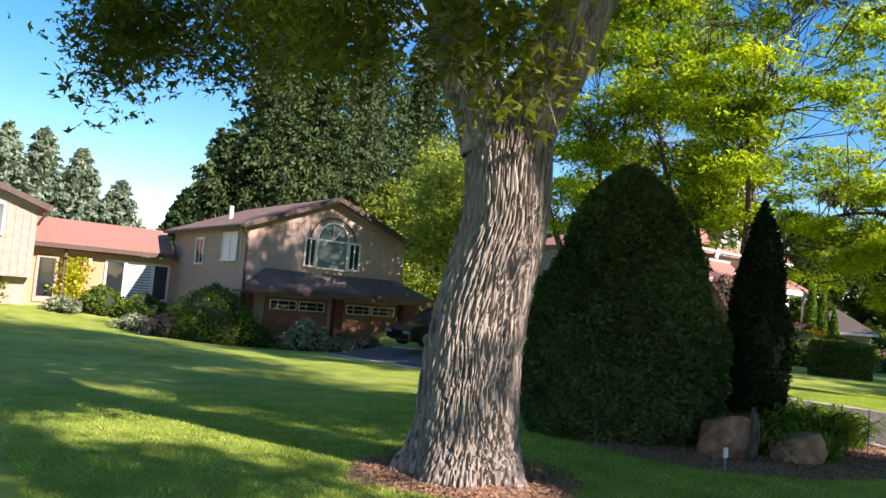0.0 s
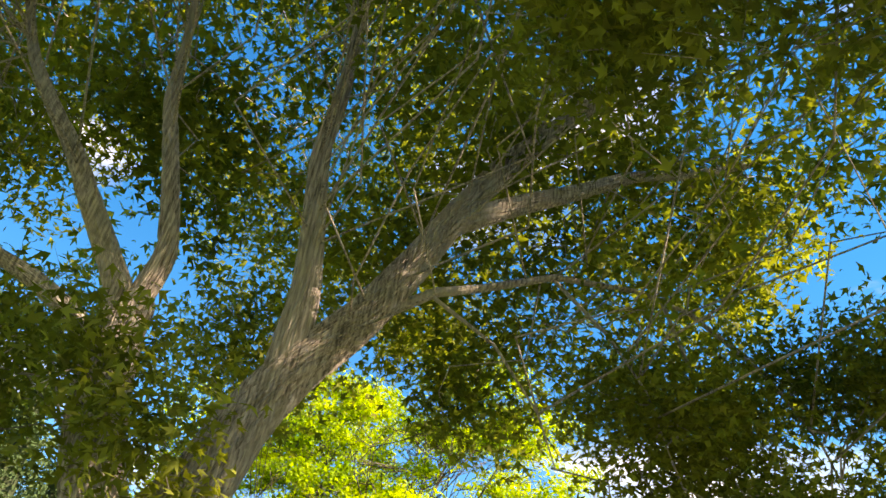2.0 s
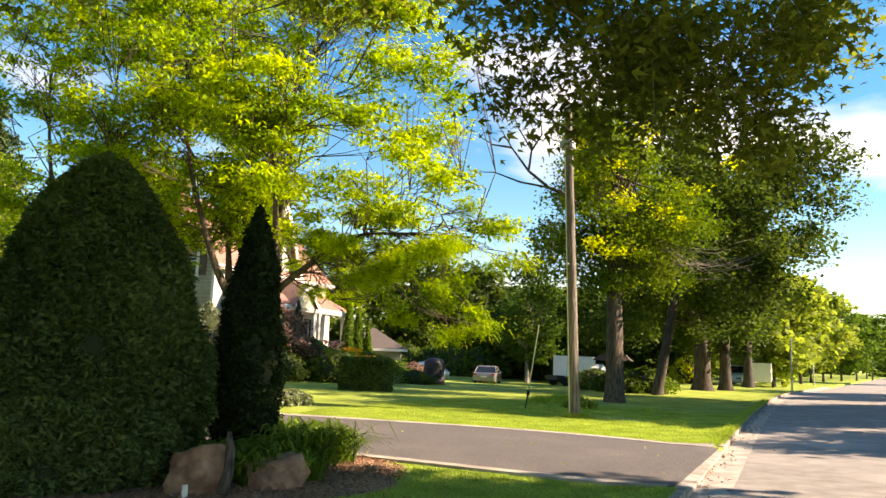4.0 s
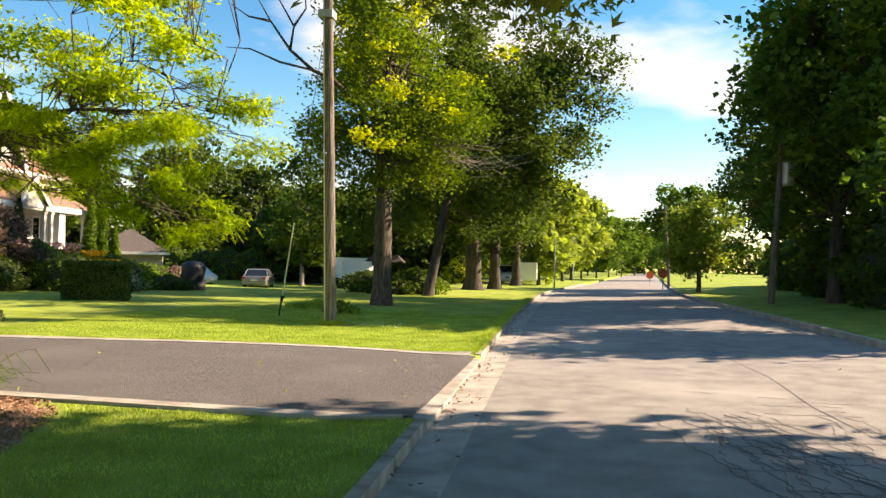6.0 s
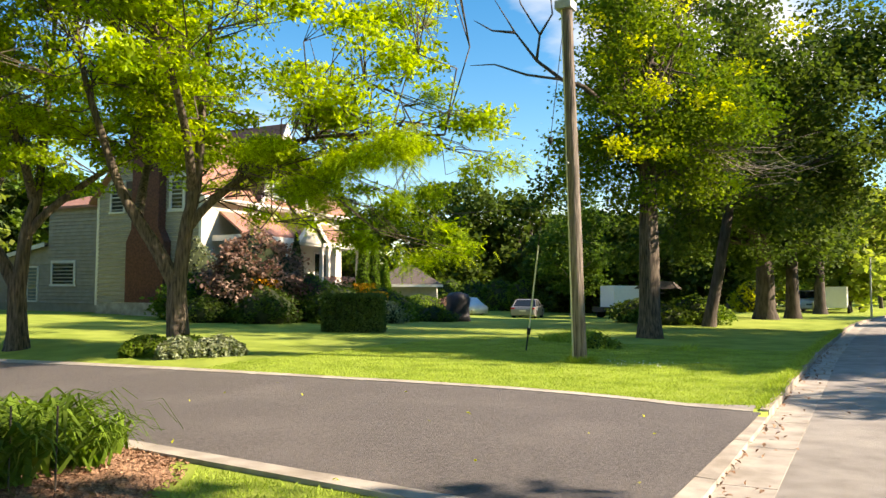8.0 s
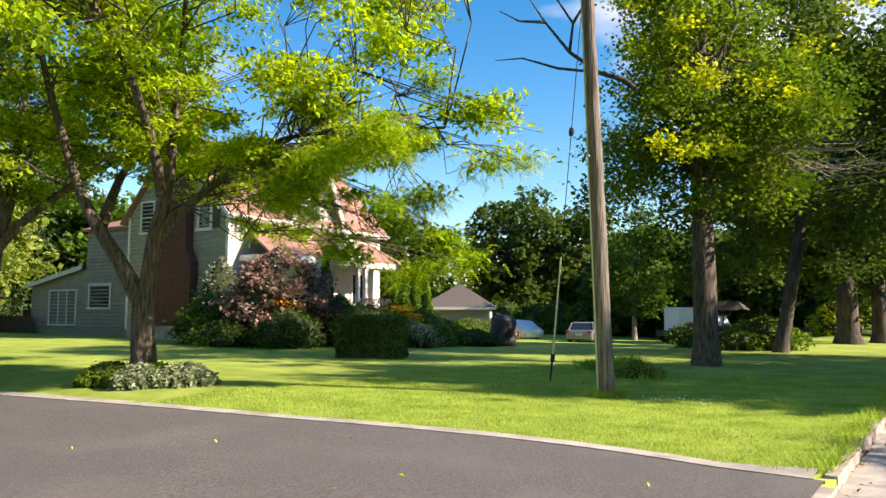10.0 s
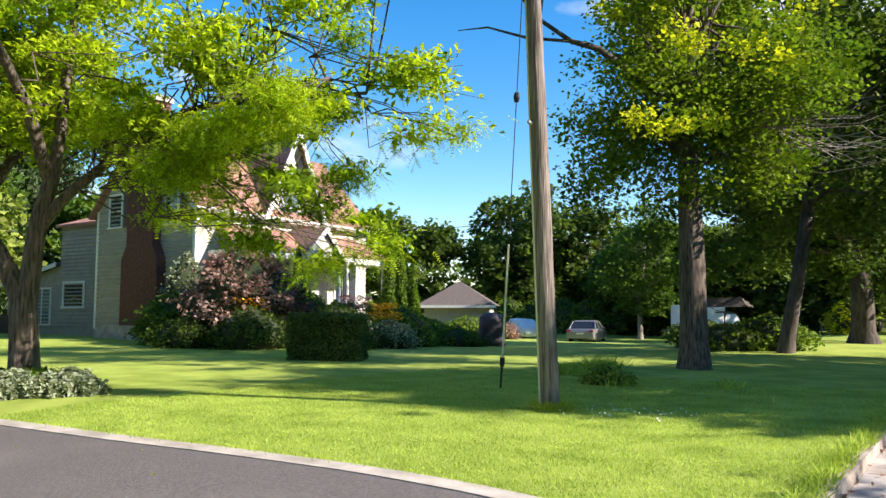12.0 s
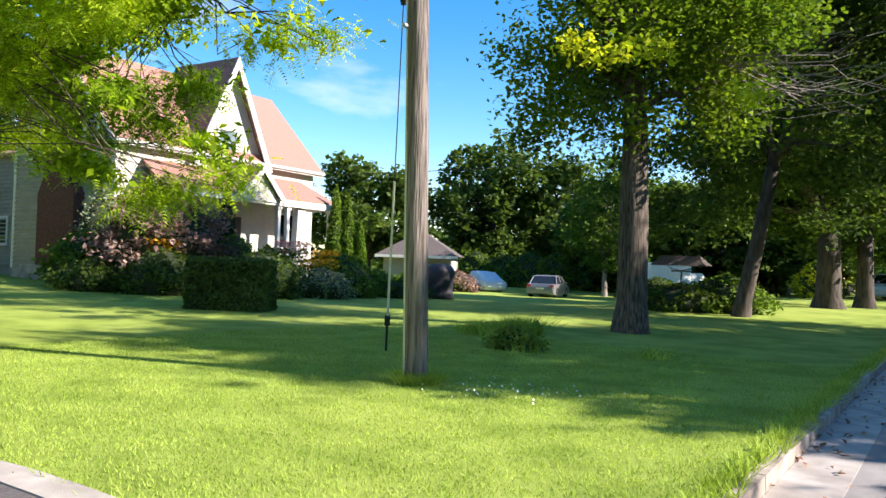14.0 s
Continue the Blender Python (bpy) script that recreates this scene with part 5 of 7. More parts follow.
# Out of view: a tree added with a high crown to shade the lawn.
leafy_tree("maple_tree", (*across(17.5, 14.6), gz(*across(17.5, 14.6))), 26, 0.32, 14, ((0, 0, 22.2), (3.4, 3.4, 3.0)), 38, 1.4, 9000, 0.45, BARK_DARK, MID_LEAF, "tall maple among seen and added shade trees across the street", group="trees across the street", aspect=0.8)
# The first three stand out of view, added to shade lawn and road.
for x, y, h, m, n in ((15.5, 17.6, 22.5, MID_LEAF, 14000), (17.5, 9.8, 23, MID_LEAF, 5000), (17.5, 2.0, 24, MID_LEAF, 7000), (15.5, 31.5, 9.3, MID_LEAF, 7000), (16, 42, 18, MID_LEAF, 22000), (15.5, 47, 15, MID_LEAF, 13000),
                      (17.2, 56, 16, DARK_LEAF, 13000), (23, 50, 17, DARK_LEAF, 10000), (30, 62, 18, DARK_LEAF, 10000), (19, 84, 15, DARK_LEAF, 14000), (27, 76, 18, DARK_LEAF, 10000)):
    x, y = across(x, y)
    h *= 0.87
    leafy_tree("maple_tree", (x, y, gz(x, y)), h, 0.3, h * 0.25, ((0, 0, h * 0.6), (h * (0.30 if h < 18 else 0.12), h * (0.30 if h < 18 else 0.12), h * 0.40)), 54, 1.35 + 0.03 * max(0, h - 16), n, 0.32 + 0.02 * max(0, h - 16), BARK_DARK, m, "tall maple among seen and added shade trees across the street", group="trees across the street", aspect=0.8, low=-0.9)
for x in range(4):
    clipped("wild_hedge", (*across(17.4 + x * 1.2, 40 + x * 13), 0.5), [(0, 2.2), (1.5, 2.8), (3.0, 2.4), (4.2, 0.8)], 5000, DARK_LEAF, "dense dark undergrowth behind the verge", "hedge", 0.34, 0.7, (1.0, 2.6), 0.2, "undergrowth across the street")
leafy_tree("street_tree", (8.9, 57, gz(8.9, 57)), 6, 0.16, 1.4, ((0, 0, 3.6), (2.3, 2.3, 2.5)), 34, 0.7, 9000, 0.22, BARK_LOCUST, PALE_LEAF, "small bright green tree beside the stop sign", aspect=0.8)
leafy_tree("street_tree", (18.5, 125, gz(18.5, 125)), 14, 0.3, 3, ((0, 0, 9), (6, 6, 5)), 30, 2.0, 9000, 0.6, BARK_DARK, MID_LEAF, "large round tree beyond the crossing", aspect=0.8)
# behind the farmhouse
for x, y, h, w, m in ((-52, 76, 13, 6.5, DARK_LEAF), (-42, 84, 15, 6.0, DARK_LEAF), (-36, 88, 13, 5.5, DARK_LEAF), (-62, 70, 11, 6, DARK_LEAF), (-28, 92, 11, 5, MID_LEAF), (-22, 96, 11, 5, DARK_LEAF), (-15, 92, 12, 5.5, DARK_LEAF), (-20.5, 78.5, 9.5, 4.2, DARK_LEAF), (-13.5, 80, 9.5, 4.0, DARK_LEAF), (-27.5, 80, 8.5, 3.6, DARK_LEAF), (-74, 62, 13, 7, MID_LEAF), (-60, 48, 12, 6, MID_LEAF), (-56, 32, 11, 5.5, PALE_LEAF), (-66, 40, 14, 7, MID_LEAF)):
    leafy_tree("garden_tree", (x, y, gz(x, y)), h, 0.32, h * 0.15, ((0, 0, h * 0.52), (w, w, h * 0.48)), 60, 2.0, 13000, 0.55, BARK_DARK, m, "large rounded dark-green tree behind the garden", group="trees behind the farmhouse", aspect=0.8)
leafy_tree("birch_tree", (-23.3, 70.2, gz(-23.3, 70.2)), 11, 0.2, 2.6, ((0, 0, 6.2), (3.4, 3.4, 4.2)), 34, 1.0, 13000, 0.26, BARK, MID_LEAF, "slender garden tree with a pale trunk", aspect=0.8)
# behind the split-level house
for x, y, h, r in ((-54.5, 16.2, 9.5, 3.6), (-54.5, 18.4, 14.5, 5.0), (-53.5, 21.8, 21.5, 6.0), (-56, 26.5, 26, 7.5), (-59, 33, 29, 8.0), (-61, 40, 29, 8.0), (-58, 23.5, 24, 7.0), (-62, 47, 24, 7.0)):
    x, y = home(x, y)
    spruce((x, y, gz(x, y) - 0.2), h, r, 24000, SPRUCE_LEAF, "tall dense dark-green conifer behind the house", 0.46)
for x, y, h, r in ((-112, 5.5, 20.0, 6.6), (-110, 10.2, 20.4, 6.8), (-111, 14.6, 20.6, 6.8), (-110, 19.2, 18.4, 6.6), (-108, 24, 14.8, 6.0)):
    x, y = home(x, y)
    spruce((x, y, gz(x, y)), h - gz(x, y), r, 18000, BLUE_SPRUCE, "blue-grey spruce behind the low roof", 0.8)
for x, y, h in ((-29.8, 22.0, 9.5), (-37, 25.8, 11), (-51, 34.5, 7)):
    x, y = home(x, y)
    leafy_tree("garden_tree", (x, y, gz(x, y)), h, 0.16, 2.0, ((0, 0, h * 0.55), (2.5, 2.5, h * 0.42)), 30, 1.1, 12000, 0.24, BARK_DARK, PALE_LEAF, "light-leaved tree between the two houses", group="trees between the houses", aspect=0.7)

def far_woods():
    """A belt of distant trees that closes the view."""
    cl = []
    for k in range(150):
        a = math.radians(random.uniform(-100, 28))
        d = random.uniform(150, 230)
        x, y = d * math.sin(a), d * math.cos(a) + 10
        if abs(x - bend(y) - 5) < 16:
            continue
        r = random.uniform(4, 7)
        cl.append((x, y, gz(x, y) + random.uniform(2, 7), r, r, r * 0.9))
    for k in range(120):
        x, y = random.uniform(-60, 170), random.uniform(330, 380)
        r = random.uniform(4, 8)
        cl.append((x, y, gz(x, y) + random.uniform(0, 9), r, r, r))
    ob = part("far_woods", leaf_cloud("far_woods", sprays(cl, 36000, 1.2, 6, 0.5, 0.8), 2.2, DARK_LEAF, 0.8, 0.2), DARK_LEAF)
    tagged(ob, "distant dark-green belt of woods behind the gardens", "woods", "", "stuff")


far_woods()


def dead_branch():
    """A bare forked branch that sticks out of the street maple's crown."""
    root = thing("bare_branch", (-7.0, 34.2, 7.2), "bare dead branch sticking out of the street maple", "branch")
    s = Shape()
    o = Vector((-7.0, 34.2, 7.2))
    ways = [((-7.0, 34.2, 7.2), (-8.45, 32.0, 8.64), (-9.1, 31.7, 8.9), (-9.9, 31.4, 9.6), (-10.57, 31.1, 10.6), (-11.2, 30.7, 11.8)), ((-9.9, 31.4, 9.6), (-9.8, 31.45, 10.5), (-10.4, 31.2, 11.6), (-10.6, 31.1, 12.4)),
            ((-9.1, 31.7, 8.9), (-10.2, 31.2, 9.1), (-11.2, 30.8, 9.5), (-12.0, 30.5, 9.5)), ((-9.8, 31.45, 10.5), (-9.4, 31.6, 11.2), (-9.5, 31.6, 12.2)), ((-10.57, 31.1, 10.6), (-11.3, 30.8, 10.7), (-11.9, 30.6, 11.1))]
    for k, w in enumerate(ways):
        s.tube([Vector(p) - o for p in w], taper(0.12 if k == 0 else 0.05, 0.012, len(w)), 6, 0.2)
    part("limb", s, BARK_DARK, root, smooth=True)


dead_branch()
# ---- clipped evergreens and the bed by the driveway ----
clipped("clipped_cedar", (-7.9, 8.83, -0.06), [(0.02, 1.36), (0.4, 1.52), (0.9, 1.57), (1.6, 1.50), (2.25, 1.33), (2.9, 1.08), (3.4, 0.86), (3.75, 0.67), (4.03, 0.45), (4.24, 0.21), (4.3, 0.03)], 90000, CEDAR_LEAF, "large egg-shaped clipped cedar, dense and dark green", "shrub", 0.1, 0.36, lump=0.1, fuzz=0.075, droop=0.25)
clipped("juniper", (-6.8, 10.68, 0.1), [(0.0, 0.36), (0.6, 0.46), (1.7, 0.46), (2.6, 0.34), (3.3, 0.19), (3.76, 0.02)], 17000, CYPRESS_LEAF, "narrow upright juniper, nearly black-green", "shrub", 0.09, 0.36, lump=0.18)


def bed():
    s = Shape()
    n, rings = 56, 8
    v = [(-6.7, 10.35, gz(-6.7, 10.35) + 0.07)]
    for r in range(1, rings + 1):
        k = r / rings
        for i in range(n):
            a = 2 * math.pi * i / n
            wob = 1 + 0.06 * math.sin(a * 5 + 1) + 0.03 * math.sin(a * 11)
            x, y = -6.7 + 2.3 * k * wob * math.cos(a), 10.35 + 3.0 * k * math.sin(a)
            v.append((x, y, gz(x, y) + 0.07 * (1 - k ** 3) + 0.02 * noise.noise(Vector((x * 6, y * 6, 0))) - (0.02 if r == rings else 0)))
    f = [(0, 1 + i, 1 + (i + 1) % n) for i in range(n)]
    for r in range(rings - 1):
        f += [(1 + r * n + i, 1 + (r + 1) * n + i, 1 + (r + 1) * n + (i + 1) % n, 1 + r * n + (i + 1) % n) for i in range(n)]
    tagged(part("mulch_bed", s.add(v, f), MULCH, smooth=True), "mounded planting bed covered in brown bark mulch", "flower bed", "", "structure")
    c = np.stack([-6.7 + RNG.uniform(-1, 1, 14000) * 2.3, 10.35 + RNG.uniform(-1, 1, 14000) * 2.95, np.zeros(14000)], 1)
    q = ((c[:, 0] + 6.7) / 2.25) ** 2 + ((c[:, 1] - 10.35) / 2.92) ** 2
    c = c[q < 1]
    c[:, 2] = [gz(x, y) + 0.075 * (1 - k ** 1.5) + 0.012 for (x, y, _), k in zip(c, q[q < 1])]
    tagged(part("mulch_chips", leaf_cloud("mulch_chips", c, 0.06, MULCH, 0.35, 0.0, 0.5), MULCH), "loose brown bark chips on the bed", "mulch", "", "stuff")


bed()


def trunk_ring():
    """Bare soil and chips round the foot of the old maple."""
    v, f, n = [(-5.9, 4.6, gz(-5.9, 4.6) + 0.05)], [], 48
    for k in (0.5, 0.8, 1.0):
        for i in range(n):
            a = 2 * math.pi * i / n
            r = 1.25 * k * (1 + 0.10 * math.sin(a * 3 + 1) + 0.06 * math.sin(a * 7))
            x, y = -5.9 + r * math.cos(a), 4.6 + r * math.sin(a)
            v.append((x, y, gz(x, y) + 0.035 - (0.05 if k == 1.0 else 0) + 0.012 * noise.noise(Vector((x * 7, y * 7, 1)))))
    f += [(0, 1 + i, 1 + (i + 1) % n) for i in range(n)]
    for r in range(2):
        f += [(1 + r * n + i, 1 + (r + 1) * n + i, 1 + (r + 1) * n + (i + 1) % n, 1 + r * n + (i + 1) % n) for i in range(n)]
    tagged(part("mulch_ring", Shape().add(v, f), MULCH, smooth=True), "ring of bare brown soil round the foot of the maple", "soil", "", "structure")
    q, a = 1.2 * np.sqrt(RNG.uniform(0, 1, 1800)), RNG.uniform(0, 2 * np.pi, 1800)
    x, y = -5.9 + q * np.cos(a), 4.6 + q * np.sin(a)
    tagged(part("bark_chips", leaf_cloud("bark_chips", np.stack([x, y, np.array([gz(b, c) for b, c in zip(x, y)]) + 0.05], 1), 0.06, MULCH, 0.35, 0.0, 0.5), MULCH), "loose bark chips round the foot of the maple", "mulch", "", "stuff")


trunk_ring()


def boulder(at, size, label, seed):
    bm = bmesh.new()
    bmesh.ops.create_icosphere(bm, subdivisions=4, radius=1)
    for vtx in bm.verts:
        p = vtx.co.copy()
        k = 1 + 0.35 * noise.noise(p * 1.3 + Vector((seed, 0, 0))) + 0.12 * noise.noise(p * 4 + Vector((0, seed, 0)))
        p *= k
        p.z = max(-0.6, min(p.z, 0.7 + 0.25 * p.x - 0.2 * p.y) + 0.05 * noise.noise(p * 5))
        p.x = max(-0.9, min(0.9, p.x + 0.15 * p.z)) + 0.05 * noise.noise(p * 6)
        vtx.co = Vector((p.x * size[0], p.y * size[1], p.z * size[2]))
    me = bpy.data.meshes.new("boulder")
    bm.to_mesh(me)
    bm.free()
    me.materials.append(ROCK)
    ob = new("boulder", me)
    ob.matrix_world = pose(*at, 0, 0, seed * 40)
    tagged(ob, label, "rock", "boulders in the bed")


boulder((-6.0, 8.95, 0.3), (0.40, 0.36, 0.40), "squared red-brown boulder on the mulch", 0.9)
boulder((-5.5, 9.75, 0.22), (0.46, 0.36, 0.30), "low rounded brown boulder on the mulch", 2.3)
tagged(part("driftwood", Shape().tube([(-5.6, 8.9, 0.1), (-5.56, 8.95, 0.34), (-5.6, 9.0, 0.55), (-5.65, 9.02, 0.78)], [0.07, 0.05, 0.045, 0.02], 8, 0.6, 4), BARK_LOCUST, smooth=True), "weathered pale piece of driftwood leaning on a boulder", "driftwood")
tag = thing("plant_label", (-5.24, 7.93, 0.04), "small white plant label on a stake", "plant label")
part("plate", Shape().box(-0.012, 0.012, -0.03, 0.03, 0.2, 0.32), WHITE_TRIM, tag)
part("stake", Shape().rod((0, 0, -0.05), (0, 0, 0.22), 0.006), STEEL, tag)


def lily(at, height, reach, count, label, mat=HOSTA_LEAF, width=0.027, name="day_lily"):
    """A clump of long arching strap leaves."""
    v, f = [], []
    for _ in range(count):
        a = random.uniform(0, 2 * math.pi)
        L = reach * random.uniform(0.5, 1.15)
        h = height * random.uniform(0.6, 1.1)
        c, sn = math.cos(a), math.sin(a)
        ox, oy = random.gauss(0, reach * 0.14), random.gauss(0, reach * 0.14)
        o = len(v)
        for i in range(6):
            t = i / 5
            r, z, w = L * t, h * (1.9 * t - 1.55 * t * t * random.uniform(0.85, 1.05)) - 0.02, width * (1 - t ** 2 * 0.95)
            v += [(ox + c * r - sn * w, oy + sn * r + c * w, z), (ox + c * r + sn * w, oy + sn * r - c * w, z + 0.006)]
        f += [(o + 2 * i, o + 2 * i + 1, o + 2 * i + 3, o + 2 * i + 2) for i in range(5)]
    root = part(name, Shape().add(v, f), mat)
    root.matrix_world = pose(*at)
    return tagged(root, label, "plant", "lilies in the bed")


for x, y, h, r, n in ((-6.1, 9.9, 0.6, 0.8, 220), (-5.9, 10.5, 0.65, 0.9, 240), (-6.0, 11.2, 0.75, 1.0, 240), (-6.4, 11.0, 0.8, 1.0, 220), (-6.2, 11.8, 0.7, 0.9, 160), (-6.6, 12.2, 0.65, 0.8, 140), (-7.2, 12.3, 0.7, 0.9, 160), (-7.6, 11.6, 0.7, 0.9, 140)):
    lily((x, y, gz(x, y) + 0.1), h * 1.18, r, int(n * 0.55), "clump of arching green day lily leaves")
for x, y in ((-6.45, 12.65), (-6.0, 12.1), (-5.75, 9.5), (-5.3, 10.3)):
    lily((x, y, gz(x, y) + 0.06), 0.62, 0.5, 52, "small tuft of upright pale green blades", CEDAR_LIGHT, 0.018, "iris_tuft")
stakes = [(-6.9, 11.3), (-6.6, 11.5), (-5.7, 11.2), (-5.4, 11.4)]
for x, y in stakes:
    st = part("garden_stake", Shape().rod((0, 0, -0.05), (0, 0, 0.62), 0.008, 8), BARK_DARK)
    st.matrix_world = pose(x, y, gz(x, y) + 0.12)
    tagged(st, "short dark wooden garden stake", "stake", "stakes in the bed")

# ground cover round the locust
for k, (x, y, r) in enumerate(((-14.2, 20.3, 0.8), (-13.4, 20.6, 0.6), (-15.0, 19.9, 0.6), (-13.9, 19.9, 0.5))):
    clipped("ground_cover", (x, y, gz(x, y) - 0.02), [(0, r), (0.2, r * 0.95), (0.38, r * 0.5), (0.45, 0.05)], 2600, SILVER_LEAF if k % 2 else BUSH_LEAF, "silvery low ground cover at the foot of the tree", "plant", 0.12, 0.45, lump=0.25, group="ground cover round the tree")


# ---- garden in front of the farmhouse ----
def bush(name, x, y, r, h, n, leaf, label, blade=0.14, group="garden shrubs", squash=(1, 1), z=None):
    if len(label.split()) < 4:
        label += " in the garden bed"
    n = int(n * 0.78)
    clipped(name, (x, y, (gz(x, y) if z is None else z) - 0.05), [(0, r * 0.75), (h * 0.3, r), (h * 0.6, r * 0.9), (h * 0.85, r * 0.5), (h, 0.06)], n, leaf, label, "shrub", blade, 0.6, squash, 0.4, group, fuzz=0.15)


bush("smoke_bush", *farm(-23.8, 33.4), 2.1, 4.3, 13000, PURPLE_LEAF, "large purple-brown smoke bush with pale plumes", 0.2)
bush("shrub", *farm(-22.2, 35.4), 1.1, 2.3, 5000, BUSH_LEAF, "tall leafy green shrub")
bush("shrub", *farm(-27.0, 32.4), 1.3, 2.2, 6000, BUSH_LEAF, "broad-leaved green shrub beside the wall", 0.2)
bush("shrub", *farm(-27.6, 33.5), 1.0, 4.0, 4500, SILVER_LEAF, "tall shrub with silvery-white leaves against the wall", 0.14)
bush("shrub", *farm(-24.6, 31.2), 1.2, 1.2, 4500, DARK_LEAF, "low dark-green shrub", 0.16)
bush("shrub", *farm(-22.2, 32.2), 1.3, 1.6, 5000, DARK_LEAF, "dark-green garden shrub", 0.16)
bush("shrub", *farm(-20.0, 34.6), 1.4, 1.7, 5000, DARK_LEAF, "dark-green garden shrub", 0.16)
bush("shrub", *farm(-19.6, 37.4), 1.2, 1.2, 4000, SILVER_LEAF, "low grey-green lavender mound", 0.12)
bush("shrub", *farm(-20.6, 40.2), 1.3, 1.6, 5000, BUSH_LEAF, "leafy green shrub", 0.16)
bush("shrub", *farm(-22.4, 42.2), 1.2, 1.9, 5000, CEDAR_LIGHT, "bright yellow-green shrub", 0.14)
bush("shrub", *farm(-21.4, 43.4), 1.0, 1.3, 3500, CEDAR_LIGHT, "bright yellow-green shrub", 0.14)
bush("shrub", *farm(-19.6, 43.0), 1.1, 0.9, 3000, DARK_LEAF, "low dark shrub", 0.14)
bush("shrub", *farm(-23.4, 38.4), 1.0, 2.0, 4000, BUSH_LEAF, "green shrub beside the porch", 0.16)
bush("shrub", *farm(-25.0, 35.9), 1.1, 3.0, 4000, BUSH_LEAF, "climbing shrub at the porch corner", 0.16)
for x, y, r, h, m, lab in ((-22.6, 32.6, 0.7, 1.9, ORANGE_FLOWER, "clump of orange coneflowers"), (-20.9, 38.9, 0.8, 1.5, ORANGE_FLOWER, "clump of orange coneflowers"), (-24.1, 40.6, 0.8, 2.3, PINK_FLOWER, "pink flowering shrub by the porch"), (-23.6, 42.4, 0.7, 2.0, ORANGE_FLOWER, "potted yellow and orange flowers")):
    x, y = farm(x, y)
    root = thing("flower_clump", (x, y, gz(x, y)), lab, "flowers", "flowers by the porch")
    n = 330
    a, q = RNG.uniform(0, 6.28, n), r * np.sqrt(RNG.uniform(0, 1, n))
    part("bloom", leaf_cloud("bloom", np.stack([np.cos(a) * q, np.sin(a) * q, h * RNG.uniform(0.75, 1.0, n)], 1), 0.13, m, 0.9, 0.0, 0.4), m, root)["kind"] = "stuff"
    n = 1500
    a, q = RNG.uniform(0, 6.28, n), r * np.sqrt(RNG.uniform(0, 1, n))
    part("stem", leaf_cloud("stem", np.stack([np.cos(a) * q, np.sin(a) * q, h * RNG.uniform(0, 0.85, n)], 1), 0.2, BUSH_LEAF, 0.3, -0.3, 0.5), BUSH_LEAF, root)
for x, y, h, r in ((-25.4, 45.1, 5.5, 0.55), (-24.9, 45.5, 5.0, 0.5), (-24.3, 45.8, 3.6, 0.42)):
    x, y = farm(x, y)
    clipped("pyramid_cedar", (x, y, gz(x, y) - 0.05), [(0, r * 0.8), (h * 0.2, r), (h * 0.55, r * 0.75), (h * 0.85, r * 0.3), (h, 0.02)], 5500, CEDAR_LIGHT, "slender pyramidal cedar, sunlit green", "shrub", 0.15, lump=0.14, group="cedars by the porch")
for x, y, h, r in ((-23.9, 36.5, 4.3, 0.42), (-24.6, 35.6, 2.6, 0.5)):
    x, y = farm(x, y)
    clipped("juniper", (x, y, gz(x, y)), [(0, r * 0.8), (h * 0.25, r), (h * 0.6, r * 0.8), (h * 0.9, r * 0.25), (h, 0.02)], 4000, CYPRESS_LEAF, "narrow dark juniper by the porch", "shrub", 0.13, lump=0.14, group="junipers by the porch")


def box_hedge():
    root = thing("clipped_hedge", (-16.55, 30.05, 0.12), "square clipped dark-green hedge on the lawn", "hedge", turn=31)
    n = 16000
    L, D, H = 1.05, 0.55, 1.4
    p = np.stack([RNG.uniform(-L, L, n), RNG.uniform(-D, D, n), RNG.uniform(0.02, H, n)], 1)
    face = RNG.integers(0, 5, n)
    for k, (ax, val) in enumerate(((0, -L), (0, L), (1, -D), (1, D), (2, H))):
        m = face == k
        p[m, ax] = val + RNG.normal(size=m.sum()) * 0.04
    # The solid box is painted dark as the shade inside the hedge.
    part("dark_core", Shape().box(-L + 0.06, L - 0.06, -D + 0.06, D - 0.06, 0, H - 0.05), CORE, root)
    part("foliage", leaf_cloud("foliage", p, 0.1, CEDAR_LEAF, 0.6, 0.0, 0.9), CEDAR_LEAF, root)


box_hedge()
# shrubs in front of the split-level house
for x, y, r, h, n, m, lab in ((-42.0, 8.4, 1.0, 1.5, 3500, BUSH_LEAF, "rounded green shrub under the window"), (-40.8, 10.2, 1.1, 1.5, 3500, BUSH_LEAF, "rounded green shrub under the window"), (-41.5, 6.6, 0.8, 0.8, 2000, SILVER_LEAF, "low grey-green plant"), (-34.0, 11.4, 1.6, 2.7, 8000, BUSH_LEAF, "large loose green shrub at the house corner"), (-33.4, 13.0, 0.9, 1.2, 3500, DARK_LEAF, "dark green shrub before the garage"), (-35.4, 10.2, 1.2, 1.3, 3500, PURPLE_LEAF, "reddish-brown shrub"), (-32.2, 15.2, 0.9, 1.5, 3000, SILVER_LEAF, "tuft of grey-green ornamental grass"), (-31.6, 16.6, 0.6, 0.7, 1200, SILVER_LEAF, "low grey plant"), (-31.4, 18.0, 0.6, 0.6, 1200, PURPLE_LEAF, "low reddish plant"), (-43.0, 3.0, 1.2, 1.6, 3500, CEDAR_LIGHT, "yellow-green shrub below the wing"), (-39.5, 11.6, 0.9, 1.1, 2400, BUSH_LEAF, "green shrub in the house corner"), (-37.6, 9.0, 0.8, 0.9, 1800, SILVER_LEAF, "low silvery plant")):
    bush("shrub", *home(x, y), r, h, n, m, lab, 0.17, "shrubs before the split-level house")
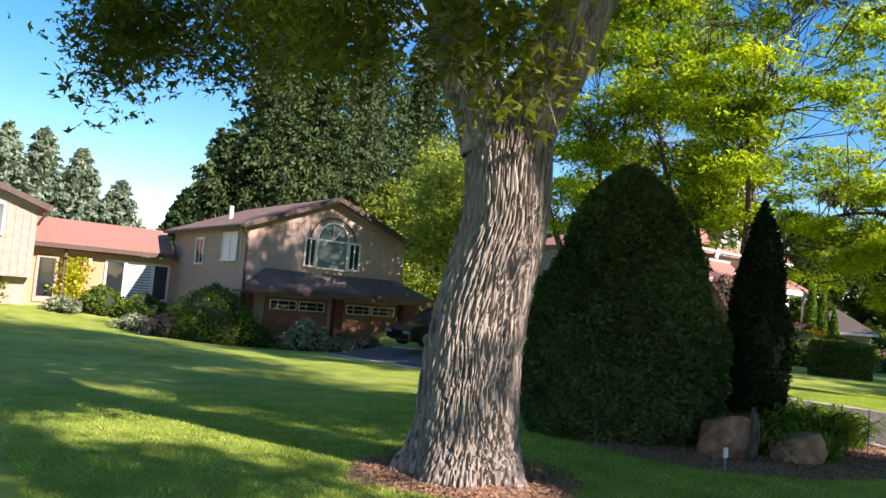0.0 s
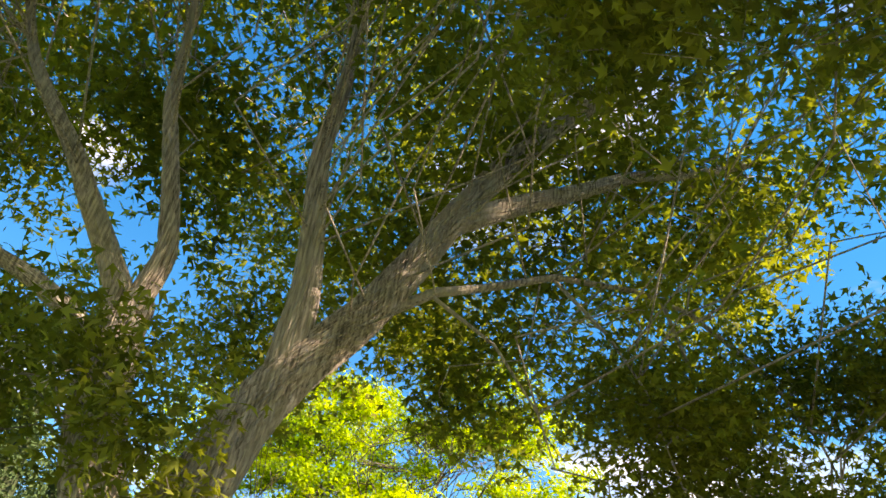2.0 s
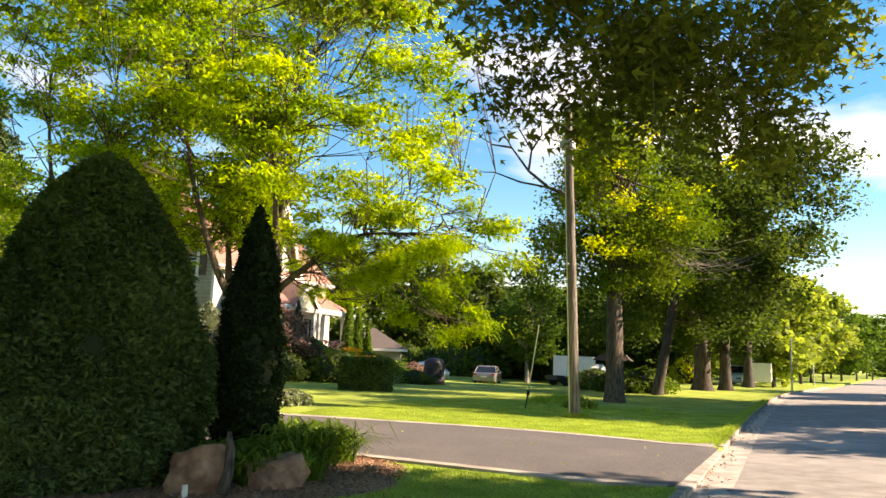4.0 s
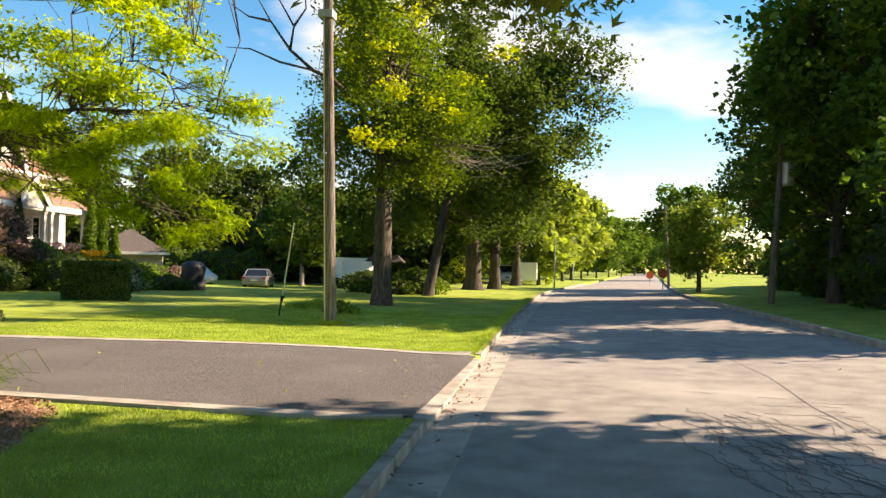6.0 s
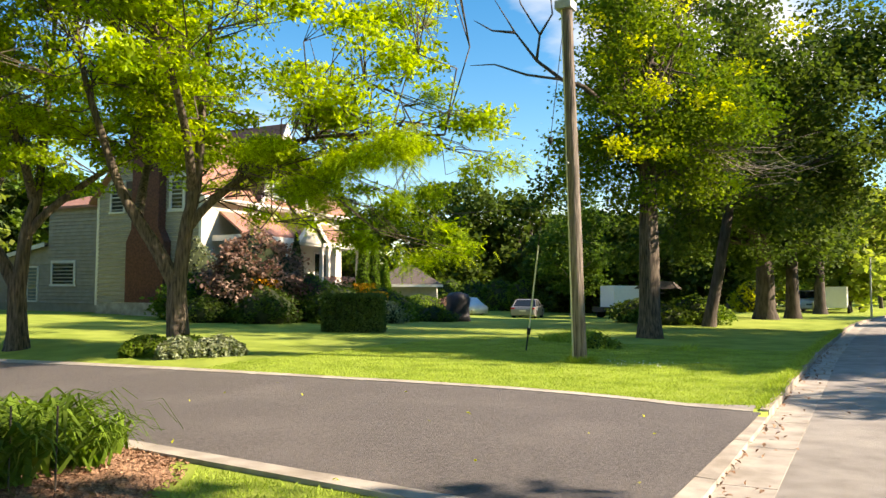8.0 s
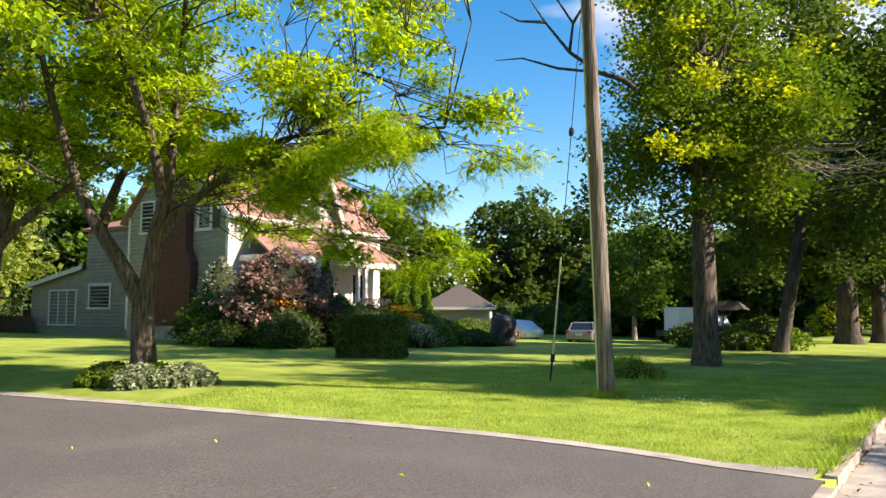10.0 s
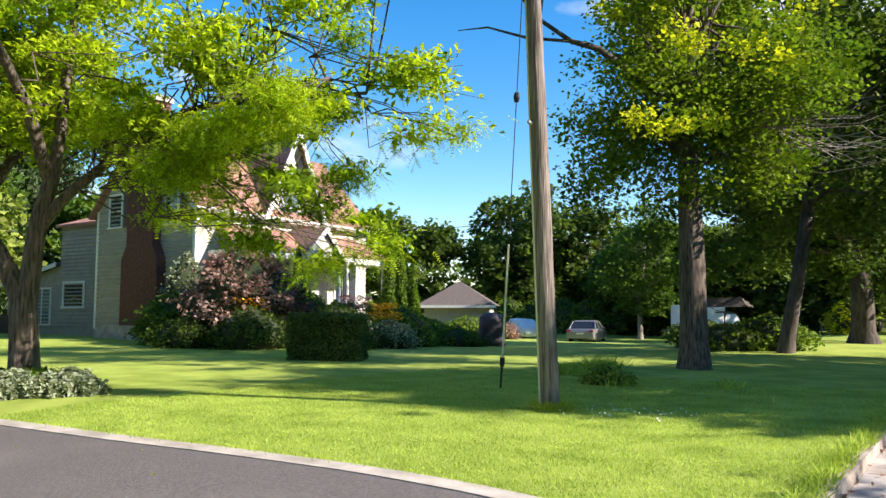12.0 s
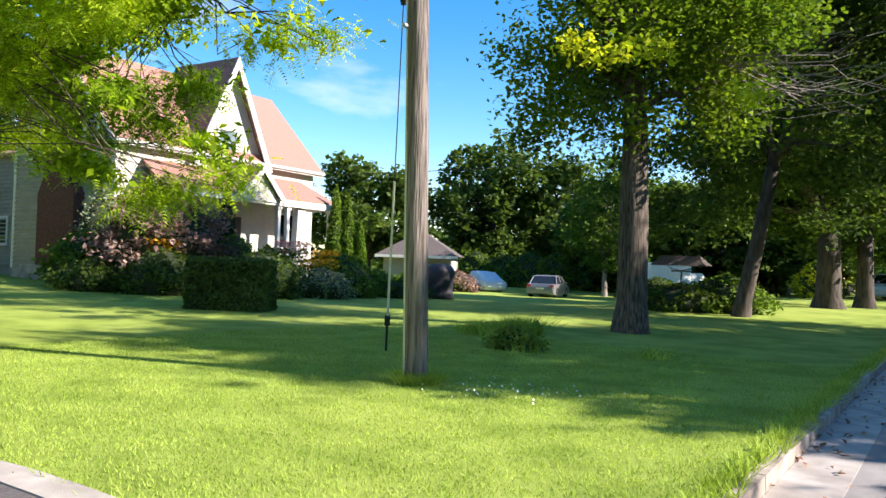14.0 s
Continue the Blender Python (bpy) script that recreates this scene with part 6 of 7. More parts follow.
vine = thing("climbing_vine", (*home(-43.6, 7.3), 0.0), "yellowing vine on the brick wall", "plant")
part("stem", Shape().tube([(0, 0, 0), (0.1, 0.1, 1.2), (0.05, -0.1, 2.4)], [0.04, 0.03, 0.01], 5), BARK_DARK, vine)
part("leaves", leaf_cloud("leaves", np.stack([RNG.normal(size=900) * 0.15, RNG.normal(size=900) * 0.4, RNG.uniform(0.2, 2.6, 900)], 1), 0.2, YELLOW_LEAF, 0.7, 0.3), YELLOW_LEAF, vine)


# ---- poles, wires, signs ----
def utility_pole():
    root = thing("utility_pole", (-5.8, 24.4, gz(-5.8, 24.4)), "weathered leaning wooden utility pole on the lawn", "pole")
    top = (-0.36, 0.05, 9.6)
    s = Shape()
    n = 40
    pts = [(top[0] * i / n, top[1] * i / n, -0.3 + (top[2] + 0.3) * i / n) for i in range(n + 1)]
    s.bark_tube(pts, taper(0.155, 0.11, n + 1), 48, 90, 0.006, 8.0)
    part("shaft", s, POLE_WOOD, root, smooth=True)
    part("wire_moulding", Shape().tube([(x - 0.15 + 0.04 * i / n, y - 0.06, z) for i, (x, y, z) in enumerate(pts)], [0.022] * (n + 1), 6), GUARD, root, "pale strip that covers the earth wire")
    part("bracket", Shape().box(top[0] - 0.2, top[0] + 0.2, top[1] - 0.2, top[1] + 0.2, 8.3, 8.5), STEEL, root)
    part("bolt", Shape().disc((-0.25, -0.1, 4.6), 0.03, 0.2, "y", 8), STEEL, root)


utility_pole()
a, b = Vector((-8.12, 26.55, gz(-8.12, 26.55))), Vector((-6.15, 24.4, 8.4))
guy = thing("guy_wire", tuple(a), "guy wire with a pale plastic guard anchored in the lawn", "cable")
D = b - a
part("cable", Shape().tube([D * 0.0, D * 0.5, D], [0.009] * 3, 6), WIRE, guy)
part("guard", Shape().tube([D * 0.07, D * 0.335], [0.022, 0.02], 8), GUARD, guy, "pale yellow-white guy guard")
part("anchor_rod", Shape().tube([(-0.06, 0.07, -0.1), D * 0.075], [0.02, 0.025], 6), IRON, guy)
part("clamp", Shape().tube([D * 0.055, D * 0.075], [0.05, 0.05], 8), IRON, guy)
part("insulator", Shape().tube([D * 0.635, D * 0.645, D * 0.655], [0.04, 0.06, 0.04], 8), BLACK_COVER, guy, "black strain insulator")


def cable(p, q, sag, label, r=0.012):
    p, q = Vector(p), Vector(q)
    s = Shape()
    pts = [p.lerp(q, i / 16) - Vector((0, 0, sag * 4 * (i / 16) * (1 - i / 16))) for i in range(17)]
    s.tube(pts, [r] * 17, 5)
    tagged(part("overhead_wire", s, WIRE), label, "cable", "overhead wires")


cable((-27.6, 46.1, 6.2), (-3.6, 57.6, 8.8), 0.4, "thin service wire from the farmhouse to the street", 0.018)


def plain_pole(x, y, h, r, mat, label, lean=(0, 0), name="utility_pole"):
    root = thing(name, (x, y, gz(x, y)), label, "pole", "poles along the street")
    part("shaft", Shape().tube([(0, 0, -0.3), (lean[0] * 0.5, lean[1] * 0.5, h / 2), (*lean, h)], [r, r * 0.85, r * 0.7], 10), mat, root)
    return root


p = plain_pole(9.2, 40.0, 7.6, 0.15, POLE_WOOD, "wooden utility pole with a grey transformer", (0.4, 0))
part("transformer", Shape().tube([(0.62, 0, 5.2), (0.62, 0, 5.3), (0.62, 0, 6.2), (0.62, 0, 6.3)], [0.2, 0.26, 0.26, 0.18], 12), STEEL, p, "grey drum transformer")
p = plain_pole(9.4, 76, 7.4, 0.15, POLE_WOOD, "distant wooden utility pole by the crossing", (-0.5, 0))
part("crossarm", Shape().box(-1.5, 0.6, -0.06, 0.06, 6.7, 6.82), POLE_WOOD, p)
for i, (x, y, h) in enumerate(((-0.7, 66, 4.0), (0.9, 90, 4.4))):
    plain_pole(x, y, h, 0.07, STEEL, "slim grey lamp post beside the street", (0, 0), "lamp_post")
p = plain_pole(-6.4, 62.5, 2.6, 0.12, POLE_WOOD, "short weathered wooden post on the lawn", (0, 0), "wooden_post")
cable((9.5, 40, 7.9), (9.0, 76, 7.3), 0.7, "overhead wire along the street")
cable((9.5, 40, 7.3), (9.0, 76, 7.0), 0.9, "overhead wire along the street")
cable((9.5, 40, 7.4), (26, 24, 8.6), 0.9, "overhead wire along the street")
for x, y, z in ((8.9, 88, 1.35), (7.9, 68, 1.6)):
    root = thing("stop_sign", (x, y, gz(x, y)), "red octagonal stop sign on a steel post", "road sign", "stop signs")
    part("post", Shape().rod((0, 0.04, -0.2), (0, 0.04, z + 0.3), 0.035), STEEL, root)
    o = [(0.42 * math.cos(math.pi * (k + 0.5) / 4), 0, z + 0.42 * math.sin(math.pi * (k + 0.5) / 4)) for k in range(8)]
    part("plate", Shape().prism(o, [(px, -0.02, pz) for px, _, pz in o]), SIGN_RED, root)


# ---- vehicles ----
def car(at, turn, paint, label, length=4.6, width=1.82, height=1.45, hood=0.28, boot=0.16, glass=GLASS_DARK, van=False, wheel_r=0.33):
    """A car with its nose towards +y: body with wheel arches, glasshouse, wheels, lamps."""
    root = thing("car", at, label, "car", turn=turn)
    L, W, H = length / 2, width / 2, height
    belt = H * 0.62
    lamp = 0.48 if van else 0.3
    s = Shape()
    prof = [(-L, 0.32), (-L, belt * 0.78), (-L + 0.08, belt * 0.98), (-L + length * boot, belt), (L - length * hood, belt), (L - 0.25, belt * 0.82), (L, belt * 0.62), (L, 0.3), (L - 0.3, 0.2), (-L + 0.3, 0.2)]
    for x0, x1, sc in ((-W, -W + 0.12, 0.0), (-W + 0.12, W - 0.12, 1.0), (W - 0.12, W, 0.0)):
        lo = [(x0, y * (1 if x0 > -W else 0.97), z) for y, z in prof]
        hi = [(x1, y * (1 if x1 < W else 0.97), z) for y, z in prof]
        s.prism(lo, hi)
    part("body", s, paint, root)
    g = Shape()
    rear, front = -L + length * boot, L - length * hood
    r0, r1 = rear + (0.12 if van else 0.5), front - 0.75
    g.prism([(-W + 0.04, rear, belt), (W - 0.04, rear, belt), (W - 0.04, front, belt), (-W + 0.04, front, belt)], [(-W + 0.2, r0, H - 0.05), (W - 0.2, r0, H - 0.05), (W - 0.2, r1, H - 0.05), (-W + 0.2, r1, H - 0.05)])
    part("glasshouse", g, glass, root, "dark car windows")
    r = Shape()
    r.prism([(-W + 0.19, r0 - 0.02, H - 0.06), (W - 0.19, r0 - 0.02, H - 0.06), (W - 0.19, r1 + 0.02, H - 0.06), (-W + 0.19, r1 + 0.02, H - 0.06)], [(-W + 0.28, r0 + 0.12, H), (W - 0.28, r0 + 0.12, H), (W - 0.28, r1 - 0.1, H), (-W + 0.28, r1 - 0.1, H)])
    part("roof", r, paint, root)
    mid = (rear + front) / 2
    for k in (-1, 1):
        for y, yt in ((rear, r0), (mid, mid - 0.1), (front, r1)):
            part("pillar", Shape().tube([(k * (W - 0.03), y, belt), (k * (W - 0.19), yt, H - 0.05)], [0.045, 0.04], 5), paint, root)
        part("mirror", Shape().box(min(k * W, k * (W + 0.17)), max(k * W, k * (W + 0.17)), front - 0.5, front - 0.38, belt, belt + 0.13), paint, root)
        for y in (-L + length * 0.19, L - length * 0.19):
            w = part("wheel", Shape().disc((k * (W - 0.1), y, wheel_r), wheel_r, 0.23, "x", 20), RUBBER, root)
            part("rim", Shape().disc((k * (W + 0.01), y, wheel_r), wheel_r * 0.64, 0.04, "x", 14), ALLOY, w)
        part("tail_lamp", Shape().box(min(k * (W - lamp), k * (W - 0.02)), max(k * (W - lamp), k * (W - 0.02)), -L - 0.015, -L + 0.05, belt * (0.72 if van else 0.8), belt * 0.92), RED_LAMP, root, "red tail lamp")
        part("headlamp", Shape().box(min(k * (W - 0.5), k * (W - 0.05)), max(k * (W - 0.5), k * (W - 0.05)), L - 0.05, L + 0.012, belt * 0.5, belt * 0.62), GLASS, root)
    part("bumper", Shape().box(-W + 0.03, W - 0.03, -L - 0.05, -L + 0.1, 0.3, 0.52), BLACK_COVER if van else paint, root)
    part("number_plate", Shape().box(-0.26, 0.26, -L - 0.06, -L - 0.045, 0.56, 0.68), WHITE_TRIM, root)
    return root


car((-24.7, 63.9, gz(-24.7, 63.9)), 14, SILVER_PAINT, "dark silver-grey sedan parked on the grass drive", 4.7, 1.9, 1.5)
car((*home(-27.2, 19.2), gz(*home(-27.2, 19.2)) + 0.04), 184, BLACK_PAINT, "black sport utility car parked before the garage", 4.6, 1.9, 1.68, boot=0.05, van=True, wheel_r=0.36)
car((-22.0, 16.2, gz(-22.0, 16.2) + 0.04), 56, BLACK_PAINT, "black hatchback with red tail lights on the dark driveway", 4.2, 1.8, 1.55, boot=0.04, van=True)
cov = thing("covered_car", (-32.0, 66.6, gz(-32.0, 66.6)), "car under a pale grey fabric cover", "car", turn=62)
s = Shape()
prof = [(-2.3, 0.12), (-2.32, 0.75), (-1.7, 1.0), (-0.9, 1.5), (0.3, 1.55), (1.1, 1.05), (2.1, 0.85), (2.3, 0.6), (2.3, 0.12)]
rings = []
for k, (w, sc) in enumerate(((-0.95, 0.86), (-0.8, 0.97), (0, 1.0), (0.8, 0.97), (0.95, 0.86))):
    rings.append([(w * (1 - 0.12 * (z > 1)), y, 0.12 + (z - 0.12) * sc) for y, z in prof])
n = len(prof)
s.add([p for r in rings for p in r], [tuple(range(n)), tuple(reversed(range(4 * n, 5 * n))), *((r * n + i, (r + 1) * n + i, (r + 1) * n + (i + 1) % n, r * n + (i + 1) % n) for r in range(4) for i in range(n))])
part("fabric_cover", s, COVER, cov, smooth=True)
for x, y in ((-0.85, -1.4), (0.85, -1.4), (-0.85, 1.4), (0.85, 1.4)):
    part("wheel", Shape().disc((x, y, 0.3), 0.3, 0.2, "x", 16), RUBBER, cov)
tr = thing("box_truck", (-18.4, 70.0, gz(-18.4, 70.0)), "white box truck parked beside the house", "truck", turn=-38)
part("cargo_box", Shape().box(-1.0, 1.0, -2.0, 1.2, 0.6, 2.65), WHITE_PAINT, tr)
part("cab", Shape().prism([(-1.0, 1.3, 0.5), (1.0, 1.3, 0.5), (1.0, 3.0, 0.5), (-1.0, 3.0, 0.5)], [(-0.9, 1.3, 2.0), (0.9, 1.3, 2.0), (0.9, 2.2, 2.0), (-0.9, 2.2, 2.0)]), WHITE_PAINT, tr)
part("chassis", Shape().box(-0.8, 0.8, -2.9, 2.9, 0.5, 0.9), IRON, tr)
for x in (-0.95, 0.95):
    for y in (-2.0, 2.2):
        part("wheel", Shape().disc((x, y, 0.42), 0.42, 0.28, "x", 16), RUBBER, tr)
tl = thing("cargo_trailer", (-3.4, 76, gz(-3.4, 76)), "small white enclosed cargo trailer on the verge", "trailer")
part("box", Shape().box(-0.9, 0.9, -1.4, 1.4, 0.45, 2.1), WHITE_PAINT, tl)
for x in (-0.98, 0.98):
    part("wheel", Shape().disc((x, -0.1, 0.32), 0.32, 0.2, "x", 16), RUBBER, tl)
part("drawbar", Shape().rod((0, 1.4, 0.5), (0, 2.4, 0.45), 0.05), IRON, tl)
car((-5.6, 80, gz(-5.6, 80)), 170, WHITE_PAINT, "white pickup parked under the street trees", 5.2, 1.95, 1.8, hood=0.27, boot=0.36)

# covered grill and iron bench on the lawn's edge
gr = thing("covered_grill", (-21.2, 46.0, gz(-21.2, 46.0)), "large barbecue under a black vinyl cover", "grill", turn=25)
part("cover", Shape().tube([(0, 0, 0), (0, 0, 0.3), (0.05, 0, 0.9), (0.12, 0, 1.35), (0.15, 0, 1.6), (0.15, 0, 1.68)], [0.8, 0.78, 0.72, 0.66, 0.45, 0.05], 20, 0.3, 2.0), BLACK_COVER, gr, smooth=True)
be = thing("iron_bench", (-21.9, 45.2, gz(-21.9, 45.2)), "black wrought-iron garden bench", "bench", turn=40)
part("seat", Shape().box(-0.7, 0.7, -0.25, 0.25, 0.42, 0.46), IRON, be)
for k in range(9):
    part("back_bar", Shape().rod((-0.66 + k * 0.165, 0.26, 0.45), (-0.66 + k * 0.165, 0.3, 1.0 + 0.2 * math.sin(math.pi * k / 8)), 0.015, 5), IRON, be)
for x in (-0.66, 0.66):
    for y in (-0.22, 0.24):
        part("leg", Shape().rod((x, y, 0), (x, y, 0.44), 0.025, 6), IRON, be)

# shed behind the garden
sh = thing("garage", (0, 0, 0), "low outbuilding with a grey-brown hipped roof", "building")
part("wall", Shape().box(-39.4, -34.0, 66.0, 73.0, -0.6, 2.3), SIDING_GREY, sh)
s = Shape()
e = [(-40.0, 65.4, 2.25), (-33.4, 65.4, 2.25), (-33.4, 73.6, 2.25), (-40.0, 73.6, 2.25)]
s.prism(e, [(-36.8, 68.4, 4.3), (-36.6, 68.4, 4.3), (-36.6, 70.6, 4.3), (-36.8, 70.6, 4.3)])
part("roof", s, ROOF_GREY, sh)
part("fascia", Shape().box(-40.0, -33.4, 65.36, 65.42, 2.05, 2.27), WHITE_TRIM, sh)
part("garage_door", Shape().box(-34.02, -33.94, 67, 70, -0.4, 1.9), WHITE_PAINT, sh)
sh.matrix_world = Matrix.Translation((-33.6, 65.6, 0)) @ pose(0, 0, 0, 0, 0, 30) @ Matrix.Translation((33.4, -65.4, 0))
# brick bungalow and its neighbour
bb = thing("brick_bungalow", (0, 0, 0), "dark red-brown brick bungalow with white basement windows", "house")
zb = gz(-23, 84)
part("wall", Shape().box(-30, -16, 84, 93, zb - 0.8, zb + 3.3), BRICK_DARK, bb)
part("foundation", Shape().box(-30.02, -15.98, 83.95, 84, zb - 0.8, zb + 0.7), CONCRETE, bb)
part("roof", Shape().prism([(-30.6, 83.3, zb + 3.3), (-15.4, 83.3, zb + 3.3), (-15.4, 93.6, zb + 3.3), (-30.6, 93.6, zb + 3.3)], [(-27, 88.3, zb + 5.2), (-19, 88.3, zb + 5.2), (-19, 88.6, zb + 5.2), (-27, 88.6, zb + 5.2)]), ROOF_GREY, bb)
for x in (-27.5, -24.2, -20.4):
    window(bb, "y", x, x + 1.0, zb + 0.05, zb + 0.55, 83.94, -1, 1)
for x in (-28, -22):
    window(bb, "y", x, x + 1.8, zb + 1.5, zb + 2.8, 83.98, -1, 1)
ob2 = thing("orange_brick_house", (0, 0, 0), "orange brick house beyond the trees", "house")
zo = gz(-14.5, 108)
part("wall", Shape().box(-21, -12, 104, 113, zo - 1, zo + 3.4), BRICK_BUFF, ob2)
part("roof", Shape().prism([(-21.6, 103.4, zo + 3.4), (-11.4, 103.4, zo + 3.4), (-11.4, 113.6, zo + 3.4), (-21.6, 113.6, zo + 3.4)], [(-18, 108, zo + 5.6), (-15, 108, zo + 5.6), (-15, 109, zo + 5.6), (-18, 109, zo + 5.6)]), ROOF_GREY, ob2)
part("garage_door", Shape().box(-14.6, -12.6, 103.9, 104, zo - 0.3, zo + 1.9), FASCIA_BROWN, ob2)
window(ob2, "y", -19.5, -17.5, zo + 0.8, zo + 2.2, 103.98, -1, 1)
# rail fence, bird feeder, dark board fence
rf = thing("rail_fence", (0, 0, 0), "low weathered split-rail fence", "fence")
for k in range(5):
    x, y = -11.6 + k * 1.7, 76 + k * 0.6
    part("post", Shape().rod((x, y, gz(x, y) - 0.2), (x, y, gz(x, y) + 1.1), 0.07), POLE_WOOD, rf)
    if k < 4:
        for h in (0.45, 0.9):
            part("rail", Shape().rod((x, y, gz(x, y) + h), (x + 1.7, y + 0.6, gz(x + 1.7, y + 0.6) + h), 0.05), POLE_WOOD, rf)
fd = thing("bird_feeder", (-9.9, 47.0, gz(-9.9, 47.0)), "bird feeder with a small thatched roof on an iron post", "bird feeder")
part("post", Shape().tube([(0, 0, -0.1), (0, 0, 1.0), (0.03, 0, 1.55)], [0.03] * 3, 8), IRON, fd)
part("roof", Shape().prism([(-1.1, -0.5, 1.75), (1.1, -0.5, 1.75), (1.1, 0.5, 1.75), (-1.1, 0.5, 1.75)], [(-0.75, -0.08, 2.15), (0.75, -0.08, 2.15), (0.75, 0.08, 2.15), (-0.75, 0.08, 2.15)]), ROOF_GREY, fd)
part("tray", Shape().box(-0.3, 0.3, -0.3, 0.3, 1.5, 1.56), POLE_WOOD, fd)
for dx in (-0.6, 0.6):
    part("hook", Shape().tube([(0, 0, 1.55), (dx * 0.6, 0, 1.62), (dx, 0, 1.76)], [0.015] * 3, 6), IRON, fd)
bush("shrub", -32.2, 59.6, 1.9, 1.7, 6000, BUSH_LEAF, "broad green shrub before the outbuilding", 0.2)
bush("shrub", -30.6, 61.2, 1.4, 1.5, 4500, PURPLE_LEAF, "reddish-brown shrub before the outbuilding", 0.18)
bush("shrub", -9.4, 45.6, 1.5, 1.1, 4500, DARK_LEAF, "low dark shrub under the street trees", 0.18)
bush("shrub", -8.0, 46.6, 1.5, 1.5, 4500, BUSH_LEAF, "leafy shrub under the street trees", 0.18)
bush("shrub", -11.3, 48.2, 1.4, 1.3, 4000, DARK_LEAF, "dark shrub under the street trees", 0.18)
bush("shrub", -9.5, 74, 1.3, 2.6, 3500, YELLOW_LEAF, "orange-yellow garden shrub", 0.25)
for k in range(9):
    x, y = -40 + k * 2.7, 78 + k * 0.35
    bush("tall_hedge", x, y, 1.9, 3.4, 4200, CEDAR_LIGHT if k > 2 else BUSH_LEAF, "tall loose sunlit hedge behind the parked cars", 0.3, "tall hedge", (1.1, 0.8))
bf = thing("board_fence", (0, 0, 0), "dark board fence beside the farmhouse", "fence")
for k in range(22):
    x = -55 + k * 0.32
    part("board", Shape().box(x, x + 0.28, 34.4, 34.44, -0.3, 1.5), FASCIA_BROWN, bf)
part("rail", Shape().box(-55, -48, 34.44, 34.5, 1.0, 1.1), FASCIA_BROWN, bf)


# ---- grass ----
def blades(name, n, x0, x1, y0, y1, low, high, label, inside, width=0.007, near=(0, 0)):
    x, y = RNG.uniform(x0, x1, n), RNG.uniform(y0, y1, n)
    keep = np.array([inside(a, b) for a, b in zip(x, y)])
    x, y = x[keep], y[keep]
    z = np.array([gz(a, b) for a, b in zip(x, y)])
    n = len(x)
    h = RNG.uniform(low, high, n)
    a = RNG.uniform(0, 2 * np.pi, n)
    w = width * RNG.uniform(0.7, 1.4, n)
    lx, ly = RNG.normal(size=n) * h * 0.75, RNG.normal(size=n) * h * 0.75
    v = np.stack([np.stack([x - np.cos(a) * w, y - np.sin(a) * w, z - 0.01], 1), np.stack([x + np.cos(a) * w, y + np.sin(a) * w, z - 0.01], 1), np.stack([x + lx, y + ly, z + h], 1)], 1).reshape(-1, 3)
    tagged(part(name, quads(name, v, np.arange(3 * n).reshape(n, 3), BLADE), BLADE), label, "grass", "", "stuff")


blades("grass", 230000, -12, -1.0, 18.6, 31, 0.016, 0.04, "short mown grass blades", lambda x, y: x < xc(y) - 0.1 and y > far_edge(x) + 0.19 and random.random() < 1.1 - 0.055 * (y - 19) - 0.03 * max(0, -x - 5), 0.0055)
blades("grass", 200000, -14, -0.8, 0.5, 12.75, 0.018, 0.045, "short mown grass blades", lambda x, y: x < xc(y) - 0.1 and random.random() < 1.35 + 0.1 * min(0.0, x + 2) and ((x + 6.7) / 2.3) ** 2 + ((y - 10.35) / 3.0) ** 2 > 1.0 and (x + 5.86) ** 2 + (y - 4.64) ** 2 > 1.1)
blades("grass", 5000, -12, -1.3, 17.6, 19.4, 0.06, 0.12, "longer grass along the driveway edging", lambda x, y: abs(y - far_edge(x) - 0.24) < 0.07, 0.008)
blades("grass", 2500, -6.2, -5.4, 24.0, 24.8, 0.08, 0.2, "uncut grass round the foot of the pole", lambda x, y: 0.14 < math.hypot(x + 5.8, y - 24.4) < 0.34, 0.008)
blades("grass", 22000, -1.9, -1.0, 19.0, 44, 0.05, 0.15, "longer grass hanging over the kerb", lambda x, y: -0.28 < x - xc(y) < -0.02 + 0.05 * math.sin(y * 3.1) * math.sin(y * 1.3), 0.008)

for x0, y0, r0, n0, h0 in ((-8.7, 31.0, 0.95, 5000, 0.32), (-8.2, 31.3, 0.5, 2500, 0.5), (-6.6, 28.6, 0.35, 400, 0.3), (-4.6, 29.6, 0.3, 300, 0.28)):
    blades("weed_patch", n0, x0 - r0, x0 + r0, y0 - r0, y0 + r0, h0 * 0.3, h0, "rough patch of tall weeds in the lawn", lambda x, y: math.hypot(x - x0, y - y0) < r0 * random.uniform(0.3, 1.0), 0.016)

clipped("weed_clump", (-6.9, 28.7, gz(-6.9, 28.7) - 0.02), [(0, 0.42), (0.15, 0.42), (0.3, 0.28), (0.42, 0.05)], 1500, PALE_LEAF, "low leafy clump of weeds in the lawn", "weeds", 0.1, 0.6, (1.2, 0.8), 0.3, fuzz=0.16)
# clover heads in the lawn beside the pole
n = 90
x, y = RNG.normal(-4.4, 0.55, n), RNG.normal(24.6, 0.5, n)
tagged(part("clover", leaf_cloud("clover", np.stack([x, y, np.array([gz(a, b) for a, b in zip(x, y)]) + 0.05], 1), 0.028, WHITE_PAINT, 0.9, 0.0, 0.4), WHITE_PAINT), "small white clover heads in the grass", "flowers", "", "stuff")
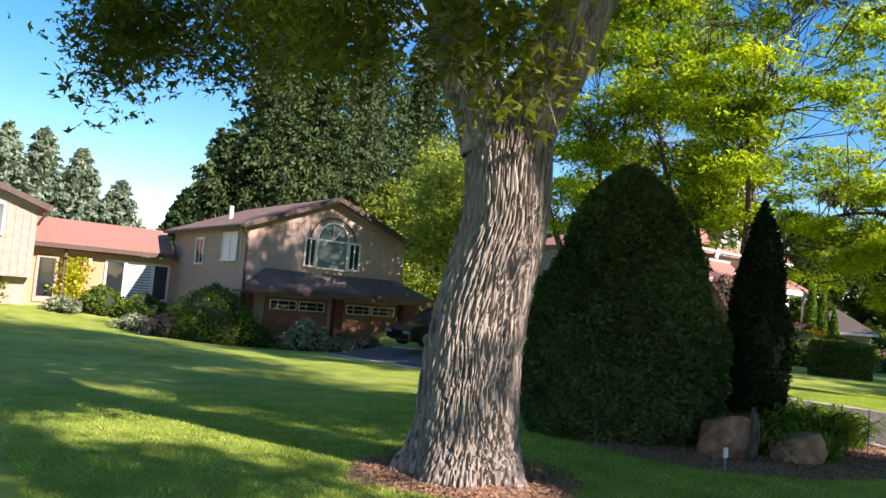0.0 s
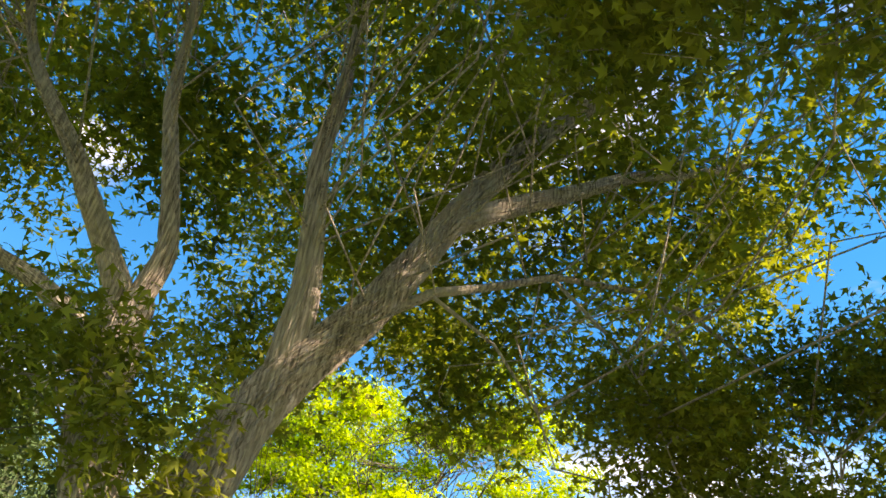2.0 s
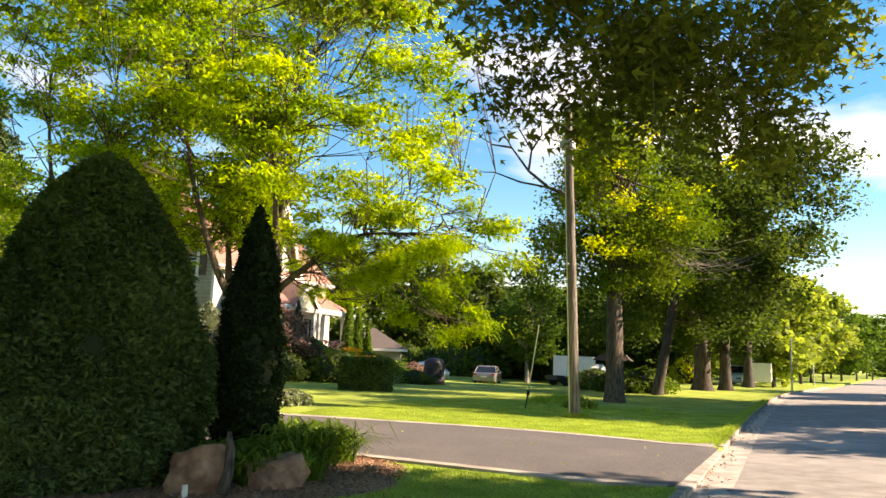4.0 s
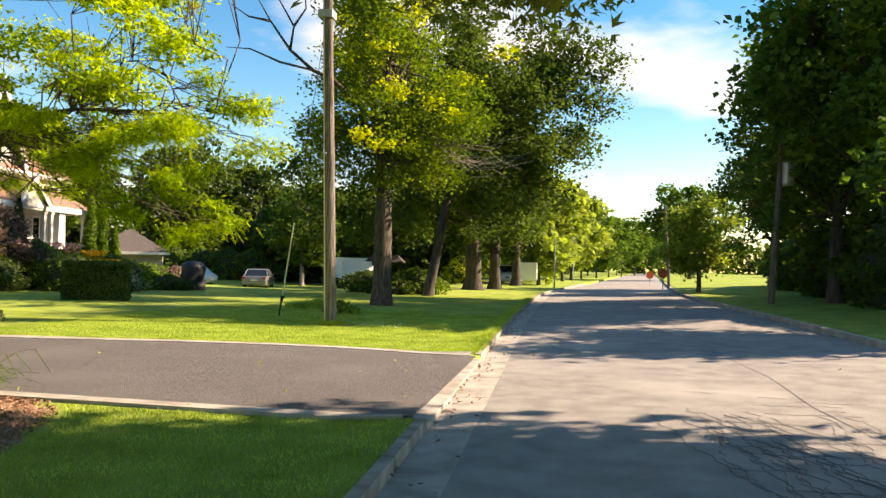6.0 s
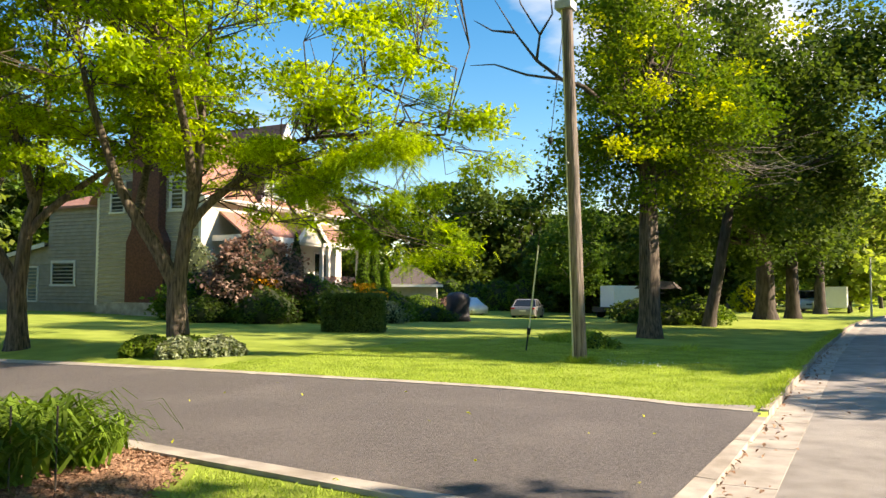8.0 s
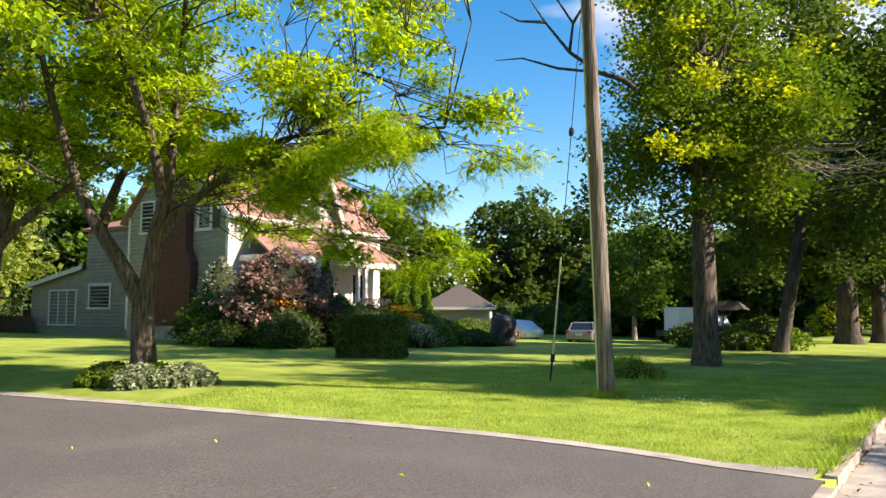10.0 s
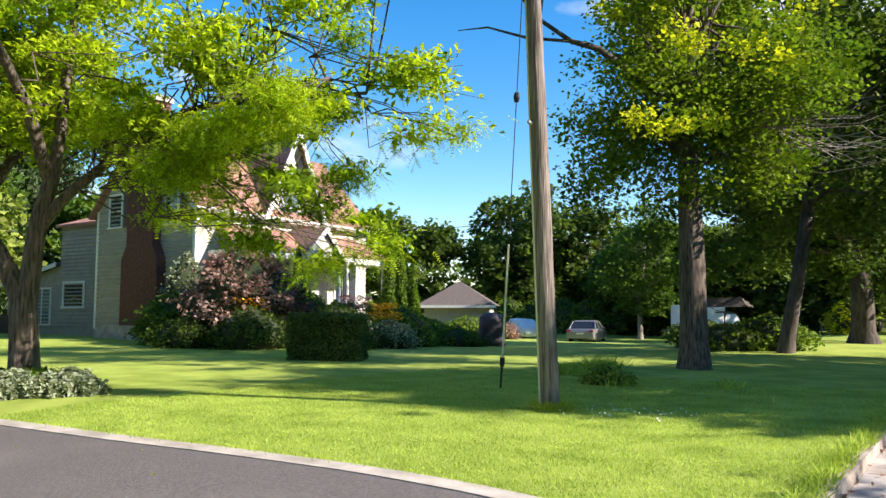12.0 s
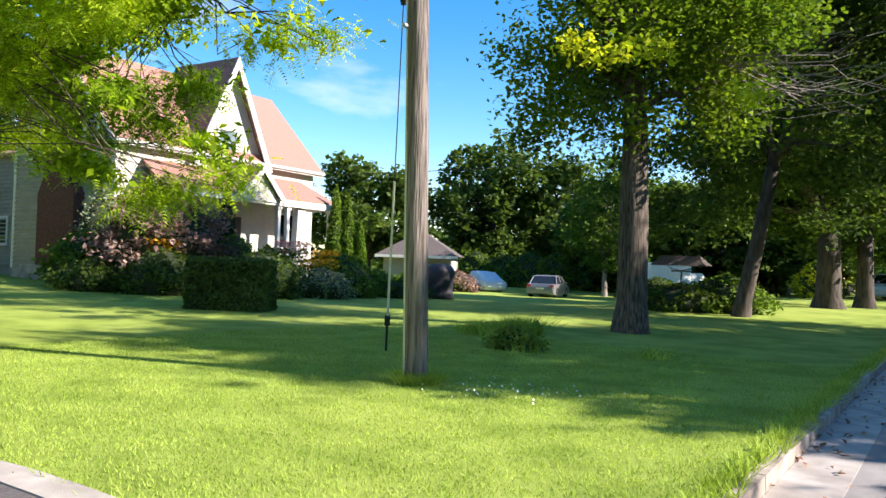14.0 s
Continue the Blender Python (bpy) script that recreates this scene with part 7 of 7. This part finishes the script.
# fallen leaves and cracks
n = 300
x, y = RNG.uniform(-1.0, 6.0, n), RNG.uniform(6, 36, n)
x = np.where(RNG.uniform(0, 1, n) < 0.86, np.array([xc(k) for k in y]) + 0.02 + 0.5 * RNG.uniform(0, 1, n) ** 2, x)
z = np.array([rz(a, b) if a > xc(b) + 0.5 else 0.0 for a, b in zip(x, y)]) + 0.015
tagged(part("fallen_leaves", leaf_cloud("fallen_leaves", np.stack([x, y, z], 1), 0.07, MULCH, 0.6, 0.0, 0.15, 0.2), MULCH), "dry brown leaves lying in the gutter", "leaves", "", "stuff")
n = 30
x, y = RNG.uniform(-9, -1.5, n), RNG.uniform(8, 18.5, n)
tagged(part("fallen_leaves", leaf_cloud("fallen_leaves", np.stack([x, y, np.array([gz(a, b) for a, b in zip(x, y)]) + 0.05], 1), 0.055, YELLOW_LEAF, 0.6, 0.0, 0.15, 0.2), YELLOW_LEAF), "pale fallen leaves on the driveway and lawn", "leaves", "", "stuff")


def crack(points, w, label="dark crack in the street"):
    s = Shape()
    v = []
    for i, (x, y) in enumerate(points):
        k = w * random.uniform(0.3, 1.2)
        v += [(x - k, y, rz(x - k, y) + 0.004), (x + k, y + 0.02, rz(x + k, y) + 0.004)]
    s.add(v, [(2 * i, 2 * i + 1, 2 * i + 3, 2 * i + 2) for i in range(len(points) - 1)])
    tagged(part("road_crack", s, CRACK), label, "crack", "cracks in the street", "structure")


for k in range(30):
    x, y = 2.9 + random.uniform(-0.9, 1.0), 8.0 + random.uniform(0, 6.0)
    pts = []
    while y < 17 + random.uniform(-4, 2):
        pts.append((x, y))
        x += random.uniform(-0.06, 0.045)
        y += random.uniform(0.03, 0.11)
    if len(pts) > 3:
        crack(pts, 0.007)
for k in range(26):
    x, y = 1.9 + random.uniform(0, 1.6), 8.4 + k * 0.3
    crack([(x + i * 0.12, y + random.uniform(-0.05, 0.05)) for i in range(random.randint(4, 10))], 0.006)
pts, x = [], 3.6
for k in range(60):
    pts.append((x + 0.05 * math.sin(k * 0.7) + random.uniform(-0.03, 0.03), 10 + k * 0.7))
crack(pts, 0.008, "long seam along the middle of the street")

# board fence beside the rear wing
fence = thing("board_fence", (-50.5, 36.4, gz(-50.5, 36.4)), "dark weathered board fence beside the rear wing", "fence")
for k in range(22):
    part("board", Shape().box(-2.9 + k * 0.27, -2.66 + k * 0.27, -0.02, 0.02, -0.1, 1.55 + 0.03 * math.sin(k * 2.1)), BARK_DARK, fence)
for z in (0.4, 1.2):
    part("rail", Shape().box(-2.9, 3.0, 0.02, 0.08, z, z + 0.09), BARK_DARK, fence)
